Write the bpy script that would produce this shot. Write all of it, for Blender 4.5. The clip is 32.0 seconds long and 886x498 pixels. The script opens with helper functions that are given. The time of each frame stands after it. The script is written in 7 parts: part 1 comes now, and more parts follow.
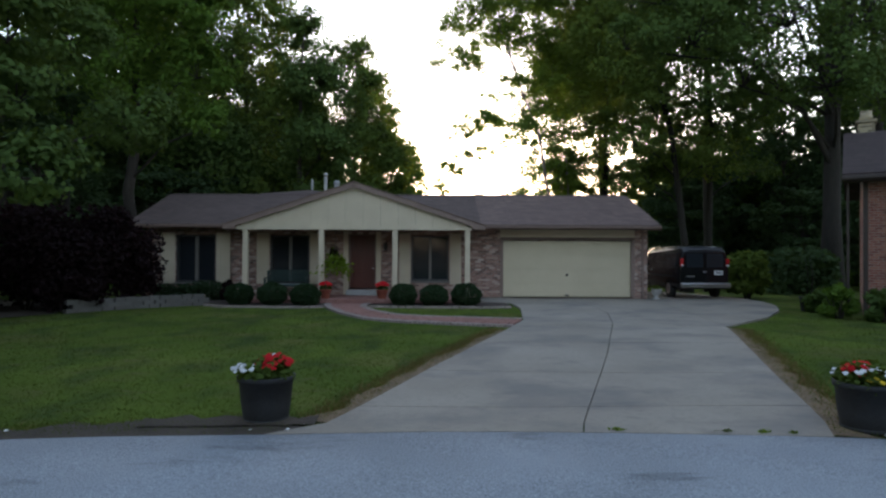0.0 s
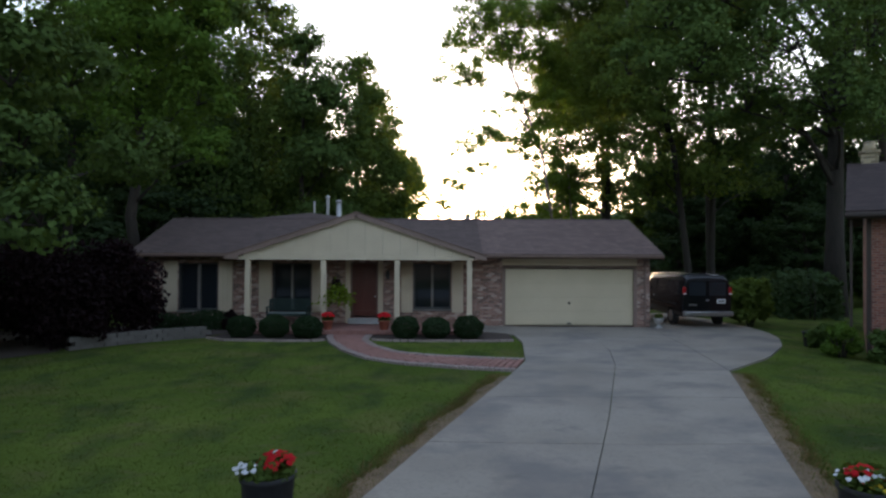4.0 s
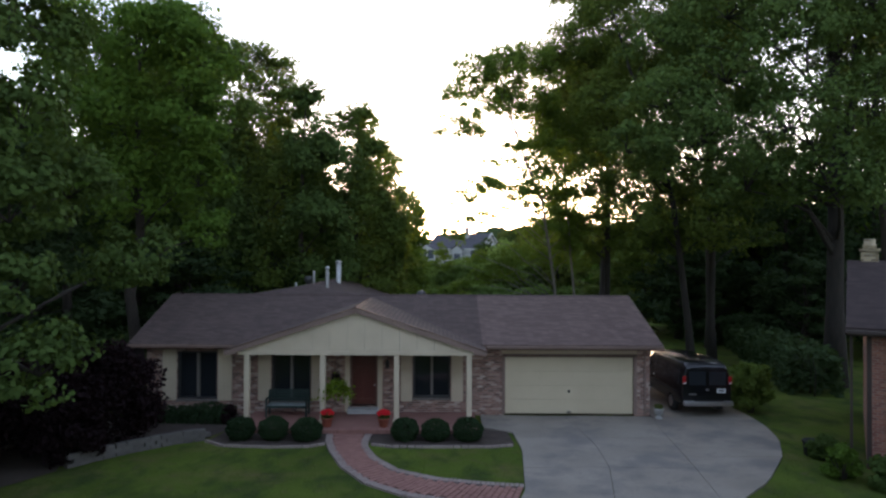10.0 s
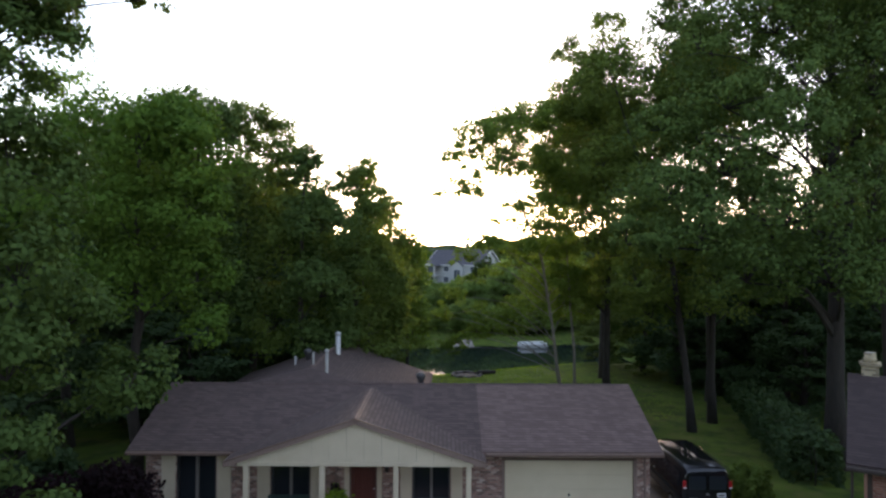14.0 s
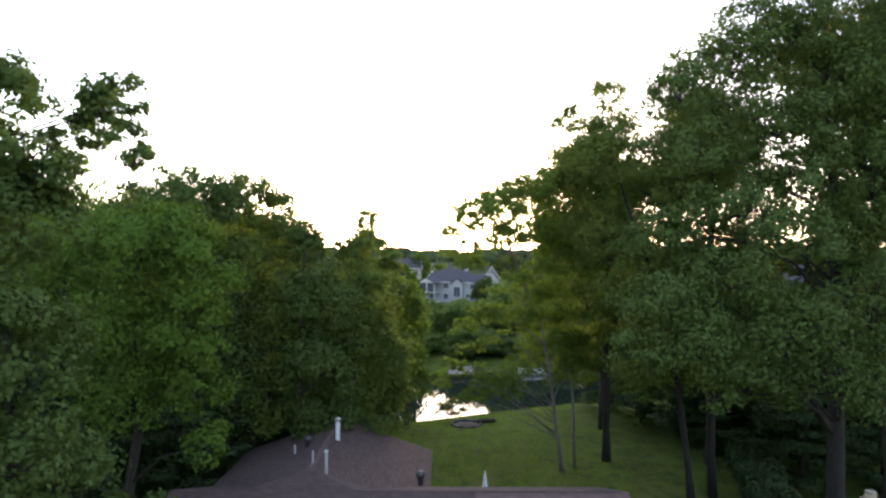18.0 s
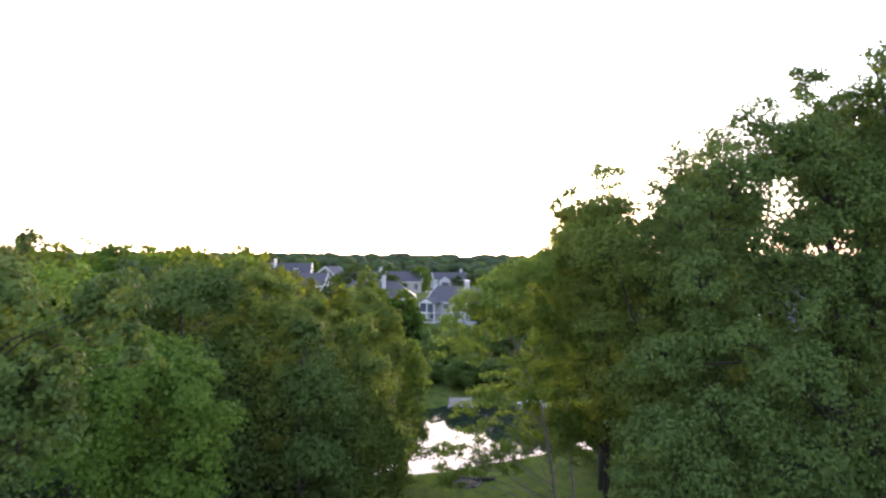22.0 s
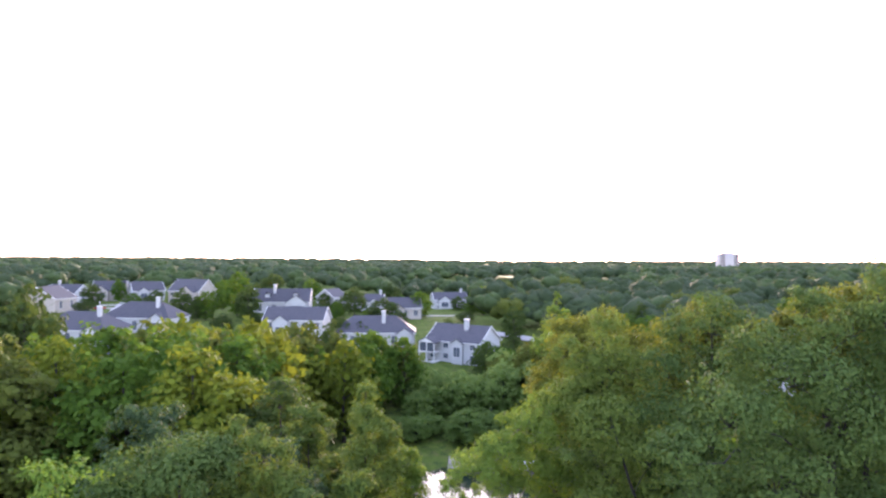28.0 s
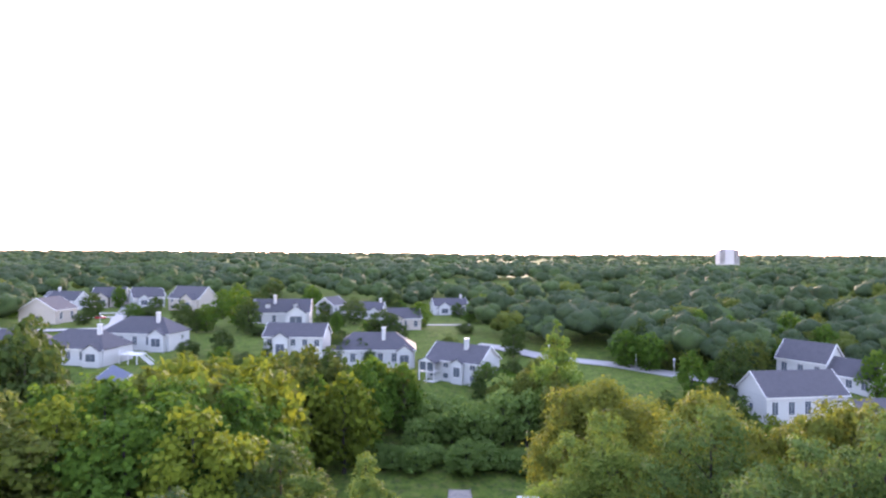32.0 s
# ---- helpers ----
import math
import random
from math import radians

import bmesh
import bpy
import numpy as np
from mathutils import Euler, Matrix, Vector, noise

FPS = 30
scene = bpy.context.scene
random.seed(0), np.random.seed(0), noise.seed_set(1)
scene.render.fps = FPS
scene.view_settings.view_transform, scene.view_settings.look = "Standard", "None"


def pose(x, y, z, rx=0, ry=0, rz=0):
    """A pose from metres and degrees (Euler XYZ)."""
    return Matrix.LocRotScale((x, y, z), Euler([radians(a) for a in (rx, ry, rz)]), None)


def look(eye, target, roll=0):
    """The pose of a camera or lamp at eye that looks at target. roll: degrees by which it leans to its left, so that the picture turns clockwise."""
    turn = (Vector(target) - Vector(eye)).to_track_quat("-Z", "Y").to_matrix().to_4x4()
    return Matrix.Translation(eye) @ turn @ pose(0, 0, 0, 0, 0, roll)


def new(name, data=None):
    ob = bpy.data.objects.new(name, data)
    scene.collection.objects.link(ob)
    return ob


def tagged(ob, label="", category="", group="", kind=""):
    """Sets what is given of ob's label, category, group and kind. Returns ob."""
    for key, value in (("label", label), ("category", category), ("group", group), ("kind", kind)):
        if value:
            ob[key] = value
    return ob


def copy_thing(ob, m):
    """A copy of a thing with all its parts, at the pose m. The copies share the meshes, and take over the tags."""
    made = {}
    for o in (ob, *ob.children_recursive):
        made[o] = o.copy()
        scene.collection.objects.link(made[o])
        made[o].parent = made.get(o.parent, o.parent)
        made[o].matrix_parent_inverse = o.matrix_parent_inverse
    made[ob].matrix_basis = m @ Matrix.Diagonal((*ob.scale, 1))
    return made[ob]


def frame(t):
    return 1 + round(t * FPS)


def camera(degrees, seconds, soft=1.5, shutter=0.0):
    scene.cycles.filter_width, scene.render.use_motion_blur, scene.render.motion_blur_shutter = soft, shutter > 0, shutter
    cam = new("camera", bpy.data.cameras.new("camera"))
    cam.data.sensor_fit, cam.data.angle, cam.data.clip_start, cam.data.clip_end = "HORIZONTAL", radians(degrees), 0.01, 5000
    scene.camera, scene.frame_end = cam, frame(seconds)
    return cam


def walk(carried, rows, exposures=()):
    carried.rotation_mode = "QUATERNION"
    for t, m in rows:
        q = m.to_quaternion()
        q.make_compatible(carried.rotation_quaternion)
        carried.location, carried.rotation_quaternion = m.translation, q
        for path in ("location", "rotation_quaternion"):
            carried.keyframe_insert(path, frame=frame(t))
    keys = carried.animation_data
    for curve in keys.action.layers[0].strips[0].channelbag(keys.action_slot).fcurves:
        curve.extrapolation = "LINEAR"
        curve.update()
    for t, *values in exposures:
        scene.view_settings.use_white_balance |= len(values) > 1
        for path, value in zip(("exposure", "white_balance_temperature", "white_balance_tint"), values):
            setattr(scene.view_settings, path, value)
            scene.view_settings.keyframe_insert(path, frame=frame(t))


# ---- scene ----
# the camera rises straight up over the edge of the road and looks level towards the house
cam = camera(70.0, 32.0, soft=2.4)
LEAN = -0.25
ROWS = [
    (0.0, 1.541, 0.586, -0.2), (0.5, 1.654, 0.553, -0.17), (1.0, 1.776, 0.542, -0.14), (1.5, 1.904, 0.542, -0.11),
    (2.0, 2.027, 0.548, -0.09), (2.5, 2.143, 0.561, -0.06), (3.0, 2.279, 0.557, -0.03), (3.5, 2.432, 0.576, 0),
    (5.5, 3.139, 0.558, 0), (6.0, 3.328, 0.553, 0), (6.5, 3.572, 0.538, 0), (7.0, 3.888, 0.531, 0),
    (7.5, 4.195, 0.525, 0), (8.0, 4.5, 0.529, 0), (8.5, 4.819, 0.54, 0), (9.0, 5.17, 0.562, 0),
    (9.5, 5.524, 0.578, 0), (10.0, 5.9, 0.601, 0), (10.5, 6.303, 0.626, 0), (11.0, 6.742, 0.667, 0),
    (11.5, 7.192, 0.702, 0), (12.0, 7.638, 0.734, 0), (12.5, 8.082, 0.748, 0), (13.0, 8.567, 0.759, 0),
    (13.5, 9.1, 0.768, 0), (14.0, 9.681, 0.774, 0), (14.5, 10.249, 0.769, 0), (16.5, 12.566, 0.72, 0),
    (17.0, 13.156, 0.72, 0), (17.5, 13.76, 0.719, 0), (18.0, 14.386, 0.71, 0), (18.5, 15.053, 0.719, 0),
    (19.0, 15.736, 0.712, 0), (19.5, 16.398, 0.709, 0), (20.0, 17.062, 0.705, 0), (20.5, 17.74, 0.7, 0),
    (21.0, 18.469, 0.702, 0), (21.5, 19.169, 0.696, 0), (22.0, 19.975, 0.661, 0), (22.5, 20.79, 0.625, 0),
    (23.0, 21.622, 0.626, 0), (23.5, 22.449, 0.631, 0), (24.0, 23.334, 0.647, 0), (24.5, 24.191, 0.659, 0),
    (25.0, 24.998, 0.694, 0), (25.5, 25.808, 0.688, 0), (27.5, 29.247, 0.734, 0), (28.0, 30.116, 0.724, 0),
    (28.5, 30.934, 0.719, 0), (29.0, 31.805, 0.709, 0), (29.5, 32.713, 0.703, 0), (30.0, 33.66, 0.713, 0),
    (30.5, 34.614, 0.708, 0), (31.0, 35.61, 0.69, 0), (31.5, 36.545, 0.625, 0), (32.0, 37.411, 0.035, 0),
]
EXPOSURES = [(0.0, 2.42, 5900, 10), (6.0, 2.35, 5900, 15), (12.0, 2.5, 5900, 17), (19.0, 2.98, 5900, 21), (25.0, 3.55, 5700, 32), (32.0, 3.78, 5650, 33)]
walk(cam, [(t, pose(0.0, 0.0, z, 90 + pitch, LEAN, yaw)) for t, z, pitch, yaw in ROWS], EXPOSURES)

# ---- sky and sun: just before sunset, the sun stands low behind the trees ----
SUN_AZ, SUN_EL = radians(4.5), radians(3.0)
world = bpy.data.worlds.new("evening_sky")
scene.world = world
world.use_nodes = True
wt = world.node_tree
sky = wt.nodes.new("ShaderNodeTexSky")
sky.sky_type, sky.sun_disc = "NISHITA", False
sky.sun_elevation, sky.sun_rotation = SUN_EL, SUN_AZ
sky.air_density, sky.dust_density, sky.ozone_density = 1.0, 0.9, 1.0
# thin even haze over the whole sky
veil = wt.nodes.new("ShaderNodeMix")
veil.data_type, veil.blend_type = "RGBA", "ADD"
veil.inputs[0].default_value, veil.inputs[7].default_value = 1.0, (0.34, 0.38, 0.50, 1)
pale = wt.nodes.new("ShaderNodeHueSaturation")
pale.inputs["Saturation"].default_value = 0.76
wt.links.new(sky.outputs[0], pale.inputs["Color"])
wt.links.new(pale.outputs[0], veil.inputs[6])
wt.links.new(veil.outputs[2], wt.nodes["Background"].inputs[0])
wt.nodes["Background"].inputs[1].default_value = 0.15
sun = new("sun", bpy.data.lights.new("sun", "SUN"))
sun.data.energy, sun.data.angle, sun.data.color = 1.1, radians(0.6), (1.0, 0.78, 0.5)
sun.matrix_basis = look((0, 0, 60), (-math.sin(SUN_AZ) * 100, -math.cos(SUN_AZ) * 100, 60 - 100 * math.tan(SUN_EL)))


# ---- materials ----
def surf(name, dark, light, scale=3.0, rough=0.8, bump=0.3, grain=40.0, metal=0.0, patches=0.5, stretch=(1, 1, 1), per_object=0.0, per_island=0.0, gloss=0.5):
    """Two tones mixed by a coarse and a fine noise, with fine relief."""
    m = bpy.data.materials.new(name)
    m.use_nodes = True
    nt = m.node_tree
    b = nt.nodes["Principled BSDF"]
    b.inputs["Roughness"].default_value, b.inputs["Metallic"].default_value = rough, metal
    b.inputs["Specular IOR Level"].default_value = gloss
    tc = nt.nodes.new("ShaderNodeTexCoord")
    mp = nt.nodes.new("ShaderNodeMapping")
    mp.inputs["Scale"].default_value = stretch
    nt.links.new(tc.outputs["Object"], mp.inputs[0])
    n1, n2 = nt.nodes.new("ShaderNodeTexNoise"), nt.nodes.new("ShaderNodeTexNoise")
    n1.inputs["Scale"].default_value, n1.inputs["Detail"].default_value = scale, 4
    n2.inputs["Scale"].default_value, n2.inputs["Detail"].default_value = grain, 3
    for n in (n1, n2):
        nt.links.new(mp.outputs[0], n.inputs["Vector"])
    mixf = nt.nodes.new("ShaderNodeMix")
    mixf.inputs[0].default_value = patches
    nt.links.new(n2.outputs["Fac"], mixf.inputs[2])
    nt.links.new(n1.outputs["Fac"], mixf.inputs[3])
    ramp = nt.nodes.new("ShaderNodeMapRange")
    ramp.inputs[1].default_value, ramp.inputs[2].default_value = 0.3, 0.7
    nt.links.new(mixf.outputs[0], ramp.inputs[0])
    fac = ramp.outputs[0]
    for amount, kind, out in ((per_object, "ShaderNodeObjectInfo", "Random"), (per_island, "ShaderNodeNewGeometry", "Random Per Island")):
        if amount:
            info, mm = nt.nodes.new(kind), nt.nodes.new("ShaderNodeMix")
            mm.inputs[0].default_value = amount
            nt.links.new(fac, mm.inputs[2])
            nt.links.new(info.outputs[out], mm.inputs[3])
            fac = mm.outputs[0]
    col = nt.nodes.new("ShaderNodeMix")
    col.data_type = "RGBA"
    col.inputs[6].default_value, col.inputs[7].default_value = (*dark, 1), (*light, 1)
    nt.links.new(fac, col.inputs[0])
    nt.links.new(col.outputs[2], b.inputs["Base Color"])
    if bump:
        bp = nt.nodes.new("ShaderNodeBump")
        bp.inputs["Strength"].default_value, bp.inputs["Distance"].default_value = bump, 0.02
        nt.links.new(n2.outputs["Fac"], bp.inputs["Height"])
        nt.links.new(bp.outputs[0], b.inputs["Normal"])
    return m


def stained(m, tone, scale, stretch, lo, hi, amount):
    """Adds irregular darker stains to a material."""
    nt = m.node_tree
    b = nt.nodes["Principled BSDF"]
    base = b.inputs["Base Color"].links[0].from_socket
    tc, mp, ns, rg, mul, mx = (nt.nodes.new("ShaderNode" + k) for k in ("TexCoord", "Mapping", "TexNoise", "MapRange", "Math", "Mix"))
    mp.inputs["Scale"].default_value = stretch
    ns.inputs["Scale"].default_value, ns.inputs["Detail"].default_value, ns.inputs["Roughness"].default_value = scale, 5, 0.62
    rg.inputs[1].default_value, rg.inputs[2].default_value = lo, hi
    mul.operation = "MULTIPLY"
    mul.inputs[1].default_value = amount
    mx.data_type = "RGBA"
    mx.inputs[7].default_value = (*tone, 1)
    nt.links.new(tc.outputs["Object"], mp.inputs[0])
    nt.links.new(mp.outputs[0], ns.inputs["Vector"])
    nt.links.new(ns.outputs["Fac"], rg.inputs[0])
    nt.links.new(rg.outputs[0], mul.inputs[0])
    nt.links.new(mul.outputs[0], mx.inputs[0])
    nt.links.new(base, mx.inputs[6])
    nt.links.new(mx.outputs[2], b.inputs["Base Color"])
    return m


def leafy(name, dark, light, through_tone, amount=0.35, rough=0.85, bumpy=False):
    """Leaves: each one its own tone, and part of the light passes through."""
    m = bpy.data.materials.new(name)
    m.use_nodes = True
    nt = m.node_tree
    b, out = nt.nodes["Principled BSDF"], nt.nodes["Material Output"]
    b.inputs["Roughness"].default_value, b.inputs["Specular IOR Level"].default_value = rough, 0.12
    geo, obj, tc, ns = (nt.nodes.new("ShaderNode" + k) for k in ("NewGeometry", "ObjectInfo", "TexCoord", "TexNoise"))
    ns.inputs["Scale"].default_value, ns.inputs["Detail"].default_value = 0.45, 2
    nt.links.new(tc.outputs["Object"], ns.inputs["Vector"])
    fine, relief = nt.nodes.new("ShaderNodeTexNoise"), nt.nodes.new("ShaderNodeBump")
    fine.inputs["Scale"].default_value, fine.inputs["Detail"].default_value, fine.inputs["Roughness"].default_value = 3.4, 4, 0.7
    relief.inputs["Strength"].default_value, relief.inputs["Distance"].default_value = 1.0, 0.4
    nt.links.new(tc.outputs["Object"], fine.inputs["Vector"])
    if bumpy:
        nt.links.new(fine.outputs["Fac"], relief.inputs["Height"])
        nt.links.new(relief.outputs[0], b.inputs["Normal"])
    m1, m2, m0 = (nt.nodes.new("ShaderNodeMix") for _ in range(3))
    m0.inputs[0].default_value = 0.55
    m1.inputs[0].default_value, m2.inputs[0].default_value = 0.5, 0.3
    nt.links.new(geo.outputs["Random Per Island"], m1.inputs[2])
    nt.links.new(ns.outputs["Fac"], m0.inputs[2])
    nt.links.new(fine.outputs["Fac"], m0.inputs[3])
    nt.links.new((m0 if bumpy else ns).outputs["Result" if bumpy else "Fac"], m1.inputs[3])
    nt.links.new(m1.outputs[0], m2.inputs[2])
    nt.links.new(obj.outputs["Random"], m2.inputs[3])
    col = nt.nodes.new("ShaderNodeMix")
    col.data_type = "RGBA"
    col.inputs[6].default_value, col.inputs[7].default_value = (*dark, 1), (*light, 1)
    nt.links.new(m2.outputs[0], col.inputs[0])
    nt.links.new(col.outputs[2], b.inputs["Base Color"])
    tr, mx = nt.nodes.new("ShaderNodeBsdfTranslucent"), nt.nodes.new("ShaderNodeMixShader")
    tr.inputs[0].default_value = (*through_tone, 1)
    mx.inputs[0].default_value = amount
    nt.links.new(b.outputs[0], mx.inputs[1])
    nt.links.new(tr.outputs[0], mx.inputs[2])
    nt.links.new(mx.outputs[0], out.inputs[0])
    return m


def brickwork(name, tones, mortar, across="x"):
    """Brick courses of 0.2 by 0.065 m with recessed joints."""
    m = bpy.data.materials.new(name)
    m.use_nodes = True
    nt = m.node_tree
    b = nt.nodes["Principled BSDF"]
    b.inputs["Roughness"].default_value = 0.9
    tc, sp, cb, add = (nt.nodes.new("ShaderNode" + k) for k in ("TexCoord", "SeparateXYZ", "CombineXYZ", "Math"))
    nt.links.new(tc.outputs["Object"], sp.inputs[0])
    if across == "x":
        nt.links.new(sp.outputs[0], add.inputs[0])
    else:
        add.inputs[0].default_value = 0.0
    nt.links.new(sp.outputs[1], add.inputs[1])
    nt.links.new(add.outputs[0], cb.inputs[0])
    nt.links.new(sp.outputs[2], cb.inputs[1])
    br = nt.nodes.new("ShaderNodeTexBrick")
    br.inputs["Scale"].default_value = 1.0
    br.inputs["Brick Width"].default_value, br.inputs["Row Height"].default_value = 0.21, 0.075
    br.inputs["Mortar Size"].default_value, br.inputs["Bias"].default_value = 0.007, 0.0
    br.inputs["Color1"].default_value, br.inputs["Color2"].default_value = (0, 0, 0, 1), (1, 1, 1, 1)
    br.inputs["Mortar"].default_value = (0.5, 0.5, 0.5, 1)
    nt.links.new(cb.outputs[0], br.inputs["Vector"])
    rp = nt.nodes.new("ShaderNodeValToRGB")
    els = rp.color_ramp.elements
    while len(els) < len(tones):
        els.new(0.5)
    for i, (e, c) in enumerate(zip(els, tones)):
        e.position, e.color = i / (len(tones) - 1), (*c, 1)
    ns = nt.nodes.new("ShaderNodeTexNoise")
    ns.inputs["Scale"].default_value, ns.inputs["Detail"].default_value = 1.3, 5
    nt.links.new(tc.outputs["Object"], ns.inputs["Vector"])
    tone = nt.nodes.new("ShaderNodeMix")
    tone.inputs[0].default_value = 0.22
    nt.links.new(br.outputs["Color"], tone.inputs[2])
    nt.links.new(ns.outputs["Fac"], tone.inputs[3])
    nt.links.new(tone.outputs[0], rp.inputs[0])
    mx = nt.nodes.new("ShaderNodeMix")
    mx.data_type = "RGBA"
    mx.inputs[7].default_value = (*mortar, 1)
    nt.links.new(br.outputs["Fac"], mx.inputs[0])
    nt.links.new(rp.outputs[0], mx.inputs[6])
    nt.links.new(mx.outputs[2], b.inputs["Base Color"])
    bp = nt.nodes.new("ShaderNodeBump")
    bp.inputs["Strength"].default_value, bp.inputs["Distance"].default_value, bp.invert = 0.6, 0.01, True
    nt.links.new(br.outputs["Fac"], bp.inputs["Height"])
    nt.links.new(bp.outputs[0], b.inputs["Normal"])
    return m


def glassy(name, tone, rough=0.05):
    m = bpy.data.materials.new(name)
    m.use_nodes = True
    b = m.node_tree.nodes["Principled BSDF"]
    b.inputs["Base Color"].default_value = (*tone, 1)
    b.inputs["Roughness"].default_value, b.inputs["IOR"].default_value = rough, 1.5
    return m


def shingles(name, dark, light, across="x"):
    """Asphalt shingles: courses along the slope, broken into tabs."""
    m = brickwork(name, (dark, tuple((a + b) / 2 for a, b in zip(dark, light)), light), tuple(a * 0.7 for a in dark), across)
    br = next(n for n in m.node_tree.nodes if n.bl_idname == "ShaderNodeTexBrick")
    br.inputs["Brick Width"].default_value, br.inputs["Row Height"].default_value = 0.3, 0.05
    br.inputs["Mortar Size"].default_value = 0.006
    return m


GRASS = surf("grass", (0.039, 0.064, 0.013), (0.108, 0.148, 0.027), 0.35, 0.95, 0.6, 30, patches=0.62, gloss=0.02)
BLADES = leafy("grass_blades", (0.043, 0.067, 0.013), (0.107, 0.141, 0.025), (0.112, 0.149, 0.017), 0.35, 0.9)
# brighter than the front blades: backlight on the back lawn put into the colour
BACKLAWN_LIT = leafy("lit_back_lawn_blades", (0.085, 0.158, 0.011), (0.160, 0.250, 0.019), (0.21, 0.30, 0.018), 0.5, 0.9)
DRYGRASS = surf("dry_edge", (0.07, 0.05, 0.028), (0.21, 0.145, 0.08), 4.0, 0.95, 0.6, 30)
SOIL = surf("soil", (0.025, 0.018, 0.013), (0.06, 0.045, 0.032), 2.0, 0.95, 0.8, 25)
MULCH = surf("mulch", (0.03, 0.022, 0.017), (0.075, 0.055, 0.045), 3.0, 0.95, 0.9, 30)
CONCRETE = surf("driveway_concrete", (0.180, 0.158, 0.131), (0.320, 0.284, 0.239), 0.5, 0.85, 0.25, 60, patches=0.7, per_object=0.12)
STRAW = leafy("straw_blades", (0.13, 0.085, 0.035), (0.29, 0.20, 0.085), (0.16, 0.11, 0.045), 0.25, 0.9)
ASPHALT = surf("road_asphalt", (0.095, 0.110, 0.133), (0.40, 0.44, 0.49), 0.5, 0.85, 0.9, 70, patches=0.25)
FARROAD = surf("far_road_concrete", (0.22, 0.215, 0.21), (0.32, 0.31, 0.305), 0.2, 0.9, 0.1, 10)
BRICK = brickwork("mixed_brick", ((0.075, 0.05, 0.045), (0.21, 0.11, 0.088), (0.32, 0.18, 0.14), (0.60, 0.50, 0.43)), (0.36, 0.32, 0.29))
REDBRICK = brickwork("red_brick", ((0.13, 0.05, 0.04), (0.23, 0.085, 0.06), (0.30, 0.13, 0.09)), (0.30, 0.25, 0.22))
PAVER = surf("paver_brick", (0.16, 0.075, 0.065), (0.33, 0.17, 0.14), 2.0, 0.9, 0.4, 50, per_object=0.45, per_island=0.3)
EDGER = surf("pale_edging_brick", (0.20, 0.155, 0.14), (0.34, 0.28, 0.25), 2.0, 0.9, 0.4, 50, per_object=0.4)
WALLSTONE = surf("retaining_stone", (0.07, 0.063, 0.058), (0.14, 0.128, 0.118), 3.0, 0.9, 0.6, 25, per_object=0.4)
SHINGLE = shingles("brown_shingles", (0.095, 0.062, 0.055), (0.17, 0.115, 0.10))
SHINGLE_OLD = shingles("older_brown_shingles", (0.058, 0.038, 0.034), (0.108, 0.073, 0.065))
SHINGLE_SIDE = shingles("side_slope_shingles", (0.058, 0.038, 0.034), (0.108, 0.073, 0.065), "y")
FARSHINGLE = surf("grey_shingles", (0.033, 0.033, 0.042), (0.064, 0.061, 0.074), 1.0, 0.9, 0.3, 14, per_object=0.35)
CREAM = surf("cream_paint", (0.50, 0.42, 0.31), (0.61, 0.52, 0.39), 1.2, 0.6, 0.05, 20, patches=0.7)
CREAM_DOOR = surf("garage_cream", (0.54, 0.46, 0.32), (0.62, 0.53, 0.38), 0.8, 0.55, 0.05, 20, patches=0.8)
TAN = surf("tan_trim", (0.19, 0.13, 0.11), (0.25, 0.175, 0.145), 2.0, 0.6, 0.05, 20)
BROWN = surf("brown_trim", (0.11, 0.07, 0.055), (0.17, 0.11, 0.085), 2.0, 0.6, 0.05, 20)
REDDOOR = surf("red_brown_door", (0.07, 0.021, 0.016), (0.12, 0.034, 0.025), 2.0, 0.35, 0.1, 20, stretch=(6, 6, 1))
DARKFRAME = surf("dark_window_frame", (0.03, 0.03, 0.032), (0.05, 0.05, 0.052), 5.0, 0.4, 0.0, 20)
FRAMETAUPE = surf("taupe_sash", (0.13, 0.12, 0.11), (0.19, 0.175, 0.16), 5.0, 0.5, 0.0, 20)
GLASS = glassy("dark_window_glass", (0.020, 0.023, 0.028))
# lighter copy of the window glass, with distance haze put into its tone
HAZED_GLASS = glassy("hazed_window_glass", (0.075, 0.085, 0.105), 0.2)
WHITE = surf("white_paint", (0.68, 0.68, 0.68), (0.82, 0.82, 0.81), 2.0, 0.6, 0.0, 20)
SIDING = surf("pale_siding", (0.30, 0.31, 0.32), (0.42, 0.42, 0.42), 0.6, 0.7, 0.1, 8, stretch=(0.3, 0.3, 6), per_object=0.5)
SIDING_TAN = surf("tan_siding", (0.26, 0.24, 0.21), (0.35, 0.32, 0.29), 0.6, 0.7, 0.1, 8, stretch=(0.3, 0.3, 6), per_object=0.5)
FARTRIM = surf("far_white_trim", (0.46, 0.46, 0.47), (0.58, 0.58, 0.58), 2.0, 0.6, 0.0, 20)
METAL = surf("galvanised_metal", (0.40, 0.40, 0.41), (0.58, 0.58, 0.58), 4.0, 0.45, 0.05, 30, metal=0.7)
PIPE = surf("white_pipe", (0.25, 0.245, 0.24), (0.36, 0.355, 0.345), 4.0, 0.5, 0.0, 30)
BLACKPLASTIC = surf("black_plastic", (0.012, 0.012, 0.013), (0.028, 0.028, 0.03), 5.0, 0.75, 0.2, 30)
CARPAINT = surf("black_car_paint", (0.006, 0.006, 0.007), (0.010, 0.010, 0.012), 1.0, 0.12, 0.0, 10, gloss=0.6)
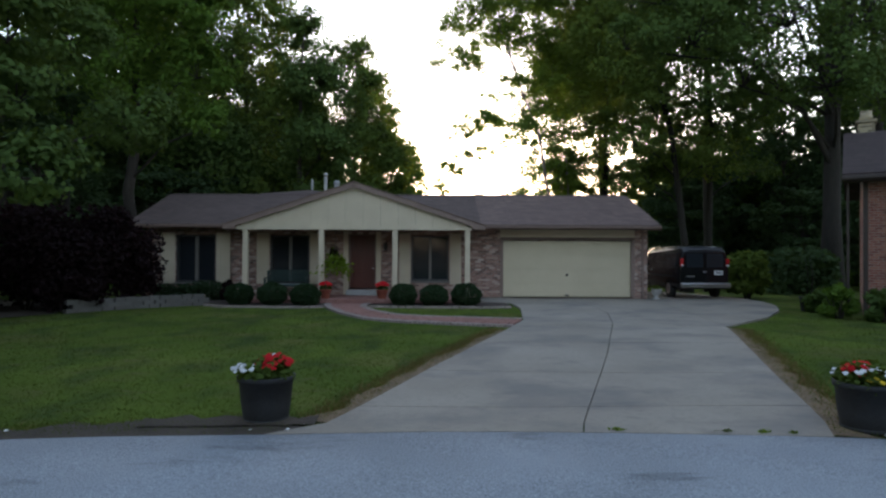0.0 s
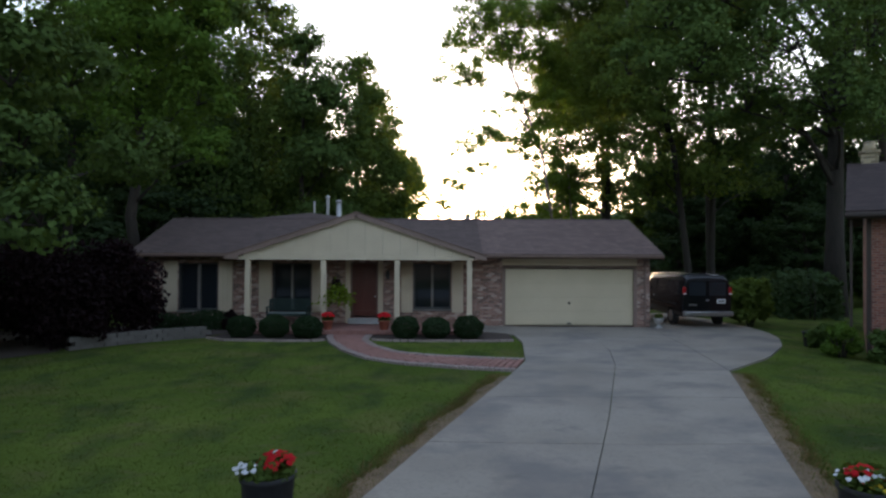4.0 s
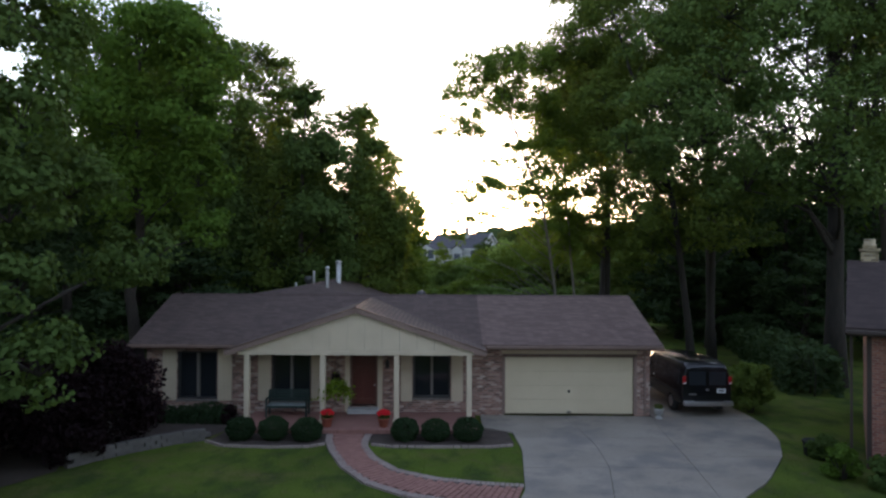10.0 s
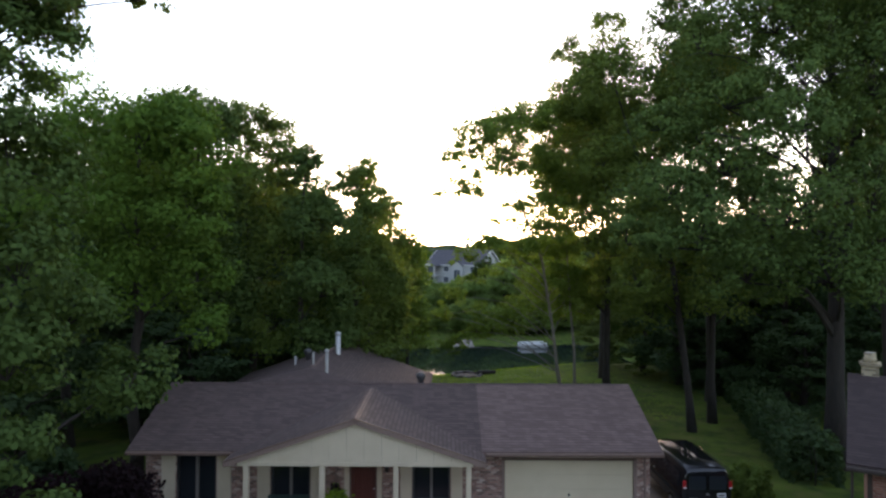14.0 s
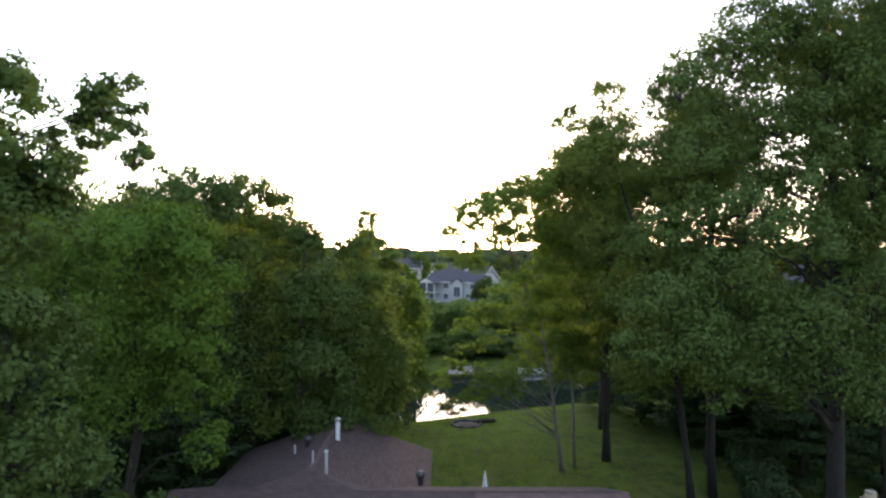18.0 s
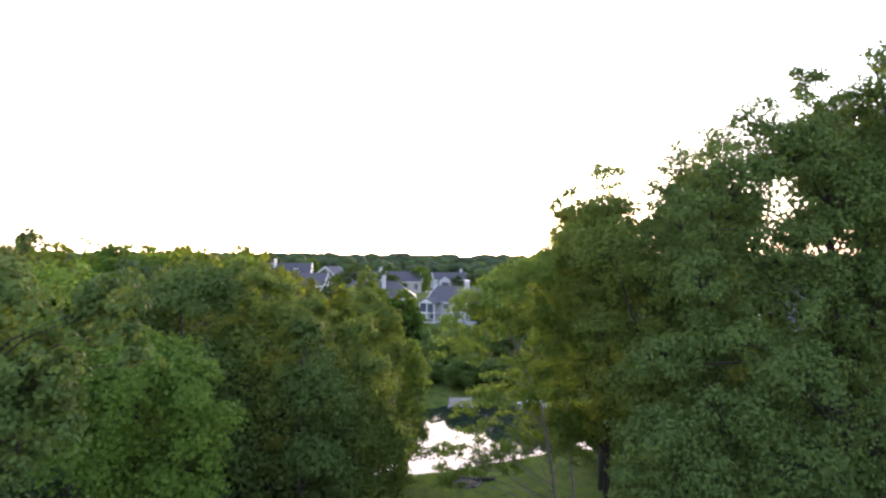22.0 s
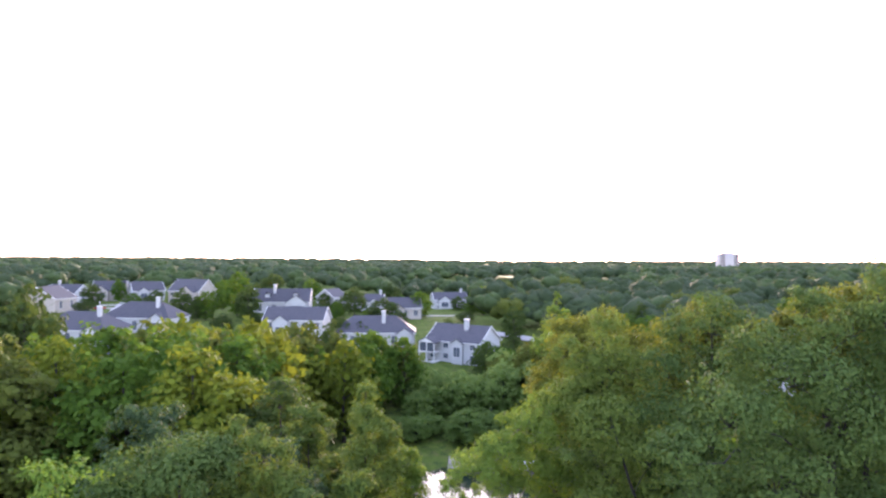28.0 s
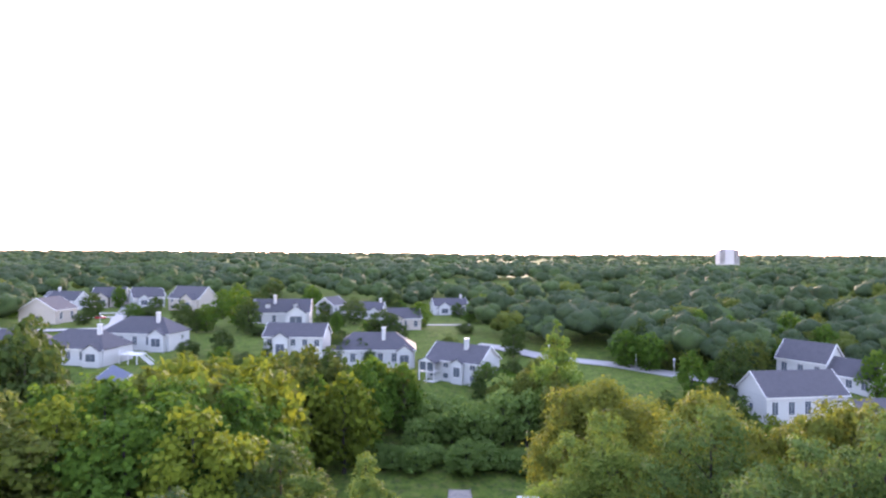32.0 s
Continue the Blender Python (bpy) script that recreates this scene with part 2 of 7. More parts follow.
TYRE = surf("tyre_rubber", (0.012, 0.012, 0.012), (0.025, 0.025, 0.025), 6.0, 0.85, 0.2, 30)
CHROME = surf("brushed_steel", (0.45, 0.45, 0.46), (0.6, 0.6, 0.61), 4.0, 0.3, 0.0, 30, metal=1.0)
TAILRED = surf("tail_lamp_red", (0.28, 0.010, 0.012), (0.36, 0.016, 0.016), 6.0, 0.25, 0.0, 30)
PLATE = surf("plate_white", (0.6, 0.6, 0.6), (0.72, 0.72, 0.72), 6.0, 0.5, 0.0, 30)
TERRACOTTA = surf("terracotta", (0.22, 0.06, 0.035), (0.32, 0.10, 0.06), 4.0, 0.85, 0.2, 30)
GREENPAINT = surf("dark_green_paint", (0.010, 0.026, 0.022), (0.020, 0.045, 0.040), 4.0, 0.6, 0.1, 30)
CUSHION = surf("pale_seat_slats", (0.17, 0.20, 0.20), (0.26, 0.29, 0.29), 4.0, 0.8, 0.1, 30)
STONEGREY = surf("grey_cast_stone", (0.30, 0.30, 0.30), (0.46, 0.46, 0.45), 6.0, 0.9, 0.4, 40)
BARK = surf("bark", (0.017, 0.014, 0.011), (0.052, 0.042, 0.034), 3.0, 0.95, 1.0, 18, stretch=(3, 3, 0.6))
# darker copy of the bark: the trunks' backlit silhouette put into the colour
BACKLIT_BARK = surf("backlit_bark", (0.009, 0.008, 0.006), (0.029, 0.023, 0.019), 3.0, 0.95, 1.0, 18, stretch=(3, 3, 0.6))
PALEBARK = surf("pale_bark", (0.09, 0.08, 0.065), (0.20, 0.18, 0.15), 3.0, 0.95, 0.8, 18, stretch=(3, 3, 0.6))
LEAF_OAK = leafy("oak_leaves", (0.038, 0.068, 0.018), (0.089, 0.136, 0.034), (0.116, 0.162, 0.020), 0.22)
LEAF_MAPLE = leafy("maple_leaves", (0.052, 0.102, 0.015), (0.123, 0.201, 0.030), (0.139, 0.218, 0.019), 0.28)
LEAF_LIGHT = leafy("light_leaves", (0.047, 0.079, 0.016), (0.116, 0.159, 0.030), (0.141, 0.186, 0.022), 0.26)
LEAF_OPEN = leafy("open_leaves", (0.055, 0.097, 0.016), (0.131, 0.189, 0.032), (0.153, 0.224, 0.022), 0.32)
LEAF_DARK = leafy("dark_leaves", (0.025, 0.046, 0.020), (0.058, 0.092, 0.037), (0.069, 0.108, 0.021), 0.2)
WOOD_GREEN = leafy("woodland_green", (0.026, 0.058, 0.008), (0.084, 0.150, 0.016), (0.12, 0.19, 0.014), 0.25, bumpy=True)
WOOD_LIGHT = leafy("woodland_light", (0.041, 0.062, 0.011), (0.115, 0.139, 0.025), (0.159, 0.180, 0.023), 0.24, bumpy=True)
# yellower and brighter leaves: late sunlight put into the woodland colour
WOOD_LIME = leafy("woodland_lime", (0.049, 0.076, 0.008), (0.156, 0.192, 0.016), (0.182, 0.210, 0.014), 0.26, bumpy=True)
# fresh green leaves, lightened further to hold the hazy glow beyond the pond
WOOD_BRIGHT = leafy("glowing_waterside_leaves", (0.082, 0.140, 0.036), (0.183, 0.265, 0.074), (0.265, 0.359, 0.078), 0.45, bumpy=True)
WOOD_DEEP = leafy("woodland_deep", (0.022, 0.040, 0.010), (0.066, 0.098, 0.022), (0.09, 0.13, 0.02), 0.2, bumpy=True)
# bluer, greyer leaves than nearby: distance haze put into the far woods' colour
HAZED_DARK = leafy("hazed_wood_dark", (0.021, 0.037, 0.018), (0.066, 0.094, 0.040), (0.07, 0.10, 0.03), 0.16, bumpy=True)
HAZED_DEEP = leafy("hazed_wood_deep", (0.028, 0.050, 0.018), (0.084, 0.122, 0.042), (0.09, 0.13, 0.03), 0.16, bumpy=True)
# low sun on the tall trees is put into this yellowed leaf colour
LEAF_GOLD = leafy("sunlit_olive_leaves", (0.051, 0.068, 0.011), (0.132, 0.150, 0.022), (0.172, 0.182, 0.020), 0.3)
LEAF_PURPLE = leafy("purple_leaves", (0.008, 0.005, 0.006), (0.020, 0.010, 0.012), (0.04, 0.01, 0.01), 0.15)
LEAF_BOX = leafy("boxwood_leaves", (0.014, 0.030, 0.014), (0.040, 0.070, 0.030), (0.05, 0.08, 0.015), 0.15)
LEAF_LIME = leafy("lime_leaves", (0.08, 0.14, 0.012), (0.20, 0.28, 0.03), (0.22, 0.30, 0.02), 0.35)
PETAL_RED = leafy("red_petals", (0.34, 0.008, 0.012), (0.60, 0.022, 0.03), (0.5, 0.02, 0.02), 0.2)
PETAL_WHITE = leafy("white_petals", (0.65, 0.66, 0.68), (0.85, 0.85, 0.86), (0.5, 0.5, 0.5), 0.2)
PETAL_YELLOW = leafy("yellow_petals", (0.6, 0.42, 0.03), (0.8, 0.6, 0.05), (0.5, 0.4, 0.02), 0.2)
WATER = glassy("pond_water", (0.012, 0.020, 0.016), 0.03)
wn, wb = WATER.node_tree.nodes.new("ShaderNodeTexNoise"), WATER.node_tree.nodes.new("ShaderNodeBump")
wn.inputs["Scale"].default_value, wb.inputs["Strength"].default_value, wb.inputs["Distance"].default_value = 0.8, 0.06, 0.05
WATER.node_tree.links.new(wn.outputs["Fac"], wb.inputs["Height"])
WATER.node_tree.links.new(wb.outputs[0], WATER.node_tree.nodes["Principled BSDF"].inputs["Normal"])


stained(CONCRETE, (0.14, 0.13, 0.125), 0.6, (0.9, 1.15, 1.0), 0.47, 0.63, 0.75)
stained(CONCRETE, (0.10, 0.095, 0.09), 2.2, (0.8, 1.6, 1.0), 0.58, 0.72, 0.4)
stained(CONCRETE, (0.17, 0.155, 0.135), 14.0, (1.0, 1.0, 1.0), 0.50, 0.66, 0.45)
stained(GRASS, (0.125, 0.108, 0.045), 0.5, (1.0, 1.3, 1.0), 0.50, 0.72, 0.65)
stained(BLADES, (0.095, 0.082, 0.040), 0.55, (1.0, 1.3, 1.0), 0.50, 0.72, 0.7)
stained(GRASS, (0.028, 0.046, 0.018), 1.1, (1.0, 0.6, 1.0), 0.48, 0.66, 0.7)
stained(BLADES, (0.030, 0.048, 0.018), 1.1, (1.0, 0.6, 1.0), 0.48, 0.66, 0.65)
stained(GRASS, (0.10, 0.085, 0.045), 3.5, (0.7, 1.2, 1.0), 0.56, 0.70, 0.6)
stained(ASPHALT, (0.07, 0.07, 0.075), 1.4, (0.5, 1.6, 1.0), 0.60, 0.72, 0.6)
stained(SHINGLE_OLD, (0.05, 0.035, 0.033), 0.8, (1.6, 0.5, 0.5), 0.54, 0.72, 0.5)
stained(SHINGLE, (0.075, 0.05, 0.046), 0.8, (1.6, 0.5, 0.5), 0.54, 0.72, 0.4)


# ---- building helpers ----
def thing(name, loc=(0, 0, 0), rz=0.0, label="", category="", group="", kind=""):
    ob = new(name)
    ob.matrix_basis = pose(*loc, 0, 0, rz)
    ob.empty_display_size = 0.2
    return tagged(ob, label, category, group, kind)


def part(name, bm, material, parent=None, label=""):
    me = bpy.data.meshes.new(name)
    bmesh.ops.recalc_face_normals(bm, faces=bm.faces)
    bm.to_mesh(me)
    bm.free()
    me.materials.append(material)
    ob = new(name, me)
    ob.parent = parent
    return tagged(ob, label)


def box(x0, x1, y0, y1, z0, z1, bevel=0.0, bm=None):
    bm = bm or bmesh.new()
    g = bmesh.ops.create_cube(bm, size=1.0, matrix=Matrix.LocRotScale(((x0 + x1) / 2, (y0 + y1) / 2, (z0 + z1) / 2), None, (x1 - x0, y1 - y0, z1 - z0)))
    if bevel:
        es = list({e for v in g["verts"] for e in v.link_edges})
        bmesh.ops.bevel(bm, geom=es, offset=bevel, segments=2, affect="EDGES", profile=0.5)
    return bm


def lathe(profile, n=20, bm=None, centre=(0, 0, 0)):
    """A turned body from (radius, height) pairs, closed at both ends."""
    bm = bm or bmesh.new()
    rings = [[bm.verts.new((centre[0] + r * math.cos(2 * math.pi * k / n), centre[1] + r * math.sin(2 * math.pi * k / n), centre[2] + z)) for k in range(n)] for r, z in profile]
    for a, b in zip(rings, rings[1:]):
        for k in range(n):
            f = bm.faces.new((a[k], a[(k + 1) % n], b[(k + 1) % n], b[k]))
            f.smooth = True
    bm.faces.new(rings[0][::-1])
    bm.faces.new(rings[-1])
    return bm


def tube(points, radii, n=8, bm=None):
    """A round tube through the points, tapering along the radii."""
    bm = bm or bmesh.new()
    pts = [Vector(p) for p in points]
    rings = []
    for i, p in enumerate(pts):
        d = (pts[min(i + 1, len(pts) - 1)] - pts[max(i - 1, 0)]).normalized()
        u = d.cross(Vector((0.31, 0.95, 0.05)) if abs(d.z) > 0.5 else Vector((0, 0, 1))).normalized()
        w = d.cross(u)
        r = radii[i]
        rings.append([bm.verts.new(p + r * (math.cos(2 * math.pi * k / n) * u + math.sin(2 * math.pi * k / n) * w)) for k in range(n)])
    for a, b in zip(rings, rings[1:]):
        for k in range(n):
            f = bm.faces.new((a[k], a[(k + 1) % n], b[(k + 1) % n], b[k]))
            f.smooth = True
    bm.faces.new(rings[0][::-1])
    bm.faces.new(rings[-1])
    return bm


def prism(outline, z0, z1, bm=None):
    """A slab over a flat outline."""
    bm = bm or bmesh.new()
    lo, hi = [bm.verts.new((x, y, z0)) for x, y in outline], [bm.verts.new((x, y, z1)) for x, y in outline]
    bm.faces.new(lo[::-1])
    bm.faces.new(hi)
    for k in range(len(outline)):
        j = (k + 1) % len(outline)
        bm.faces.new((lo[k], lo[j], hi[j], hi[k]))
    return bm


def sheet(corners, thick, bm=None):
    """A flat plate with thickness below it, from its upper corners in order."""
    bm = bm or bmesh.new()
    c = [Vector(p) for p in corners]
    n = (c[1] - c[0]).cross(c[2] - c[0]).normalized()
    if n.z < 0:
        n = -n
    hi, lo = [bm.verts.new(p) for p in c], [bm.verts.new(p - n * thick) for p in c]
    bm.faces.new(hi)
    bm.faces.new(lo[::-1])
    for k in range(len(c)):
        j = (k + 1) % len(c)
        bm.faces.new((hi[k], lo[k], lo[j], hi[j]))
    return bm


def quads(name, verts, material, parent=None, per=4, label=""):
    """A mesh of loose leaves from an array of their corners."""
    me = bpy.data.meshes.new(name)
    nv = len(verts)
    nf = nv // per
    me.vertices.add(nv)
    me.vertices.foreach_set("co", np.ascontiguousarray(verts, dtype=np.float32).ravel())
    me.loops.add(nv)
    me.loops.foreach_set("vertex_index", np.arange(nv, dtype=np.int32))
    me.polygons.add(nf)
    me.polygons.foreach_set("loop_start", np.arange(0, nv, per, dtype=np.int32))
    me.polygons.foreach_set("loop_total", np.full(nf, per, dtype=np.int32))
    me.update(calc_edges=True)
    me.materials.append(material)
    ob = new(name, me)
    ob.parent = parent
    return tagged(ob, label)


def leaves(rng, centres, size, spread=0.6, long=1.5, facing=None):
    """Corners of one pointed leaf at each centre, turned at random about the way it faces (upwards, where nothing else is given)."""
    n = len(centres)
    if facing is None:
        facing = np.tile([0.0, 0.0, 1.0], (n, 1))
    nm = facing + rng.normal(0, spread, (n, 3))
    nm /= np.linalg.norm(nm, axis=1)[:, None] + 1e-9
    u = np.cross(nm, rng.normal(0, 1, (n, 3)))
    u /= np.linalg.norm(u, axis=1)[:, None] + 1e-9
    w = np.cross(nm, u)
    s = size * rng.uniform(0.6, 1.3, n)[:, None]
    u, w = u * s * long / 2, w * s / 2
    return np.stack([centres - u, centres + w - 0.15 * u, centres + u, centres - w - 0.15 * u], 1).reshape(-1, 3)


ICO = bmesh.new()
bmesh.ops.create_icosphere(ICO, subdivisions=1, radius=1.0)
ICO_V = np.array([v.co[:] for v in ICO.verts])
ICO_F = np.array([[v.index for v in f.verts] for f in ICO.faces], dtype=np.int32)
ICO.free()


def puffs(name, rng, centres, radii, leafquads, material, parent=None, rough=0.28):
    """Foliage: an uneven rounded mass in each clump, with loose leaves standing out of it."""
    n, k = len(centres), len(ICO_V)
    v = ICO_V[None] * (1 + rng.uniform(-rough, rough, (n, k, 1))) * np.asarray(radii)[:, None, :]
    t = rng.uniform(0, 6.283, n)
    c, s = np.cos(t)[:, None], np.sin(t)[:, None]
    v = np.stack([v[..., 0] * c - v[..., 1] * s, v[..., 0] * s + v[..., 1] * c, v[..., 2]], -1) + np.asarray(centres)[:, None, :]
    tri = (ICO_F[None] + (np.arange(n) * k)[:, None, None]).reshape(-1)
    nq = len(leafquads) // 4
    verts = np.concatenate([v.reshape(-1, 3), leafquads])
    loops = np.concatenate([tri, n * k + np.arange(nq * 4)]).astype(np.int32)
    nt = len(tri) // 3
    me = bpy.data.meshes.new(name)
    me.vertices.add(len(verts))
    me.vertices.foreach_set("co", np.ascontiguousarray(verts, dtype=np.float32).ravel())
    me.loops.add(len(loops))
    me.loops.foreach_set("vertex_index", loops)
    me.polygons.add(nt + nq)
    me.polygons.foreach_set("loop_start", np.concatenate([np.arange(nt) * 3, nt * 3 + np.arange(nq) * 4]).astype(np.int32))
    me.polygons.foreach_set("loop_total", np.concatenate([np.full(nt, 3), np.full(nq, 4)]).astype(np.int32))
    me.polygons.foreach_set("use_smooth", [True] * (nt + nq))
    me.update(calc_edges=True)
    me.materials.append(material)
    ob = new(name, me)
    ob.parent = parent
    return tagged(ob)


def smooth(a, b, t):
    t = min(max((t - a) / (b - a), 0.0), 1.0)
    return t * t * (3 - 2 * t)


# ---- the lie of the land: level at the house, falling to a pond behind it and rising beyond ----
LAND_Y = [-400, 6, 10, 15, 20, 24, 31, 38, 50, 61, 66, 70, 75, 107, 112, 118, 124, 140, 165, 200, 250, 400, 1200, 5200]
LAND_Z = [-0.5, -0.27, -0.21, -0.17, -0.12, -0.08, -0.25, -0.6, -1.1, -1.55, -2.4, -3.5, -5.1, -5.1, -4.9, -4.5, -3.7, -1.2, 2.4, 3.0, 6.0, 8.0, 8.0, 8.0]
WATER_Z = -5.35


def offshore(x, y):
    """How far out in the pond a point lies; negative on land."""
    near = 71.4 + 0.48 * min(max(x + 2.6, 0.0), 18.0)
    far = 107.0 + 0.15 * min(max(x - 3.0, -20.0), 20.0)
    wobble = 0.8 * math.sin(x * 0.35) + 0.5 * math.sin(x * 0.9 + 1.0)
    return min(y - near + wobble, far - y + wobble, x + 21.0, 27.0 - x)


def land(x, y):
    slip = (0.48 * min(max(x + 2.6, 0.0), 18.0) - 1.5) * smooth(50, 68, y) * (1 - smooth(88, 104, y))
    z = float(np.interp(y - slip, LAND_Y, LAND_Z))
    if 55 < y < 125 and -60 < x < 45:
        d = offshore(x, y)
        w = smooth(-5.0, 0.0, d)
        z = z * (1 - w) - 5.2 * w - min(1.8, 0.35 * max(0.0, d))
    if y > 30:
        z += 0.3 * noise.noise(Vector((x * 0.05, y * 0.05, 0))) * smooth(30, 45, y) * (1 - smooth(64, 70, y) * (1 - smooth(116, 124, y)))
    if 220 < y < 620:
        z -= 4.5 * smooth(-60, -10, x) * (1 - smooth(35, 90, x)) * smooth(230, 330, y) * (1 - smooth(420, 620, y))
    if 150 < y < 300:
        z += 2.2 * smooth(-45, -80, x) * smooth(150, 175, y) * (1 - smooth(230, 300, y))
    if y > 500:
        z -= 11.0 * smooth(500, 1100, y) * smooth(-0.25, 0.2, x / y)
        z += 5 * noise.noise(Vector((x * 0.0004, y * 0.0004, 3)))
    return z + 0.035 * noise.noise(Vector((x * 0.35, y * 0.35, 7))) * smooth(0, 3, abs(y - 3) + abs(x) * 0.02)


# ---- ground, road, drive ----
def axis(spans):
    out = []
    for a, b, step in spans:
        out += list(np.arange(a, b, step))
    return out + [spans[-1][1]]


def ground():
    xs = axis([(-5000, -1000, 500), (-1000, -300, 70), (-300, -60, 16), (-60, -16, 2.0), (-16, 16, 0.8), (16, 60, 2.0), (60, 300, 16), (300, 1000, 70), (1000, 5000, 500)])
    ys = axis([(-400, -40, 60), (-40, 0, 8), (0, 32, 0.8), (32, 130, 2.0), (130, 300, 8), (300, 1200, 60), (1200, 5200, 400)])
    nx = len(xs)
    vs = [(x, y, land(x, y)) for y in ys for x in xs]
    fs = [(j * nx + i, j * nx + i + 1, (j + 1) * nx + i + 1, (j + 1) * nx + i) for j in range(len(ys) - 1) for i in range(nx - 1)]
    me = bpy.data.meshes.new("ground")
    me.from_pydata(vs, [], fs)
    me.materials.append(GRASS)
    me.polygons.foreach_set("use_smooth", [True] * len(fs))
    return tagged(new("ground", me), "mown green lawn running down to woods", "ground", kind="structure")


ground()


def road_edge(x):
    """The road's far edge, a shallow arc."""
    d = abs(x - 0.4)
    return 6.36 - min(d, 6.0) ** 2 / 60.0 - 0.2 * max(0.0, d - 6.0)


def road():
    bm = bmesh.new()
    xs = [i * 0.8 - 64 for i in range(161)]
    rows = []
    for x in xs:
        e = road_edge(x)
        rows.append([bm.verts.new((x, y, land(x, y) + 0.045 + 0.03 * smooth(15, 18, abs(x)) - 0.05 * (y > e - 0.02))) for y in (e, e - 0.03, e - 1.5, e - 3, e - 5, e - 7.5, e - 10)])
    for a, b in zip(rows, rows[1:]):
        for k in range(6):
            f = bm.faces.new((a[k], a[k + 1], b[k + 1], b[k]))
            f.smooth = k > 0
    return tagged(part("road", bm, ASPHALT), "blue-grey worn asphalt road with a ragged edge", "road", kind="structure")


road()

DRIVE_Y = [6.0, 7.3, 9.4, 12.3, 15.2, 18.0, 20.9, 23.62]


def drive_left(y):
    return float(np.interp(y, [6.0, 6.7, 7.4, 14.9, 16.3, 19.6, 21.6, 22.0, 23.7], [-1.75, -1.15, -0.9, 1.66, 2.13, 2.47, 2.36, 1.4, 1.4]))


def drive_joint(y):
    return float(np.interp(y, [6.4, 11.0, 15.7, 18.0, 20.0, 21.5, 23.7], [1.43, 2.9, 4.28, 4.75, 4.85, 4.75, 4.5]))


def drive_right(y):
    return float(np.interp(y, [6.0, 15.2, 19.0, 22.0, 23.7], [3.83, 6.88, 7.3, 7.55, 7.8]))


def slab(left, right, y0, y1, parent, lift=0.05, gap=0.008):
    bm = bmesh.new()
    n = max(2, int((y1 - y0) / 0.5))
    rows = []
    for i in range(n + 1):
        y = y0 + gap + (y1 - y0 - 2 * gap) * i / n
        a, b = left(y) + gap, right(y) - gap
        rows.append([(a + (b - a) * k / 4, max(y, road_edge(a + (b - a) * k / 4) - 0.03)) for k in range(5)])
    top = [[bm.verts.new((x, y, land(x, y) + lift)) for x, y in r] for r in rows]
    low = [[bm.verts.new((x, y, land(x, y) - 0.1)) for x, y in r] for r in rows]
    for j in range(n):
        for k in range(4):
            bm.faces.new((top[j][k], top[j][k + 1], top[j + 1][k + 1], top[j + 1][k]))
        for k in (0, 4):
            bm.faces.new((top[j][k], top[j + 1][k], low[j + 1][k], low[j][k]))
    for j in (0, n):
        for k in range(4):
            bm.faces.new((top[j][k], top[j][k + 1], low[j][k + 1], low[j][k]))
    return part("concrete_slab", bm, CONCRETE, parent)


driveway = thing("driveway", label="stained pale concrete driveway in wide slabs", category="driveway", kind="structure")
for y0, y1 in zip(DRIVE_Y, DRIVE_Y[1:]):
    slab(drive_left, drive_joint, y0, y1, driveway)
    slab(drive_joint, drive_right, y0, y1, driveway)


def pad_left(y):
    return drive_right(y) if y < 23.6 else 7.8


def pad_right(y):
    return float(np.interp(y, [15.25, 15.7, 17.0, 19.1, 20.7, 22.4, 24.0, 26, 31], [6.95, 7.4, 8.75, 10.25, 11.0, 11.4, 11.5, 11.45, 11.3]))


for y0, y1 in ((15.25, 19.0), (19.0, 23.6), (23.6, 27.5), (27.5, 31.0)):
    slab(pad_left, pad_right, y0, y1, driveway)


def strip(name, line, width, material, lift=0.02, seed=1, label="", category="ground strip"):
    """A ragged strip of soil or dry grass that lies along a line."""
    rng = random.Random(seed)
    bm = bmesh.new()
    prev = None
    for i, (x, y) in enumerate(line):
        x2, y2 = line[min(i + 1, len(line) - 1)]
        x1, y1 = line[max(i - 1, 0)]
        d = Vector((x2 - x1, y2 - y1, 0)).normalized()
        nrm = Vector((-d.y, d.x, 0))
        wdt = width * rng.uniform(0.55, 1.25)
        ring = []
        for k in range(4):
            p = Vector((x, y, 0)) + nrm * (wdt * (k / 3.0 - 0.05))
            ring.append(bm.verts.new((p.x, p.y, land(p.x, p.y) + lift * (1 - (k == 3)))))
        if prev:
            for k in range(3):
                bm.faces.new((prev[k], ring[k], ring[k + 1], prev[k + 1]))
        prev = ring
    return tagged(part(name, bm, material), label, category, kind="structure")


strip("dry_verge", [(drive_left(6.7 + 0.25 * i), 6.7 + 0.25 * i) for i in range(32)], 0.38, DRYGRASS, 0.03, 2, "dry straw-coloured grass along the drive", "dry grass")
strip("dry_verge", [(drive_right(15.0 - 0.25 * i), 15.0 - 0.25 * i) for i in range(36)], 0.42, DRYGRASS, 0.03, 3, "dry bare verge along the drive", "dry grass")
strip("bare_verge", [(-1.4 - 0.3 * i, road_edge(-1.4 - 0.3 * i) - 0.02) for i in range(45)][::-1], 0.65, SOIL, 0.035, 4, "bare dark soil along the road's edge", "soil")
strip("bare_verge", [(3.9 + 0.3 * i, road_edge(3.9 + 0.3 * i) - 0.02) for i in range(36)][::-1], 0.6, SOIL, 0.035, 5, "bare dark soil along the road's edge", "soil")

strip("bare_verge", [(-3.1 + 0.2 * i, road_edge(-3.1 + 0.2 * i) + 0.3) for i in range(10)], 0.6, SOIL, 0.05, 7, "bare dark soil round the planter", "soil")

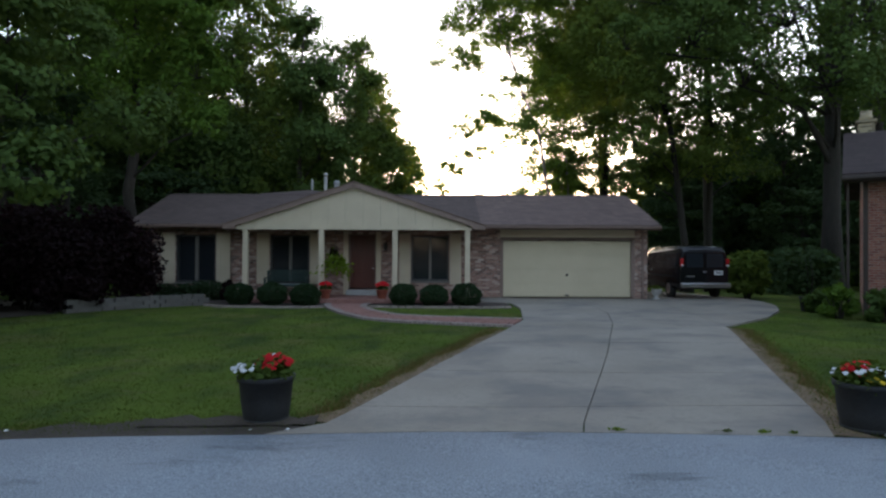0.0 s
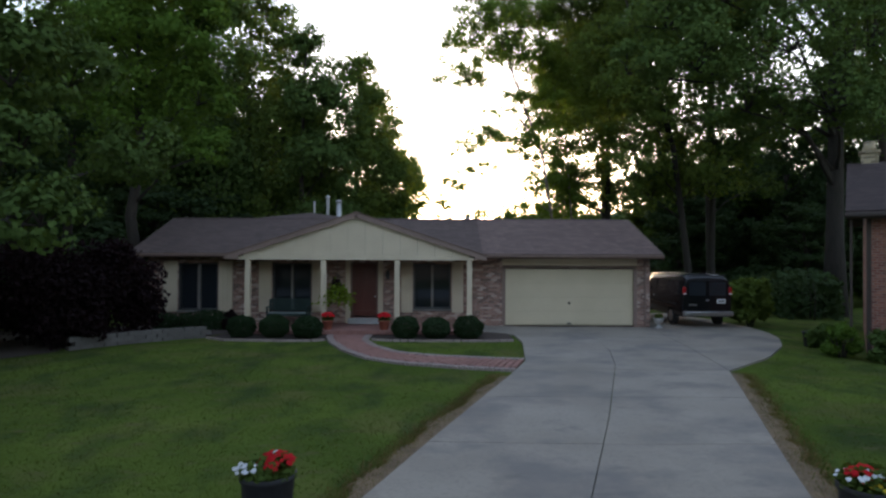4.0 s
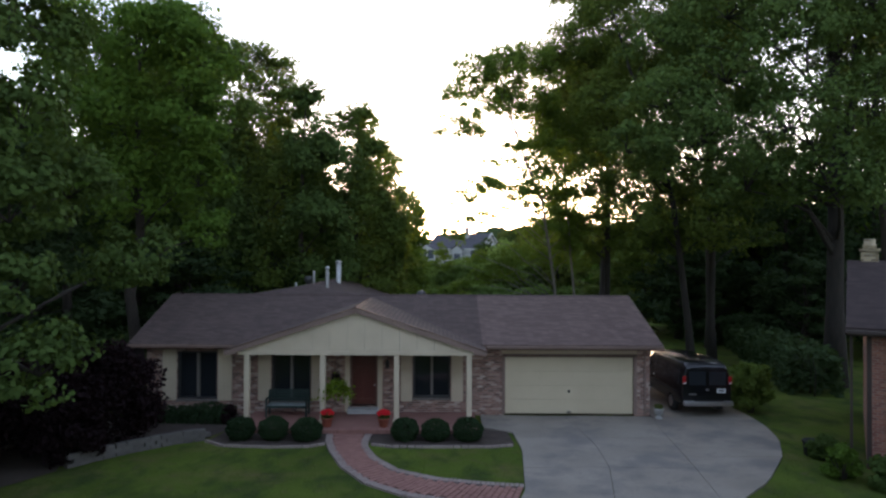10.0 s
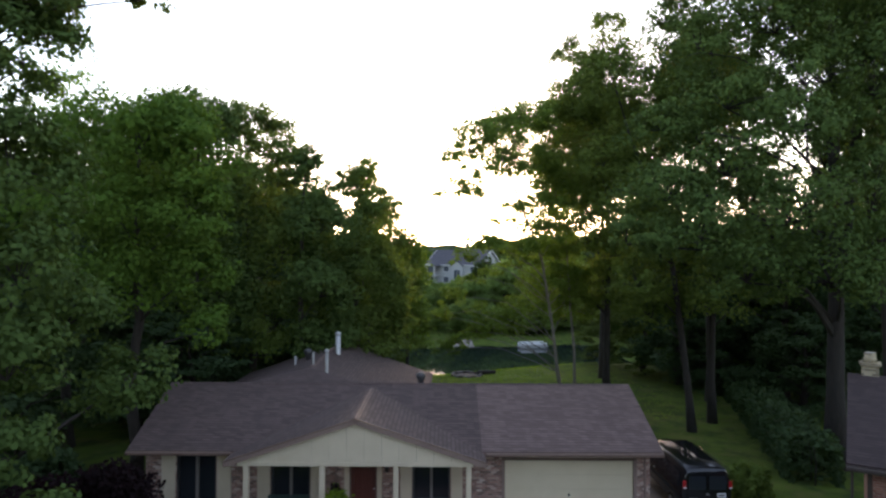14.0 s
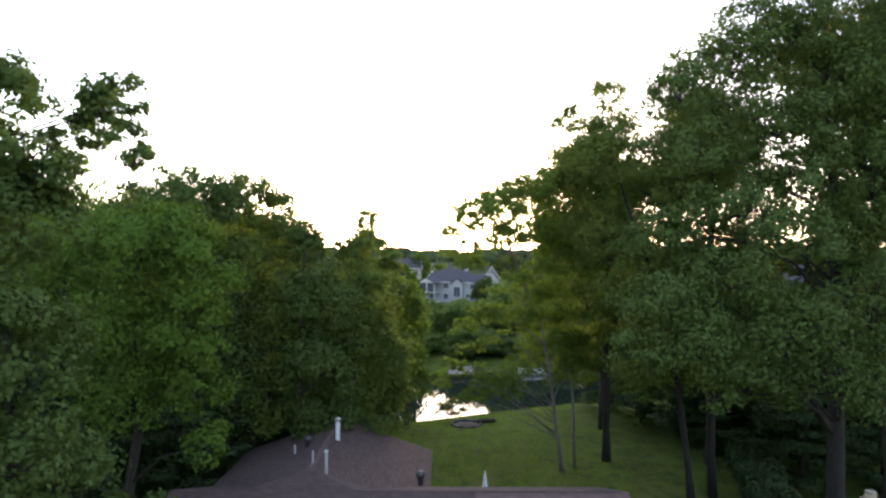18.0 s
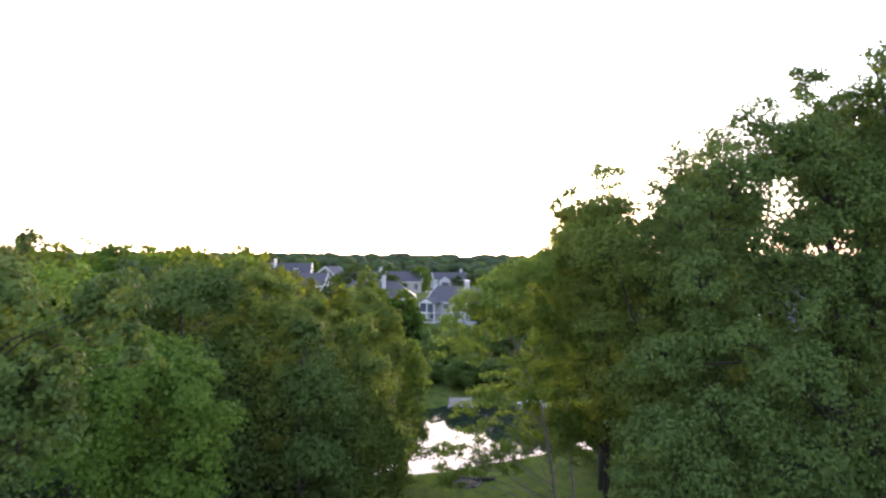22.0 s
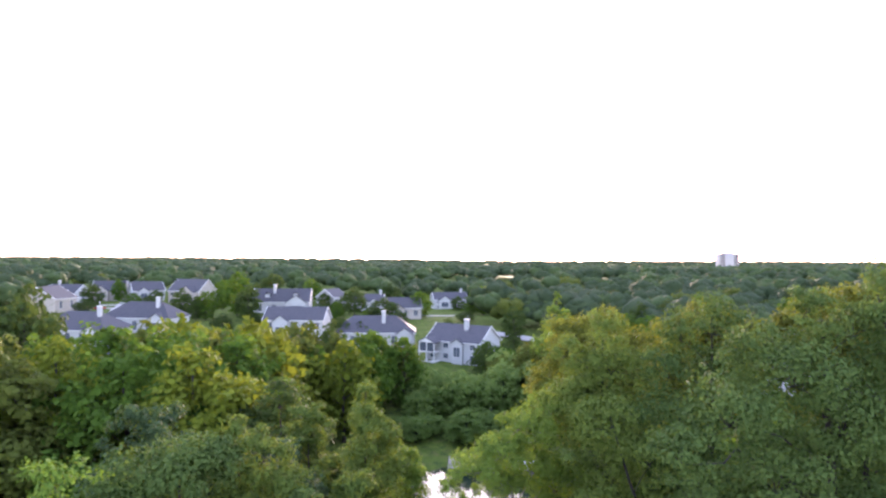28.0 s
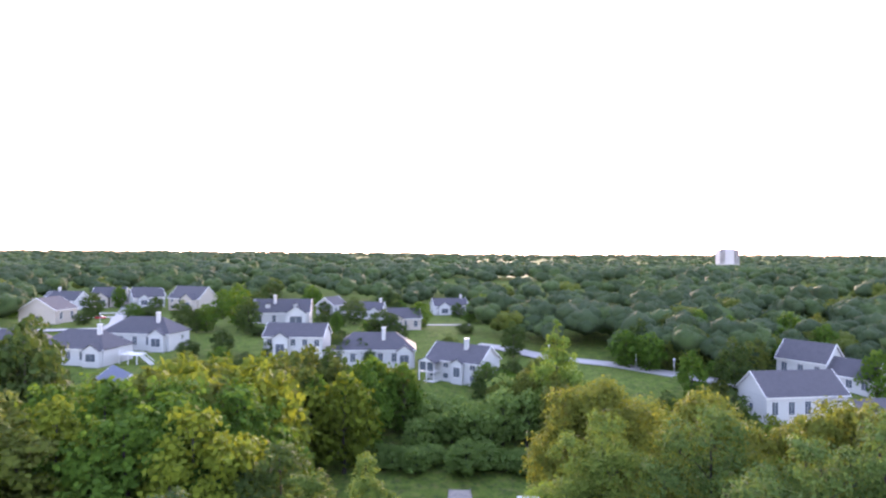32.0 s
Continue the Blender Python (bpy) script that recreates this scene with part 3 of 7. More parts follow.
# ---- brick walk from the porch to the drive ----
WALK_OUT = [(-3.75, 21.2), (-3.66, 20.5), (-3.37, 19.5), (-2.81, 18.1), (-2.0, 16.9), (-0.9, 16.0), (0.3, 15.5), (1.75, 15.2)]
WALK_IN = [(-2.45, 21.2), (-2.5, 20.5), (-2.4, 19.7), (-2.03, 18.75), (-1.32, 17.8), (-0.1, 17.05), (1.0, 16.75), (2.15, 16.6)]


def along(line, u):
    d = [0.0]
    for a, b in zip(line, line[1:]):
        d.append(d[-1] + math.dist(a, b))
    t = np.array(d) / d[-1]
    return float(np.interp(u, t, [p[0] for p in line])), float(np.interp(u, t, [p[1] for p in line]))


def brick_mesh(name, lx, ly, lz, material):
    me = bpy.data.meshes.new(name)
    bm = box(-lx / 2, lx / 2, -ly / 2, ly / 2, -lz, 0)
    for v in bm.verts:
        if v.co.z > -0.01:
            v.co.x *= 0.95
            v.co.y *= 0.93
    bm.to_mesh(me)
    bm.free()
    me.materials.append(material)
    return me


def brick_walk():
    walkway = thing("brick_walkway", label="curved red brick garden walk with a pale brick edging", category="walkway", kind="structure")
    bm = bmesh.new()
    prev = None
    for i in range(41):
        a, b = along(WALK_OUT, i / 40), along(WALK_IN, i / 40)
        ring = [bm.verts.new((a[0] + (b[0] - a[0]) * k / 4, a[1] + (b[1] - a[1]) * k / 4, land(*a) + 0.03)) for k in range(5)]
        if prev:
            for k in range(4):
                bm.faces.new((prev[k], ring[k], ring[k + 1], prev[k + 1]))
        prev = ring
    part("sand_bed", bm, SOIL, walkway)
    rng = random.Random(8)
    paver, edger = brick_mesh("paver", 0.21, 0.135, 0.06, PAVER), brick_mesh("edging_brick", 0.24, 0.11, 0.07, EDGER)

    def lay(me, name, x, y, ang):
        ob = new(name, me)
        ob.parent = walkway
        ob.matrix_basis = pose(x, y, land(x, y) + 0.062 + rng.uniform(-0.004, 0.004), rng.uniform(-1, 1), rng.uniform(-1, 1), math.degrees(ang))

    rows = 50
    for i in range(rows):
        u = (i + 0.5) / rows
        a, b = along(WALK_OUT, u), along(WALK_IN, u)
        a2, b2 = along(WALK_OUT, min(u + 0.01, 1)), along(WALK_IN, min(u + 0.01, 1))
        ang = math.atan2(b[1] - a[1], b[0] - a[0])
        width = math.dist(a, b)
        n = 5
        for k in range(n):
            w = (k + 0.5 + 0.25 * (1 if i % 2 else -1)) / n
            w = 0.12 + 0.76 * w
            x, y = a[0] + (b[0] - a[0]) * w, a[1] + (b[1] - a[1]) * w
            lay(paver, "paver", x, y, ang + rng.uniform(-0.03, 0.03))
    for line in (WALK_OUT, WALK_IN):
        total = sum(math.dist(p, q) for p, q in zip(line, line[1:]))
        n = int(total / 0.125)
        for i in range(n):
            u = (i + 0.5) / n
            p, q = along(line, max(u - 0.01, 0)), along(line, min(u + 0.01, 1))
            x, y = along(line, u)
            lay(edger, "edging_brick", x, y, math.atan2(q[1] - p[1], q[0] - p[0]) + math.pi / 2)
    return walkway


# ---- pond ----
tagged(part("pond", prism([(-44, 69), (32, 69), (32, 114), (-44, 114)], WATER_Z - 0.1, WATER_Z), WATER), "still dark pond reflecting the bright sky", "pond", kind="structure")


# ---- the house ----
HX0, HX1, HY0, HY1 = -11.05, 7.75, 23.7, 31.5
WALL_T = 0.25
house = thing("ranch_house", label="low mixed-brick ranch house with brown shingle roof and gabled porch", category="house")
OPENINGS = [(-9.9, -8.42, 0.50, 2.28), (-6.38, -4.92, 0.46, 2.28), (-3.45, -2.43, 0.26, 2.33), (-1.1, 0.30, 0.58, 2.28), (2.30, 7.18, -0.06, 2.14)]


def front_wall():
    """The brick front, one block with its openings cut through."""
    bm = bmesh.new()
    edges = sorted({HX0, HX1, *[o[0] for o in OPENINGS], *[o[1] for o in OPENINGS]})
    for a, b in zip(edges, edges[1:]):
        o = next((o for o in OPENINGS if o[0] <= a + 0.01 and o[1] >= b - 0.01), None)
        if o is None:
            box(a, b, HY0, HY0 + WALL_T, -0.3, 2.56, bm=bm)
        else:
            if o[2] > 0:
                box(a, b, HY0, HY0 + WALL_T, -0.3, o[2], bm=bm)
            if o[1] < 2:
                box(a, b, HY0, HY0 + WALL_T, o[3], 2.56, bm=bm)
    bmesh.ops.remove_doubles(bm, verts=bm.verts, dist=0.0001)
    return part("front_wall", bm, BRICK, house, "mixed red, brown and pale brick wall")


front_wall()
part("side_wall", box(HX0, HX0 + WALL_T, HY0 + WALL_T, HY1, -0.6, 2.56), BRICK, house)
part("side_wall", box(HX1 - WALL_T, HX1, HY0 + WALL_T, HY1, -0.6, 2.56), BRICK, house)
part("rear_wall", box(HX0 + WALL_T, HX1 - WALL_T, HY1 - WALL_T, HY1, -0.9, 2.56), BRICK, house)
part("inner_floor", box(HX0 + WALL_T, HX1 - WALL_T, HY0 + WALL_T, HY1 - WALL_T, -0.5, -0.03), BROWN, house)
part("loft_floor", box(HX0 + 0.05, HX1 - 0.05, HY0 + 0.05, HY1 - 0.05, 2.565, 2.62), WHITE, house)

EAVE_Y, EAVE_Z, RIDGE_Y, RIDGE_Z, BACK_Y = 22.95, 2.66, 27.7, 4.18, 32.45
RX0, RX1 = -11.42, 8.0
SEAM = 1.45
# main roof: the garage half is newer and paler
FL, FR = 0.40, 0.12
roof = part("roof", sheet([(RX0, EAVE_Y, EAVE_Z), (SEAM, EAVE_Y, EAVE_Z), (SEAM, RIDGE_Y, RIDGE_Z), (RX0 - FL, RIDGE_Y, RIDGE_Z)], 0.09), SHINGLE_OLD, house, "dark brown shingle roof slope")
part("roof", sheet([(SEAM + 0.002, EAVE_Y, EAVE_Z + 0.012), (RX1, EAVE_Y, EAVE_Z + 0.012), (RX1 + FR, RIDGE_Y, RIDGE_Z + 0.012), (SEAM + 0.002, RIDGE_Y, RIDGE_Z + 0.012)], 0.10), SHINGLE, house, "paler brown shingle slope over the garage")
part("roof", sheet([(RX0 - FL, RIDGE_Y, RIDGE_Z), (RX1 + FR, RIDGE_Y, RIDGE_Z), (RX1, BACK_Y, EAVE_Z), (RX0, BACK_Y, EAVE_Z)], 0.09), SHINGLE_OLD, house)
for i in range(64):
    x = RX0 - FL + 0.15 + i * 0.3045
    bm = sheet([(x, RIDGE_Y - 0.13, RIDGE_Z - 0.018), (x + 0.31, RIDGE_Y - 0.13, RIDGE_Z - 0.03), (x + 0.31, RIDGE_Y, RIDGE_Z + 0.02), (x, RIDGE_Y, RIDGE_Z + 0.03)], 0.012)
    sheet([(x, RIDGE_Y, RIDGE_Z + 0.03), (x + 0.31, RIDGE_Y, RIDGE_Z + 0.02), (x + 0.31, RIDGE_Y + 0.13, RIDGE_Z - 0.03), (x, RIDGE_Y + 0.13, RIDGE_Z - 0.018)], 0.012, bm)
    part("ridge_shingle", bm, SHINGLE_OLD, house)
part("soffit", box(RX0, RX1, EAVE_Y + 0.03, HY0 - 0.003, 2.53, 2.552), CREAM, house)
part("fascia", box(RX0, RX1, EAVE_Y - 0.02, EAVE_Y + 0.02, 2.49, 2.64, 0.006), BROWN, house)
for xe, s, fl in ((RX0, -1, -FL), (RX1, 1, FR)):
    bm = sheet([(xe, EAVE_Y, EAVE_Z - 0.06), (xe + fl, RIDGE_Y, RIDGE_Z - 0.06), (xe + fl + s * 0.03, RIDGE_Y, RIDGE_Z - 0.06), (xe + s * 0.03, EAVE_Y, EAVE_Z - 0.06)], 0.14)
    part("rake_board", bm, BROWN, house)
    gx = HX0 if s < 0 else HX1
    bm = bmesh.new()
    for dx in (0, -s * 0.1):
        bm.verts.new((gx + dx, HY0 + 0.1, 2.56)), bm.verts.new((gx + dx, HY1, 2.56)), bm.verts.new((gx + dx, RIDGE_Y, RIDGE_Z - 0.2))
    bm.verts.ensure_lookup_table()
    v = bm.verts
    for f in ((0, 1, 2), (3, 5, 4), (0, 3, 4, 1), (1, 4, 5, 2), (2, 5, 3, 0)):
        bm.faces.new([v[i] for i in f])
    part("gable_end", bm, CREAM, house)
# gutter and downspout on the garage side
part("gutter", box(1.6, RX1, EAVE_Y - 0.13, EAVE_Y - 0.022, 2.53, 2.63, 0.02), BROWN, house)
part("gutter", box(RX0, -7.6, EAVE_Y - 0.13, EAVE_Y - 0.022, 2.53, 2.63, 0.02), BROWN, house)
part("downspout", box(7.52, 7.6, HY0 - 0.08, HY0 - 0.01, 0.0, 2.5, 0.015), TAN, house)

# rear wing with its own ridge running back
WX, WZ, WY1 = -6.15, 4.55, 38.6
part("wing_wall", box(WX - 5.1, WX + 5.1, HY1, WY1 - 0.5, -1.6, 2.56), BRICK, house)
part("wing_roof", sheet([(WX, 29.4, WZ), (WX, WY1, WZ), (WX + 5.55, WY1, 2.62), (WX + 5.55, 29.4, 2.62)], 0.1), SHINGLE_SIDE, house)
part("wing_roof", sheet([(WX, WY1, WZ), (WX, 29.4, WZ), (WX - 5.55, 29.4, 2.62), (WX - 5.55, WY1, 2.62)], 0.1), SHINGLE_SIDE, house)
bm = bmesh.new()
v = [bm.verts.new(p) for p in ((WX - 2.5, RIDGE_Y - 0.05, RIDGE_Z - 0.03), (WX + 2.5, RIDGE_Y - 0.05, RIDGE_Z - 0.03), (WX, 29.45, WZ + 0.012), (WX - 3.0, 29.6, 3.5), (WX + 3.0, 29.6, 3.5))]
for f in ((0, 1, 2), (0, 2, 3), (1, 4, 2), (0, 3, 4, 1), (2, 4, 3)):
    bm.faces.new([v[i] for i in f])
part("wing_hip", bm, SHINGLE_OLD, house)

# porch: gable on four posts
PX, PZ, PY = -3.02, 4.10, 21.95
PHW, PEZ = 4.56, 2.60
for s in (-1, 1):
    part("porch_roof", sheet([(PX, PY, PZ), (PX + s * PHW, PY, PEZ), (PX + s * PHW, 27.4, PEZ), (PX, 27.4, PZ)], 0.07), SHINGLE_SIDE, house)
    part("porch_rake", sheet([(PX, PY - 0.035, PZ - 0.045), (PX + s * PHW, PY - 0.035, PEZ - 0.045), (PX + s * PHW, PY - 0.004, PEZ - 0.045), (PX, PY - 0.004, PZ - 0.045)], 0.15), TAN, house, "tan rake board")
    part("porch_drip_edge", sheet([(PX, PY - 0.05, PZ + 0.005), (PX + s * (PHW + 0.02), PY - 0.05, PEZ + 0.005), (PX + s * (PHW + 0.02), PY + 0.02, PEZ + 0.005), (PX, PY + 0.02, PZ + 0.005)], 0.035), BROWN, house)
    part("porch_return", box(*sorted((PX + s * (PHW - 0.45), PX + s * PHW)), PY - 0.03, PY + 0.9, 2.44, 2.56, 0.01), TAN, house)
for i in range(13):
    a, b = PX - 3.95 + 7.9 * i / 13 + 0.004, PX - 3.95 + 7.9 * (i + 1) / 13 - 0.004
    bm = bmesh.new()
    def top(x):
        return PZ - 0.14 - abs(x - PX) * (PZ - PEZ) / PHW
    xs = [a, b] if not a < PX < b else [a, PX, b]
    y0 = PY + 0.10
    for dy in (0, 0.03):
        low = [bm.verts.new((x, y0 + dy, 2.56)) for x in xs]
        hi = [bm.verts.new((x, y0 + dy, top(x))) for x in xs]
        bm.faces.new(low + hi[::-1])
        if dy == 0:
            keep = low + hi[::-1]
        else:
            ring = low + hi[::-1]
            for k in range(len(ring)):
                bm.faces.new((keep[k], keep[(k + 1) % len(ring)], ring[(k + 1) % len(ring)], ring[k]))
    part("siding_board", bm, CREAM, house)
backing = part("gable_backing", prism([(PX - 4.0, 0), (PX + 4.0, 0), (PX, 1.32)], 0, 0.03), DARKFRAME, house)
backing.matrix_basis = pose(0, PY + 0.17, 2.57, 90)
part("porch_beam", box(PX - 4.1, PX + 4.1, PY + 0.08, PY + 0.30, 2.42, 2.558, 0.008), CREAM, house)
part("porch_beam", box(PX - 4.1, PX - 3.9, PY + 0.302, HY0 - 0.003, 2.42, 2.55), CREAM, house)
part("porch_beam", box(PX + 3.9, PX + 4.1, PY + 0.302, HY0 - 0.003, 2.42, 2.55), CREAM, house)
part("porch_ceiling", box(PX - 3.9, PX + 3.9, PY + 0.302, HY0 - 0.003, 2.50, 2.526), CREAM, house)
for x in (-6.82, -4.17, -1.6, 0.93):
    post = part("porch_post", box(x - 0.09, x + 0.09, PY + 0.10, PY + 0.28, 0.09, 2.42, 0.01), CREAM, house)
    part("post_base", box(x - 0.12, x + 0.12, PY + 0.07, PY + 0.31, 0.062, 0.19, 0.008), CREAM, post)

# ridge shingles over the porch and the rear wing
for cx, cz, y0, n, drop in ((PX, PZ, PY + 0.02, 16, 0.34), (WX, WZ, 29.5, 29, 0.35)):
    for i in range(n):
        y = y0 + i * 0.31
        bm = sheet([(cx, y, cz + 0.03), (cx, y + 0.32, cz + 0.02), (cx + 0.14, y + 0.32, cz + 0.02 - 0.14 * drop), (cx + 0.14, y, cz + 0.03 - 0.14 * drop)], 0.012)
        sheet([(cx, y + 0.32, cz + 0.02), (cx, y, cz + 0.03), (cx - 0.14, y, cz + 0.03 - 0.14 * drop), (cx - 0.14, y + 0.32, cz + 0.02 - 0.14 * drop)], 0.012, bm)
        part("ridge_shingle", bm, SHINGLE, house)

# porch floor, edged with bricks laid on end
porch_floor = part("porch_floor", box(-7.0, 1.2, 21.33, HY0 - 0.003, -0.4, 0.055, 0.01), PAVER, house, "red brick porch floor")
em = brick_mesh("porch_edge_brick", 0.10, 0.22, 0.12, PAVER)
for i in range(74):
    ob = new("porch_edge_brick", em)
    ob.parent = porch_floor
    ob.matrix_basis = pose(-6.95 + i * 0.111, 21.30, 0.062, 0, 0, 0)


def window(x0, x1, z0, z1, name="window"):
    """Two tall sashes in a dark frame, with a pale sill."""
    w = part(name, box(x0, x1, HY0 + 0.20, HY0 + 0.22, z0, z1), GLASS, house, "dark window reflecting the evening sky")
    y0, y1 = HY0 + 0.03, HY0 + 0.197
    for a, b, c, d in ((x0, x0 + 0.06, z0, z1), (x1 - 0.06, x1, z0, z1), (x0 + 0.061, x1 - 0.061, z1 - 0.06, z1), (x0 + 0.061, x1 - 0.061, z0, z0 + 0.06)):
        part("window_frame", box(a, b, y0, y1, c, d, 0.006), DARKFRAME, w)
    xm = (x0 + x1) / 2
    part("mullion", box(xm - 0.045, xm + 0.045, y0 + 0.02, y1, z0 + 0.062, z1 - 0.062, 0.006), FRAMETAUPE, w)
    part("window_sill", box(x0 - 0.04, x1 + 0.04, HY0 - 0.07, HY0 + 0.025, z0 - 0.07, z0 - 0.002, 0.01), FRAMETAUPE, w)
    return w


def shutter(x0, x1, z0, z1):
    """A tall board panel beside a window."""
    s = part("shutter", box(x0, x1, HY0 - 0.035, HY0 - 0.003, z0, z1, 0.006), CREAM, house, "cream board shutter")
    n = 3
    for k in range(n):
        a = x0 + (x1 - x0) * k / n
        part("shutter_board", box(a + 0.006, a + (x1 - x0) / n - 0.006, HY0 - 0.05, HY0 - 0.037, z0 + 0.02, z1 - 0.02, 0.004), CREAM, s)


for i in (0, 1, 3):
    window(*OPENINGS[i][:2], *OPENINGS[i][2:])
for a, b in ((-10.45, -9.93), (-8.39, -7.87), (-6.88, -6.41), (-4.89, -4.55), (-1.56, -1.13), (0.33, 0.76)):
    shutter(a, b, 0.46, 2.36)
part("curtain", box(-6.3, -5.0, HY0 + 0.4, HY0 + 0.42, 1.3, 2.2), FRAMETAUPE, house)

# front door behind a storm door
door = part("front_door", box(-3.39, -2.49, HY0 + 0.13, HY0 + 0.18, 0.30, 2.28, 0.005), REDDOOR, house, "red-brown front door behind a storm door")
for x0, x1, z0, z1 in ((-3.28, -2.98, 0.45, 0.95), (-2.90, -2.60, 0.45, 0.95), (-3.28, -2.98, 1.05, 1.62), (-2.90, -2.60, 1.05, 1.62), (-3.28, -2.98, 1.72, 2.16), (-2.90, -2.60, 1.72, 2.16)):
    part("door_panel", box(x0, x1, HY0 + 0.112, HY0 + 0.128, z0, z1, 0.008), REDDOOR, door)
for x0, x1 in ((-3.385, -3.31), (-2.57, -2.495)):
    part("storm_rail", box(x0, x1, HY0 + 0.05, HY0 + 0.08, 0.32, 2.27, 0.004), REDDOOR, door)
part("storm_rail", box(-3.305, -2.575, HY0 + 0.05, HY0 + 0.08, 2.19, 2.27, 0.004), REDDOOR, door)
part("storm_rail", box(-3.305, -2.575, HY0 + 0.05, HY0 + 0.08, 0.32, 0.52, 0.004), REDDOOR, door)
part("door_handle", lathe([(0.012, 0), (0.03, 0.01), (0.03, 0.04), (0.012, 0.05)], 10, centre=(-2.535, HY0 + 0.02, 1.02)), CHROME, door)
for a, b in ((-3.449, -3.392), (-2.488, -2.431)):
    part("storm_frame", box(a, b, HY0 + 0.02, HY0 + 0.17, 0.26, 2.33, 0.004), BROWN, house)
part("storm_frame", box(-3.39, -2.49, HY0 + 0.02, HY0 + 0.17, 2.283, 2.33, 0.004), BROWN, house)
for a, b in ((-3.64, -3.46), (-2.42, -2.24)):
    part("door_trim", box(a, b, HY0 - 0.04, HY0 - 0.002, 0.06, 2.42, 0.008), CREAM, house)
part("door_step", box(-3.5, -2.38, HY0 - 0.42, HY0 - 0.003, 0.058, 0.25, 0.02), STONEGREY, house, "pale concrete door step")
part("porch_lamp", lathe([(0.03, 0), (0.07, 0.04), (0.085, 0.2), (0.05, 0.27), (0.02, 0.33)], 10, centre=(-2.05, HY0 - 0.12, 1.72)), DARKFRAME, house)

# garage door: plain panels in a brown frame
gd = part("garage_door", box(2.34, 7.14, HY0 + 0.10, HY0 + 0.135, 0.0, 2.10), CREAM_DOOR, house, "plain cream two-car garage door")
for i in range(4):
    part("door_section", box(2.345, 7.135, HY0 + 0.078, HY0 + 0.099, 0.005 + i * 0.525, 0.522 + i * 0.525, 0.004), CREAM_DOOR, gd)
lock = part("lock_handle", lathe([(0.05, 0), (0.05, 0.012), (0.02, 0.03), (0.02, 0.05)], 10), DARKFRAME, gd)
lock.matrix_basis = pose(4.74, HY0 + 0.078, 0.83, 90)
part("lift_handle", box(4.66, 4.82, HY0 + 0.05, HY0 + 0.077, 0.03, 0.09, 0.01), DARKFRAME, gd)
for a, b in ((2.22, 2.342), (7.138, 7.26)):
    part("garage_jamb", box(a, b, HY0 - 0.03, HY0 + 0.09, 0.0, 2.14, 0.008), TAN, house)
part("garage_head", box(2.22, 7.26, HY0 - 0.03, HY0 + 0.09, 2.142, 2.24, 0.008), BROWN, house)
part("garage_board", box(2.22, 7.26, HY0 - 0.02, HY0 + 0.04, 2.243, 2.528, 0.005), CREAM, house, "cream board above the garage door")

# pipes and vents on the roof
for x, y, z0, z1, r, cap in ((-5.7, 34.6, 4.0, 5.45, 0.14, 1), (-5.4, 29.6, 4.1, 5.25, 0.075, 2), (-6.15, 30.2, 4.4, 5.15, 0.05, 0), (-7.75, 33.4, 3.8, 4.45, 0.06, 0)):
    p = part("vent_pipe", lathe([(r * 1.6, z0), (r * 1.1, z0 + 0.18), (r, z0 + 0.22), (r, z1)], 12, centre=(x, y, 0)), PIPE if cap != 1 else METAL, house, "pale metal vent pipe")
    if cap:
        part("vent_cap", lathe([(r * 1.5, z1 + 0.02), (r * 1.6, z1 + 0.06), (r * 0.3, z1 + 0.14)] if cap == 2 else [(r * 1.25, z1), (r * 1.25, z1 + 0.1), (r * 0.5, z1 + 0.16)], 12, centre=(x, y, 0)), METAL, p)
for x, y, z in ((-7.2, 34.0, 4.1), (-1.02, 30.2, 3.55)):
    part("turbine_vent", lathe([(0.14, z), (0.14, z + 0.28), (0.2, z + 0.36), (0.24, z + 0.5), (0.2, z + 0.62), (0.08, z + 0.68)], 14, centre=(x, y, 0)), DARKFRAME, house, "black ball-shaped turbine vent")

# ---- neighbour's brick house at the side ----
DARKTRIM = surf("dark_brown_trim", (0.030, 0.020, 0.017), (0.050, 0.034, 0.028), 2.0, 0.6, 0.05, 20)
SHINGLE_DARK = shingles("dark_brown_shingles", (0.030, 0.019, 0.018), (0.056, 0.036, 0.034))
TANBRICK = brickwork("tan_chimney_brick", ((0.10, 0.075, 0.045), (0.30, 0.24, 0.14), (0.42, 0.35, 0.22)), (0.30, 0.27, 0.22))
side = thing("neighbour_house", (11.45, 18.0, 0), -33, "red brick house with a dark brown gabled roof", "house")
part("wall", box(0.5, 16, 0.5, 8.4, -0.5, 3.72), REDBRICK, side)
part("roof", sheet([(0, 0, 3.92), (16.5, 0, 3.92), (16.5, 4.45, 5.8), (0, 4.45, 5.8)], 0.12), SHINGLE_DARK, side)
part("roof", sheet([(0, 4.45, 5.8), (16.5, 4.45, 5.8), (16.5, 8.9, 3.92), (0, 8.9, 3.92)], 0.12), SHINGLE_DARK, side)
gable = part("gable_end", prism([(0.6, 0), (8.3, 0), (4.45, 1.7)], 0, 0.1), DARKTRIM, side)
gable.matrix_basis = Matrix(((0, 0, 1, 0.5), (1, 0, 0, 0), (0, 1, 0, 3.73), (0, 0, 0, 1)))
part("fascia", box(-0.02, 16.5, -0.04, 0.0, 3.70, 3.88, 0.01), DARKTRIM, side)
part("soffit", box(0.02, 16.4, 0.004, 0.49, 3.70, 3.716), DARKTRIM, side)
part("gutter", box(0.0, 16.5, -0.15, -0.045, 3.74, 3.85, 0.02), DARKTRIM, side)
part("downspout", box(0.10, 0.17, 0.40, 0.48, 0.05, 3.68, 0.015), DARKTRIM, side)
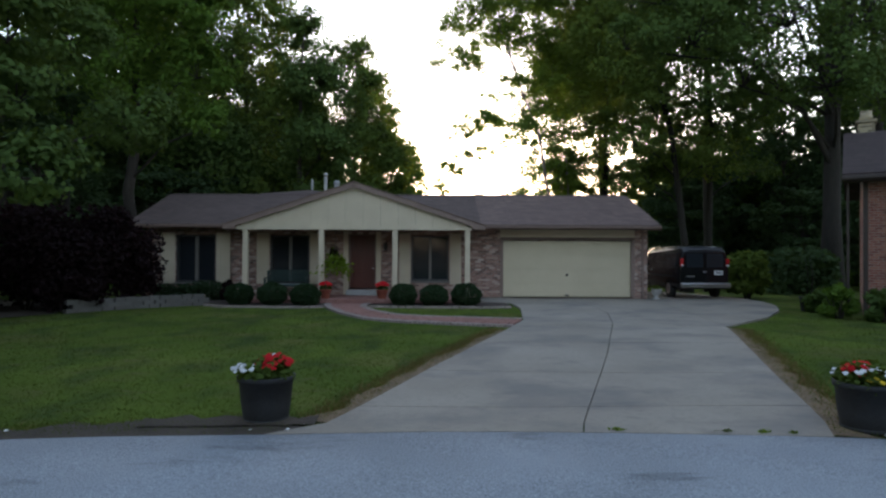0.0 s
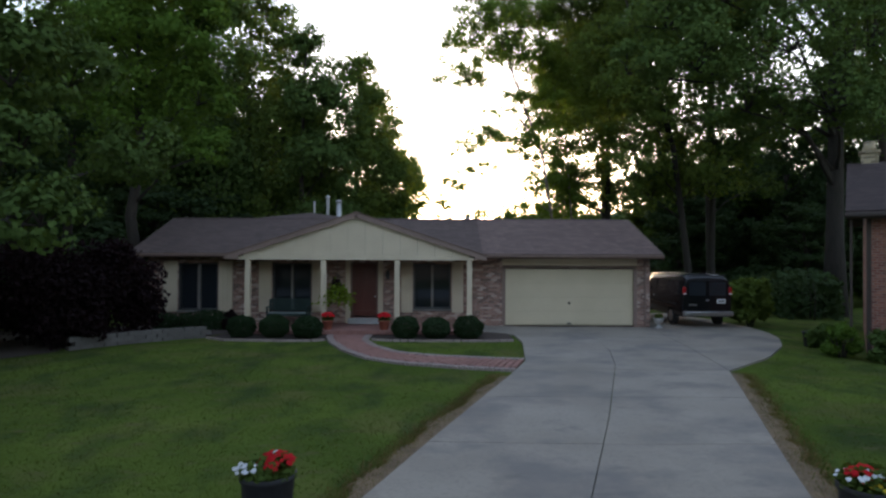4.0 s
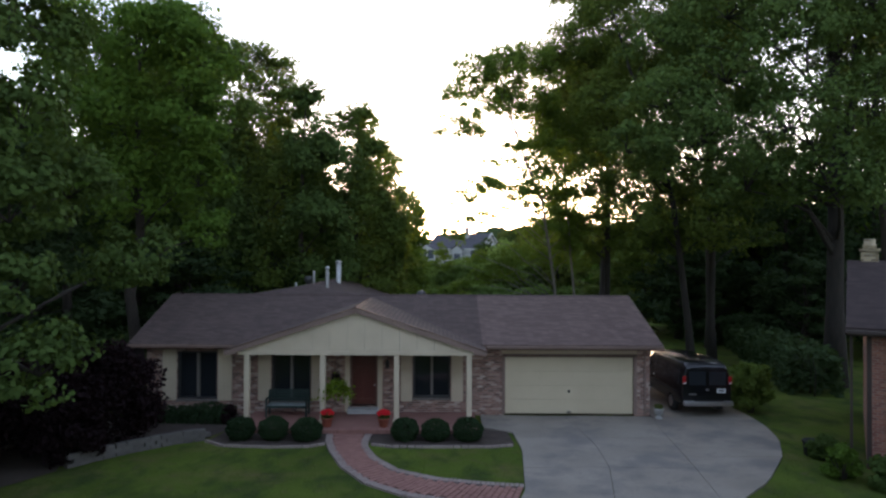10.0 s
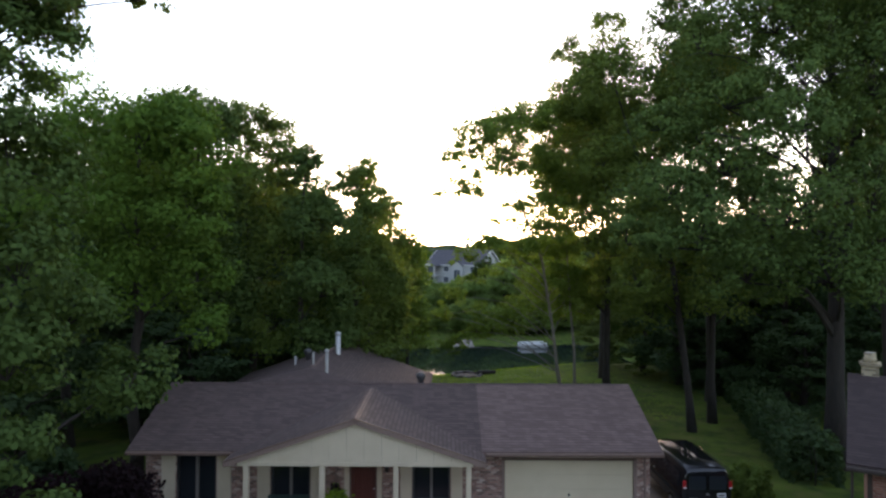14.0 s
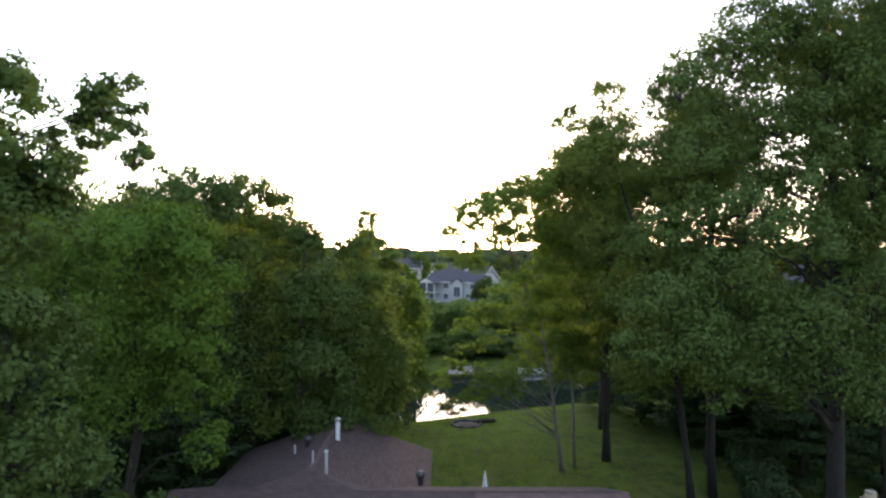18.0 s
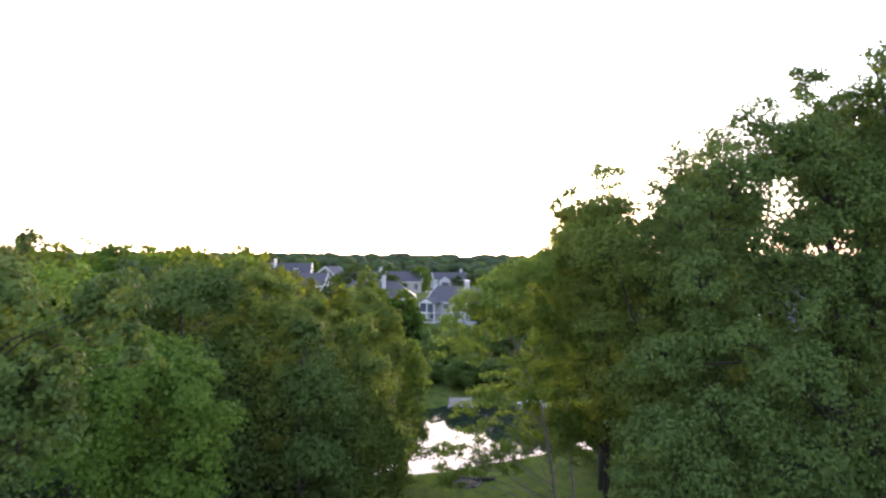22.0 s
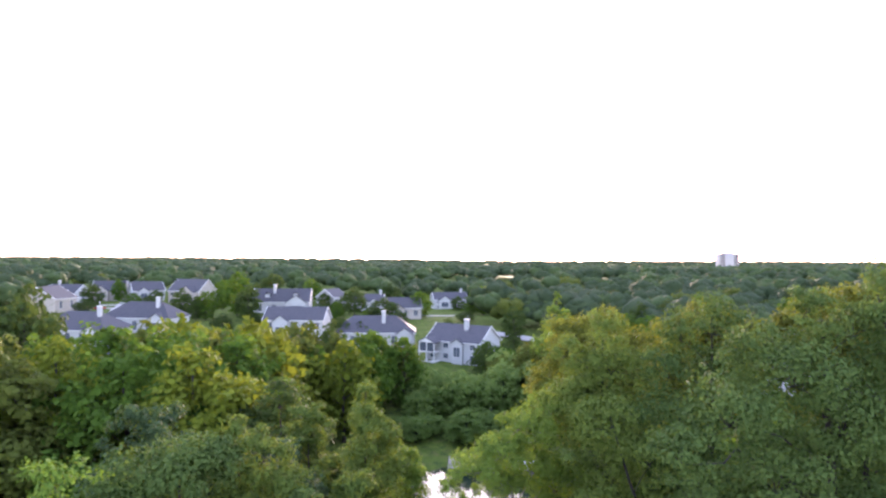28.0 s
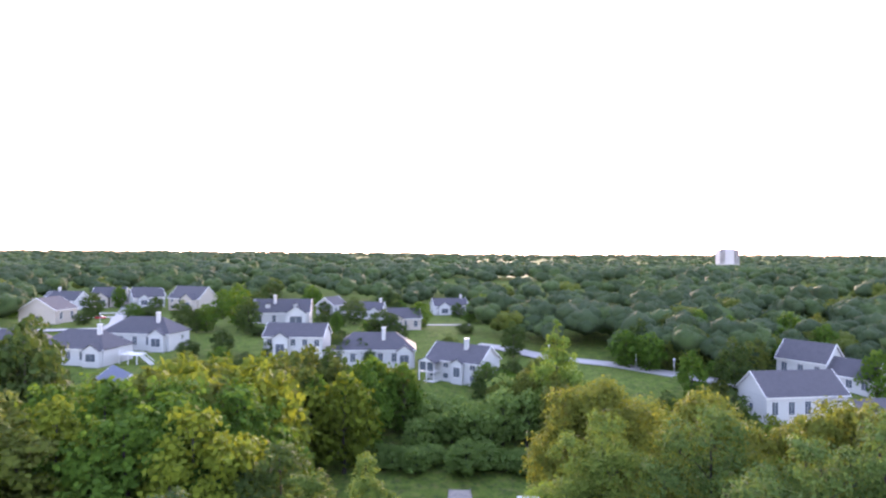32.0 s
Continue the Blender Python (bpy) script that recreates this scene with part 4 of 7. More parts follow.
part("corner_board", box(0.5, 0.62, 0.47, 0.497, -0.1, 3.69, 0.008), DARKTRIM, side)
ch = part("chimney", box(0.40, 0.90, 4.35, 4.85, 5.2, 6.1, 0.02), TANBRICK, side, "pale tan chimney with stepped cap")
part("chimney_cap", box(0.34, 0.96, 4.29, 4.91, 6.103, 6.2, 0.02), TANBRICK, ch)
part("flue", lathe([(0.2, 6.202), (0.2, 6.34), (0.17, 6.36), (0.17, 6.52), (0.14, 6.53)], 12, centre=(0.65, 4.6, 0)), TANBRICK, ch)


# ---- trees ----
def limb_path(rng, a, b, sag=0.0, n=4):
    a, b = np.array(a, float), np.array(b, float)
    pts = []
    L = np.linalg.norm(b - a)
    for i in range(n + 1):
        u = i / n
        p = a + (b - a) * u
        p[2] += L * 0.12 * math.sin(math.pi * u) - sag * u * u
        if 0 < i < n:
            p += rng.normal(0, 0.035 * L, 3)
        pts.append(tuple(p))
    return pts


def make_tree(seed, height, radius, base, clumps, per, leaf, leafmat, bark=BARK, trunk=0.28, shape="round", lean=(0, 0), bow=1.6, clump_r=1.0, name="tree", extra=(), sprays=8, puffy=False, low=(0.0, 0.0)):
    """A tapered trunk, limbs that fork to the clumps, and a crown of loose leaves with gaps between the clumps."""
    rng = np.random.default_rng(seed)
    root = thing(name)
    lx, ly = lean
    th = height * 0.82
    spine = [(0, 0, -0.6)] + [(lx * (u ** bow) + rng.normal(0, 0.12), ly * (u ** bow) + rng.normal(0, 0.12), th * u) for u in (0.12, 0.3, 0.5, 0.7, 0.85, 1.0)]
    radii = [trunk * 1.35, trunk, trunk * 0.85, trunk * 0.66, trunk * 0.42, trunk * 0.22, trunk * 0.08]
    bm = tube(spine, radii, 9)

    def on_spine(z):
        zs = [p[2] for p in spine]
        return (float(np.interp(z, zs, [p[0] for p in spine])), float(np.interp(z, zs, [p[1] for p in spine])), z)

    # boughs: spread over the crown; each carries a flat spray of small clumps
    boughs = []
    lobes = rng.uniform(0, 2 * np.pi, 3)
    nb = max(8, clumps // sprays)
    for i in range(nb):
        u = (i + rng.uniform(0, 1)) / nb
        z = base + (height - base) * (u ** 0.76 if shape == "dome" else u)
        if shape == "round":
            prof = math.sqrt(max(0.03, 1 - (2 * u - 0.92) ** 2 * 0.82))
        elif shape == "dome":
            prof = (0.5 + 0.5 * min(1, u / 0.35)) * math.sqrt(max(0.06, 1 - max(0.0, (u - 0.55) / 0.45) ** 2.2 * 0.85))
        elif shape == "tall":
            prof = (0.45 + 0.55 * math.sin(math.pi * min(1, u * 1.15 + 0.1))) * (1 - max(0, u - 0.75) * 2.2)
        else:
            prof = max(0.12, (1 - u) ** 0.75) * min(1, 0.5 + 3 * u)
        a = 2.4 * i + rng.uniform(-0.5, 0.5)
        lump = 1 + 0.2 * math.sin(2 * a + lobes[0] + 3 * u) + 0.14 * math.sin(3 * a + lobes[1] - 5 * u)
        r = radius * prof * lump * math.sqrt(rng.uniform(0.12, 0.9))
        c = on_spine(min(z, th))
        boughs.append((c[0] + r * math.cos(a) + (low[1] if z < low[0] else 0.0), c[1] + r * math.sin(a), z))
    boughs += list(extra)
    centres = []
    for k, c in enumerate(boughs):
        out = math.hypot(c[0], c[1])
        z0 = max(base * 0.75, min(th * 0.96, c[2] - 0.75 * out - 0.6))
        r0 = max(0.03, trunk * 0.4 * (1 - z0 / height))
        if sprays > 1 or k % 5 == 0:
            tube(limb_path(rng, on_spine(z0), c), [r0, r0 * 0.75, r0 * 0.5, r0 * 0.32, 0.012], 5, bm)
        for _ in range(sprays if k < nb else 3):
            o = rng.normal(0, 1, 3) * np.array([0.95, 0.95, 0.5]) * clump_r * (0.0 if sprays == 1 else 0.86 if k < nb else 0.7)
            o[2] -= 0.22 * math.hypot(o[0], o[1])
            centres.append((c[0] + o[0], c[1] + o[1], min(c[2] + o[2], height)))
    part("trunk", bm, bark, root)
    cl, fc, mass = [], [], []
    for c in centres:
        n = int(per * rng.uniform(0.6, 1.4))
        rr = clump_r * (rng.uniform(0.65, 1.35) if sprays == 1 else rng.uniform(0.45, 1.05))
        d = rng.normal(0, 1, (n, 3))
        d /= np.linalg.norm(d, axis=1)[:, None]
        d *= (rng.uniform(0.6, 1.15, n) if puffy else rng.uniform(0, 1, n) ** 0.45)[:, None] * rr
        mass.append((rr * 0.62, rr * 0.62, rr * 0.52))
        d[:, 2] *= 0.8 if puffy else 0.62
        d[:, 2] -= (0.1 if puffy else 0.18) * np.hypot(d[:, 0], d[:, 1])
        cl.append(np.array(c) + d)
        out = np.array(c) - np.array(on_spine(min(c[2], th) - 0.15 * height))
        fc.append(d / (np.linalg.norm(d, axis=1)[:, None] + 1e-6) + 0.7 * out / (np.linalg.norm(out) + 1e-6) + np.array([0, 0, 0.35]))
    fc = np.concatenate(fc)
    fc /= np.linalg.norm(fc, axis=1)[:, None] + 1e-9
    lv = leaves(rng, np.concatenate(cl), leaf, 0.5, 1.4, fc)
    if puffy:
        puffs("crown", rng, np.array(centres), np.array(mass), lv, leafmat, root, 0.34)
    else:
        quads("crown", lv, leafmat, root)
    return root


used = set()


def plant(proto, x, y, h=1.0, w=1.0, turn=0.0, label="", category="tree", group="", z=None, mat=None):
    """Stands a tree of the given kind at a place; the first one is the original itself."""
    m = Matrix.Translation((x, y, (land(x, y) if z is None else z))) @ pose(0, 0, 0, 0, 0, turn) @ Matrix.Diagonal((w, w, h, 1))
    if proto.name not in used:
        used.add(proto.name)
        ob = proto
        ob.matrix_basis = m
    else:
        ob = copy_thing(proto, m @ Matrix.Diagonal((1 / proto.scale.x, 1 / proto.scale.y, 1 / proto.scale.z, 1)))
    tagged(ob, label, category, group)
    return ob


def lobed_tree(name, x, y, lobes, leaf, mat, label, group, seed, trunk=0.28, dens=3.0, bark=BARK, spine=None, stem=None, twins=False, grow=1.06, foot=None, fine=True):
    """A tree whose crown is a set of uneven leafy boughs; each bough is centre, half width and half height from the tree's foot."""
    rng = np.random.default_rng(seed)
    g = land(x, y) if foot is None else foot
    root = thing(name, (x, y, g), 0, label, "tree", group)
    lobes = [(a, b, c - g, grow * r, grow * h) for a, b, c, r, h in lobes]
    top = max(lobes, key=lambda q: q[2] + q[4])
    th = top[2] + 0.3 * top[4]
    if twins:
        lobes += [(0.75 * a + 0.4, 0.8 - 0.7 * b, c - 0.6, r, h) for a, b, c, r, h in lobes[::2]]
    if spine is None:
        spine = [(0, 0, -0.6)] + [(top[0] * u ** 1.7 + rng.normal(0, 0.1), top[1] * u ** 1.7 + rng.normal(0, 0.1), th * u) for u in (0.1, 0.28, 0.46, 0.64, 0.82, 1.0)]
    n = len(spine)
    bm = tube(spine, [trunk * 1.4] + [max(0.03, trunk * (1 - 0.93 * k / (n - 1)) ** 0.8) for k in range(1, n)], 10)
    if stem:
        tube(stem, [trunk * 0.7, trunk * 0.6, trunk * 0.45, trunk * 0.2], 8, bm)

    def on_spine(z):
        zs = [p[2] for p in spine]
        return tuple(float(np.interp(z, zs, [p[i] for p in spine])) for i in (0, 1)) + (z,)

    pts, face = [], []
    for a, b, c, r, h in lobes:
        z0 = max(0.12 * th, min(0.93 * th, c - 0.32 * math.hypot(a, b) - 0.6 * h))
        r0 = max(0.035, trunk * 0.3 * (1 - 0.75 * z0 / th))
        tube(limb_path(rng, on_spine(z0), (a, b, c - 0.2 * h)), [r0, r0 * 0.8, r0 * 0.6, r0 * 0.45, r0 * 0.3], 6 if fine else 4, bm)
        count = max(10, int(10 + 6.5 * r * h))
        d = rng.normal(0, 1, (count, 3))
        d /= np.linalg.norm(d, axis=1)[:, None]
        d[:, 2] = np.where(d[:, 2] < -0.55, -d[:, 2], d[:, 2])
        cen = np.array((a, b, c)) + d * rng.uniform(0.45, 1.02, count)[:, None] * np.array([r, r, h])
        for k in range(0, count if fine else 0, 3):
            tube([(a, b, c - 0.2 * h), tuple((cen[k] + np.array((a, b, c))) / 2 + rng.normal(0, 0.1, 3)), tuple(cen[k])], [r0 * 0.35, r0 * 0.2, 0.01], 4, bm)
        per = dens * math.pi * r * h / (0.665 * leaf * leaf) / count
        size = 0.42 * (r * h) ** 0.5
        for q, way in zip(cen, d):
            m = int(per * rng.uniform(0.5, 1.5))
            e = rng.normal(0, 1, (m, 3))
            e /= np.linalg.norm(e, axis=1)[:, None]
            e *= (rng.uniform(0, 1, m) ** 0.5)[:, None] * max(0.3, size * rng.uniform(0.6, 1.25))
            e[:, 2] *= 0.66
            e[:, 2] -= 0.25 * np.hypot(e[:, 0], e[:, 1])
            pts.append(q + e)
            face.append(e / (np.linalg.norm(e, axis=1)[:, None] + 1e-6) + 0.8 * way + np.array([0, 0, 0.5]))
    part("trunk", bm, bark, root)
    face = np.concatenate(face)
    face /= np.linalg.norm(face, axis=1)[:, None] + 1e-9
    quads("crown", leaves(rng, np.concatenate(pts), leaf, 0.45, 1.4, face), mat, root)
    return root


lobed_tree("oak_tree", -12.6, 16.8, [(1.4, 0.0, 15.1, 1.3, 1.7), (1.4, -0.5, 12.1, 1.5, 1.9), (2.2, -1.3, 9.3, 1.2, 1.5), (2.1, -1.5, 7.0, 1.2, 1.5), (2.8, -2.2, 5.2, 0.7, 1.0), (3.7, -2.8, 3.4, 1.0, 0.9), (0.6, 0.3, 18.6, 1.3, 1.4), (1.2, 0.2, 16.8, 1.4, 1.2), (3.2, 1.0, 18.6, 0.9, 0.9), (2.2, 1.0, 17.8, 0.8, 0.6), (4.0, 1.0, 17.0, 0.6, 0.4), (1.3, 2.2, 7.9, 1.2, 1.5), (2.7, 3.2, 5.5, 1.3, 1.4), (2.9, 1.0, 18.5, 0.7, 0.6), (3.6, 1.0, 17.8, 0.5, 0.5), (2.0, 0.8, 16.9, 0.6, 0.5), (1.3, 0.6, 16.0, 0.7, 0.6)],
           0.125, LEAF_OAK, "broad oak with drooping dark green leaves over the lawn", "trees beside the lawn", 200, 0.36, 4.2, grow=1.10)
lobed_tree("maple_tree", -13.2, 27.2, [(0.6, -1.2, 14.7, 2.6, 2.2), (3.3, -1.6, 13.9, 1.7, 1.7), (-2.1, -0.2, 14.7, 1.8, 2.0), (2.9, -1.6, 11.5, 1.9, 1.9), (-0.4, -1.2, 11.7, 2.6, 2.1), (3.3, -1.6, 9.0, 1.4, 1.6), (0.1, -0.7, 8.5, 2.6, 2.1), (3.9, -1.7, 6.7, 1.0, 1.1), (2.0, -1.2, 15.5, 1.4, 1.2)],
           0.130, LEAF_MAPLE, "round dense maple in fresh green leaf beside the house", "trees beside the house", 201, 0.30, 4.4, grow=1.03)
lobed_tree("shade_tree", -16.2, 39.0, [(0.7, -1.5, 17.4, 2.5, 2.2), (2.5, 0.0, 17.1, 1.7, 2.1), (-2.2, -0.5, 15.0, 3.1, 3.1), (1.1, -0.5, 11.5, 3.1, 3.8), (2.1, 0.0, 6.7, 3.1, 3.8), (-2.4, 0.0, 8.8, 3.5, 3.8)],
           0.165, LEAF_OAK, "tall leafy shade tree in dense dark green foliage", "trees behind the house", 202, 0.32, 4.4, grow=1.06)
lobed_tree("shade_tree", -12.2, 41.0, [(1.0, -1.0, 17.5, 1.6, 1.8), (2.4, -1.0, 15.2, 1.6, 2.1), (-0.2, -0.5, 14.2, 2.7, 2.9), (1.9, -0.5, 10.2, 2.9, 3.4), (1.2, -0.5, 5.5, 3.3, 2.9), (-1.1, 0.0, 18.5, 1.0, 1.4)],
           0.160, LEAF_LIGHT, "tall shade tree with wispy yellow-green top shoots", "trees behind the house", 203, 0.28, 4.0, grow=1.06)
lobed_tree("shade_tree", -8.8, 38.5, [(0.7, -0.5, 14.9, 1.1, 1.5), (1.4, -0.5, 11.6, 2.2, 2.5), (1.5, -0.5, 7.8, 2.5, 2.5), (1.9, -0.5, 4.4, 2.2, 1.9)],
           0.165, LEAF_OAK, "leafy dark green tree standing close behind the house", "trees behind the house", 204, 0.24, 4.4, grow=1.06)
lobed_tree("shade_tree", -5.9, 42.2, [(0.2, -0.2, 14.6, 1.4, 1.7), (1.1, -0.7, 11.7, 1.9, 2.2), (0.8, -1.2, 8.4, 2.9, 2.6), (2.6, -1.2, 7.0, 1.5, 2.3), (0.6, -1.2, 4.8, 3.1, 2.2), (3.1, -1.2, 4.8, 1.0, 1.6)],
           0.165, LEAF_LIGHT, "leafy green tree with low branches behind the roof", "trees behind the house", 205, 0.24, 4.2, grow=1.06)
lobed_tree("slim_tree", -6.9, 57.6, [(0.0, -0.2, 17.7, 1.0, 1.4), (0.3, -0.2, 15.1, 1.7, 2.2), (2.1, -0.6, 13.8, 1.1, 1.8), (0.6, -0.2, 11.0, 2.8, 3.6), (0.5, -0.2, 5.9, 3.1, 3.6)],
           0.190, LEAF_LIGHT, "slender upright tree with a pointed open top", "trees behind the house", 206, 0.22, 3.6, grow=1.06)
lobed_tree("slim_tree", -3.4, 60.5, [(0.1, -0.5, 10.5, 1.5, 1.8), (0.9, -0.5, 8.1, 1.4, 2.4), (-0.5, -0.5, 5.4, 2.3, 2.9), (0.5, -0.5, 2.5, 2.1, 2.1)],
           0.190, LEAF_OPEN, "slender tree with open yellow-green foliage near the water", "trees behind the house", 207, 0.20, 3.4, grow=1.10)
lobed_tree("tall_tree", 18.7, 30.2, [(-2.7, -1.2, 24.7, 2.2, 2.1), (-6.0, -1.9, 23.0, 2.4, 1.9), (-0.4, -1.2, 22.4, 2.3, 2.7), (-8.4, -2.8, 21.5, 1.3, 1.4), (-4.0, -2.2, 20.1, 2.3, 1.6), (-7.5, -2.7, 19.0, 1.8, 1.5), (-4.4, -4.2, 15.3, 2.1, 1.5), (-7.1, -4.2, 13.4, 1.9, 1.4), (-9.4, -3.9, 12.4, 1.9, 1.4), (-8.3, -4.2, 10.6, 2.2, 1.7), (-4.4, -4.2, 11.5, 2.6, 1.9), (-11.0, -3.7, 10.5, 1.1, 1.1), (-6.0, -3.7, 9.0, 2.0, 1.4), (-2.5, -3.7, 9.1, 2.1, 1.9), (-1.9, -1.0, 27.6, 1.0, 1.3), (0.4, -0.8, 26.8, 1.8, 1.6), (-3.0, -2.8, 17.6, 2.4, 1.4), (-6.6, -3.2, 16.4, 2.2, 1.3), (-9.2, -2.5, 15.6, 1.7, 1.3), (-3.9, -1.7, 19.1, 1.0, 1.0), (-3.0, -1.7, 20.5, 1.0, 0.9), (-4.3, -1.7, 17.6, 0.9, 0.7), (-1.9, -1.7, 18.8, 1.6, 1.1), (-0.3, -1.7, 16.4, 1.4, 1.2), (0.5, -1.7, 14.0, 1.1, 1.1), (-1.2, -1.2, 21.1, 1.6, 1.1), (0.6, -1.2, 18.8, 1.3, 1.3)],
           0.125, LEAF_OAK, "very tall spreading oak with layered boughs beyond the drive", "trees beyond the drive", 208, 0.46, 2.4, grow=1.10, bark=BACKLIT_BARK, spine=((0, 0, -0.6), (0, 0, 3.5), (0.05, 0, 8), (0.1, 0.1, 13), (-0.1, 0, 18.5), (-0.6, -0.4, 23.5), (-1.1, -0.8, 27.5)), stem=((0.1, 0.1, 8.5), (0.8, 0.3, 12), (1.3, 0.3, 16.5), (1.7, 0.1, 22)))
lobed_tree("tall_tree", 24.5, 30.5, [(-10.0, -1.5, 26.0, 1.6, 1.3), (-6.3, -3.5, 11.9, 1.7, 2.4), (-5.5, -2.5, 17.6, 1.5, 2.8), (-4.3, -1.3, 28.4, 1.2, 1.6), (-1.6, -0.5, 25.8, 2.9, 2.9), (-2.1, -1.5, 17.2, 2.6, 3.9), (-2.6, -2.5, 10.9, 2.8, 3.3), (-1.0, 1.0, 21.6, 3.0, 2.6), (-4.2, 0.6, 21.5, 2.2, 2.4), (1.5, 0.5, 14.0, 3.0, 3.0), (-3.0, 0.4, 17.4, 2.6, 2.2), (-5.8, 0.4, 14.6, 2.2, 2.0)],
           0.130, LEAF_OAK, "tall spreading tree with deep green foliage beyond the drive", "trees beyond the drive", 209, 0.42, 1.7, grow=1.10, bark=BACKLIT_BARK, twins=True)
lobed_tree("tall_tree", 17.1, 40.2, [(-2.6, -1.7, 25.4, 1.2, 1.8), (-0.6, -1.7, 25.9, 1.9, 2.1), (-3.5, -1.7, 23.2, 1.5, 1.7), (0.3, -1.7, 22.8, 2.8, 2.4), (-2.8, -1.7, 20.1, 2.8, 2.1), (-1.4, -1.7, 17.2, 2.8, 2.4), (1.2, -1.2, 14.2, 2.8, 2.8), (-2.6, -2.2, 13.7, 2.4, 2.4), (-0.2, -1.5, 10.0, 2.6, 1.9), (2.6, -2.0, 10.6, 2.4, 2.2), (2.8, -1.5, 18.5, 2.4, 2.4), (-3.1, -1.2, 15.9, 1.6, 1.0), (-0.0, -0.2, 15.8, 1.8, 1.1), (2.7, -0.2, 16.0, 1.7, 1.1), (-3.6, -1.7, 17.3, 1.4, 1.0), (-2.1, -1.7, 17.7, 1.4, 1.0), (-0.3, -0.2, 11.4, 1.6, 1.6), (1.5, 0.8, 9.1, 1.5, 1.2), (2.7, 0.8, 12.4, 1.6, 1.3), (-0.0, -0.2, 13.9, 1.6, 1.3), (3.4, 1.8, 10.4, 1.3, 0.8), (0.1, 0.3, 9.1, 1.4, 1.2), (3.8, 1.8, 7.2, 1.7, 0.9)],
           0.150, LEAF_OAK, "tall tree with bare lower trunk and fine upper twigs", "trees beyond the drive", 210, 0.26, 2.0, grow=1.08, bark=BACKLIT_BARK)
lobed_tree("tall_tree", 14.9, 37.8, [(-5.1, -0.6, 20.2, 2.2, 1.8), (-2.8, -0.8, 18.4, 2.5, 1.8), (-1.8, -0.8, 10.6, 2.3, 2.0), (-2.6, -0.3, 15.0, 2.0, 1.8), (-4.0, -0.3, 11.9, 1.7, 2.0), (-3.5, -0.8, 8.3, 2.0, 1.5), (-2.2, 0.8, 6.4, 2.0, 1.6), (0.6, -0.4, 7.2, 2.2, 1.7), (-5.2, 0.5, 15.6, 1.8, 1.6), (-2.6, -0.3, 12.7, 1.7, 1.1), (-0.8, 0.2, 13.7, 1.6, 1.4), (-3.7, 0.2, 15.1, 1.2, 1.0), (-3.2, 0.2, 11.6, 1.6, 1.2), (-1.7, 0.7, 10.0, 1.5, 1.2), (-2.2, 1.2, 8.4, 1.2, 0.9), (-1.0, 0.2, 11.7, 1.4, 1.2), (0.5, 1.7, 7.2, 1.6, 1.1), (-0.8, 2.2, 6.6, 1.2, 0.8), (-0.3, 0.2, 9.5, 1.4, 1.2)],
           0.150, LEAF_LIGHT, "tall tree with bare lower trunk and leaning crown", "trees beyond the drive", 211, 0.24, 2.1, grow=1.08, bark=BACKLIT_BARK)
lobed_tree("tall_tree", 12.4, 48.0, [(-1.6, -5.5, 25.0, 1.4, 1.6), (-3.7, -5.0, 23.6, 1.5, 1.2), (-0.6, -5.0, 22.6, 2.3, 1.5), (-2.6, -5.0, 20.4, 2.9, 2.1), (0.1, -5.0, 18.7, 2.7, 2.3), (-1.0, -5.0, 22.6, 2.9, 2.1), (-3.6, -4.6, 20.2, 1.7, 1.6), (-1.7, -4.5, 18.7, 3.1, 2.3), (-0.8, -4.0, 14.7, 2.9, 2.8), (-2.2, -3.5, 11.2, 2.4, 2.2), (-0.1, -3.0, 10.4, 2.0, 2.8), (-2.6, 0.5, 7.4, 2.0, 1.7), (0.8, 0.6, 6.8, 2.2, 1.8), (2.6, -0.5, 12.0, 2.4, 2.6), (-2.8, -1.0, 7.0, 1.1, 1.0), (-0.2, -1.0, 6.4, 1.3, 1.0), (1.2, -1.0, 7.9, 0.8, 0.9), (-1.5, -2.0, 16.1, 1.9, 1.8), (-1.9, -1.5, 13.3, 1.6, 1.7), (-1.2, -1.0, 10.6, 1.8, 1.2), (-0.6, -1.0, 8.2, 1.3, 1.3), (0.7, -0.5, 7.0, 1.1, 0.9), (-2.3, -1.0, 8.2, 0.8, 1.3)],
           0.150, LEAF_LIGHT, "tall tree with a ragged pointed crown above the back lawn", "trees by the back lawn", 212, 0.28, 2.1, grow=1.08, bark=BACKLIT_BARK)
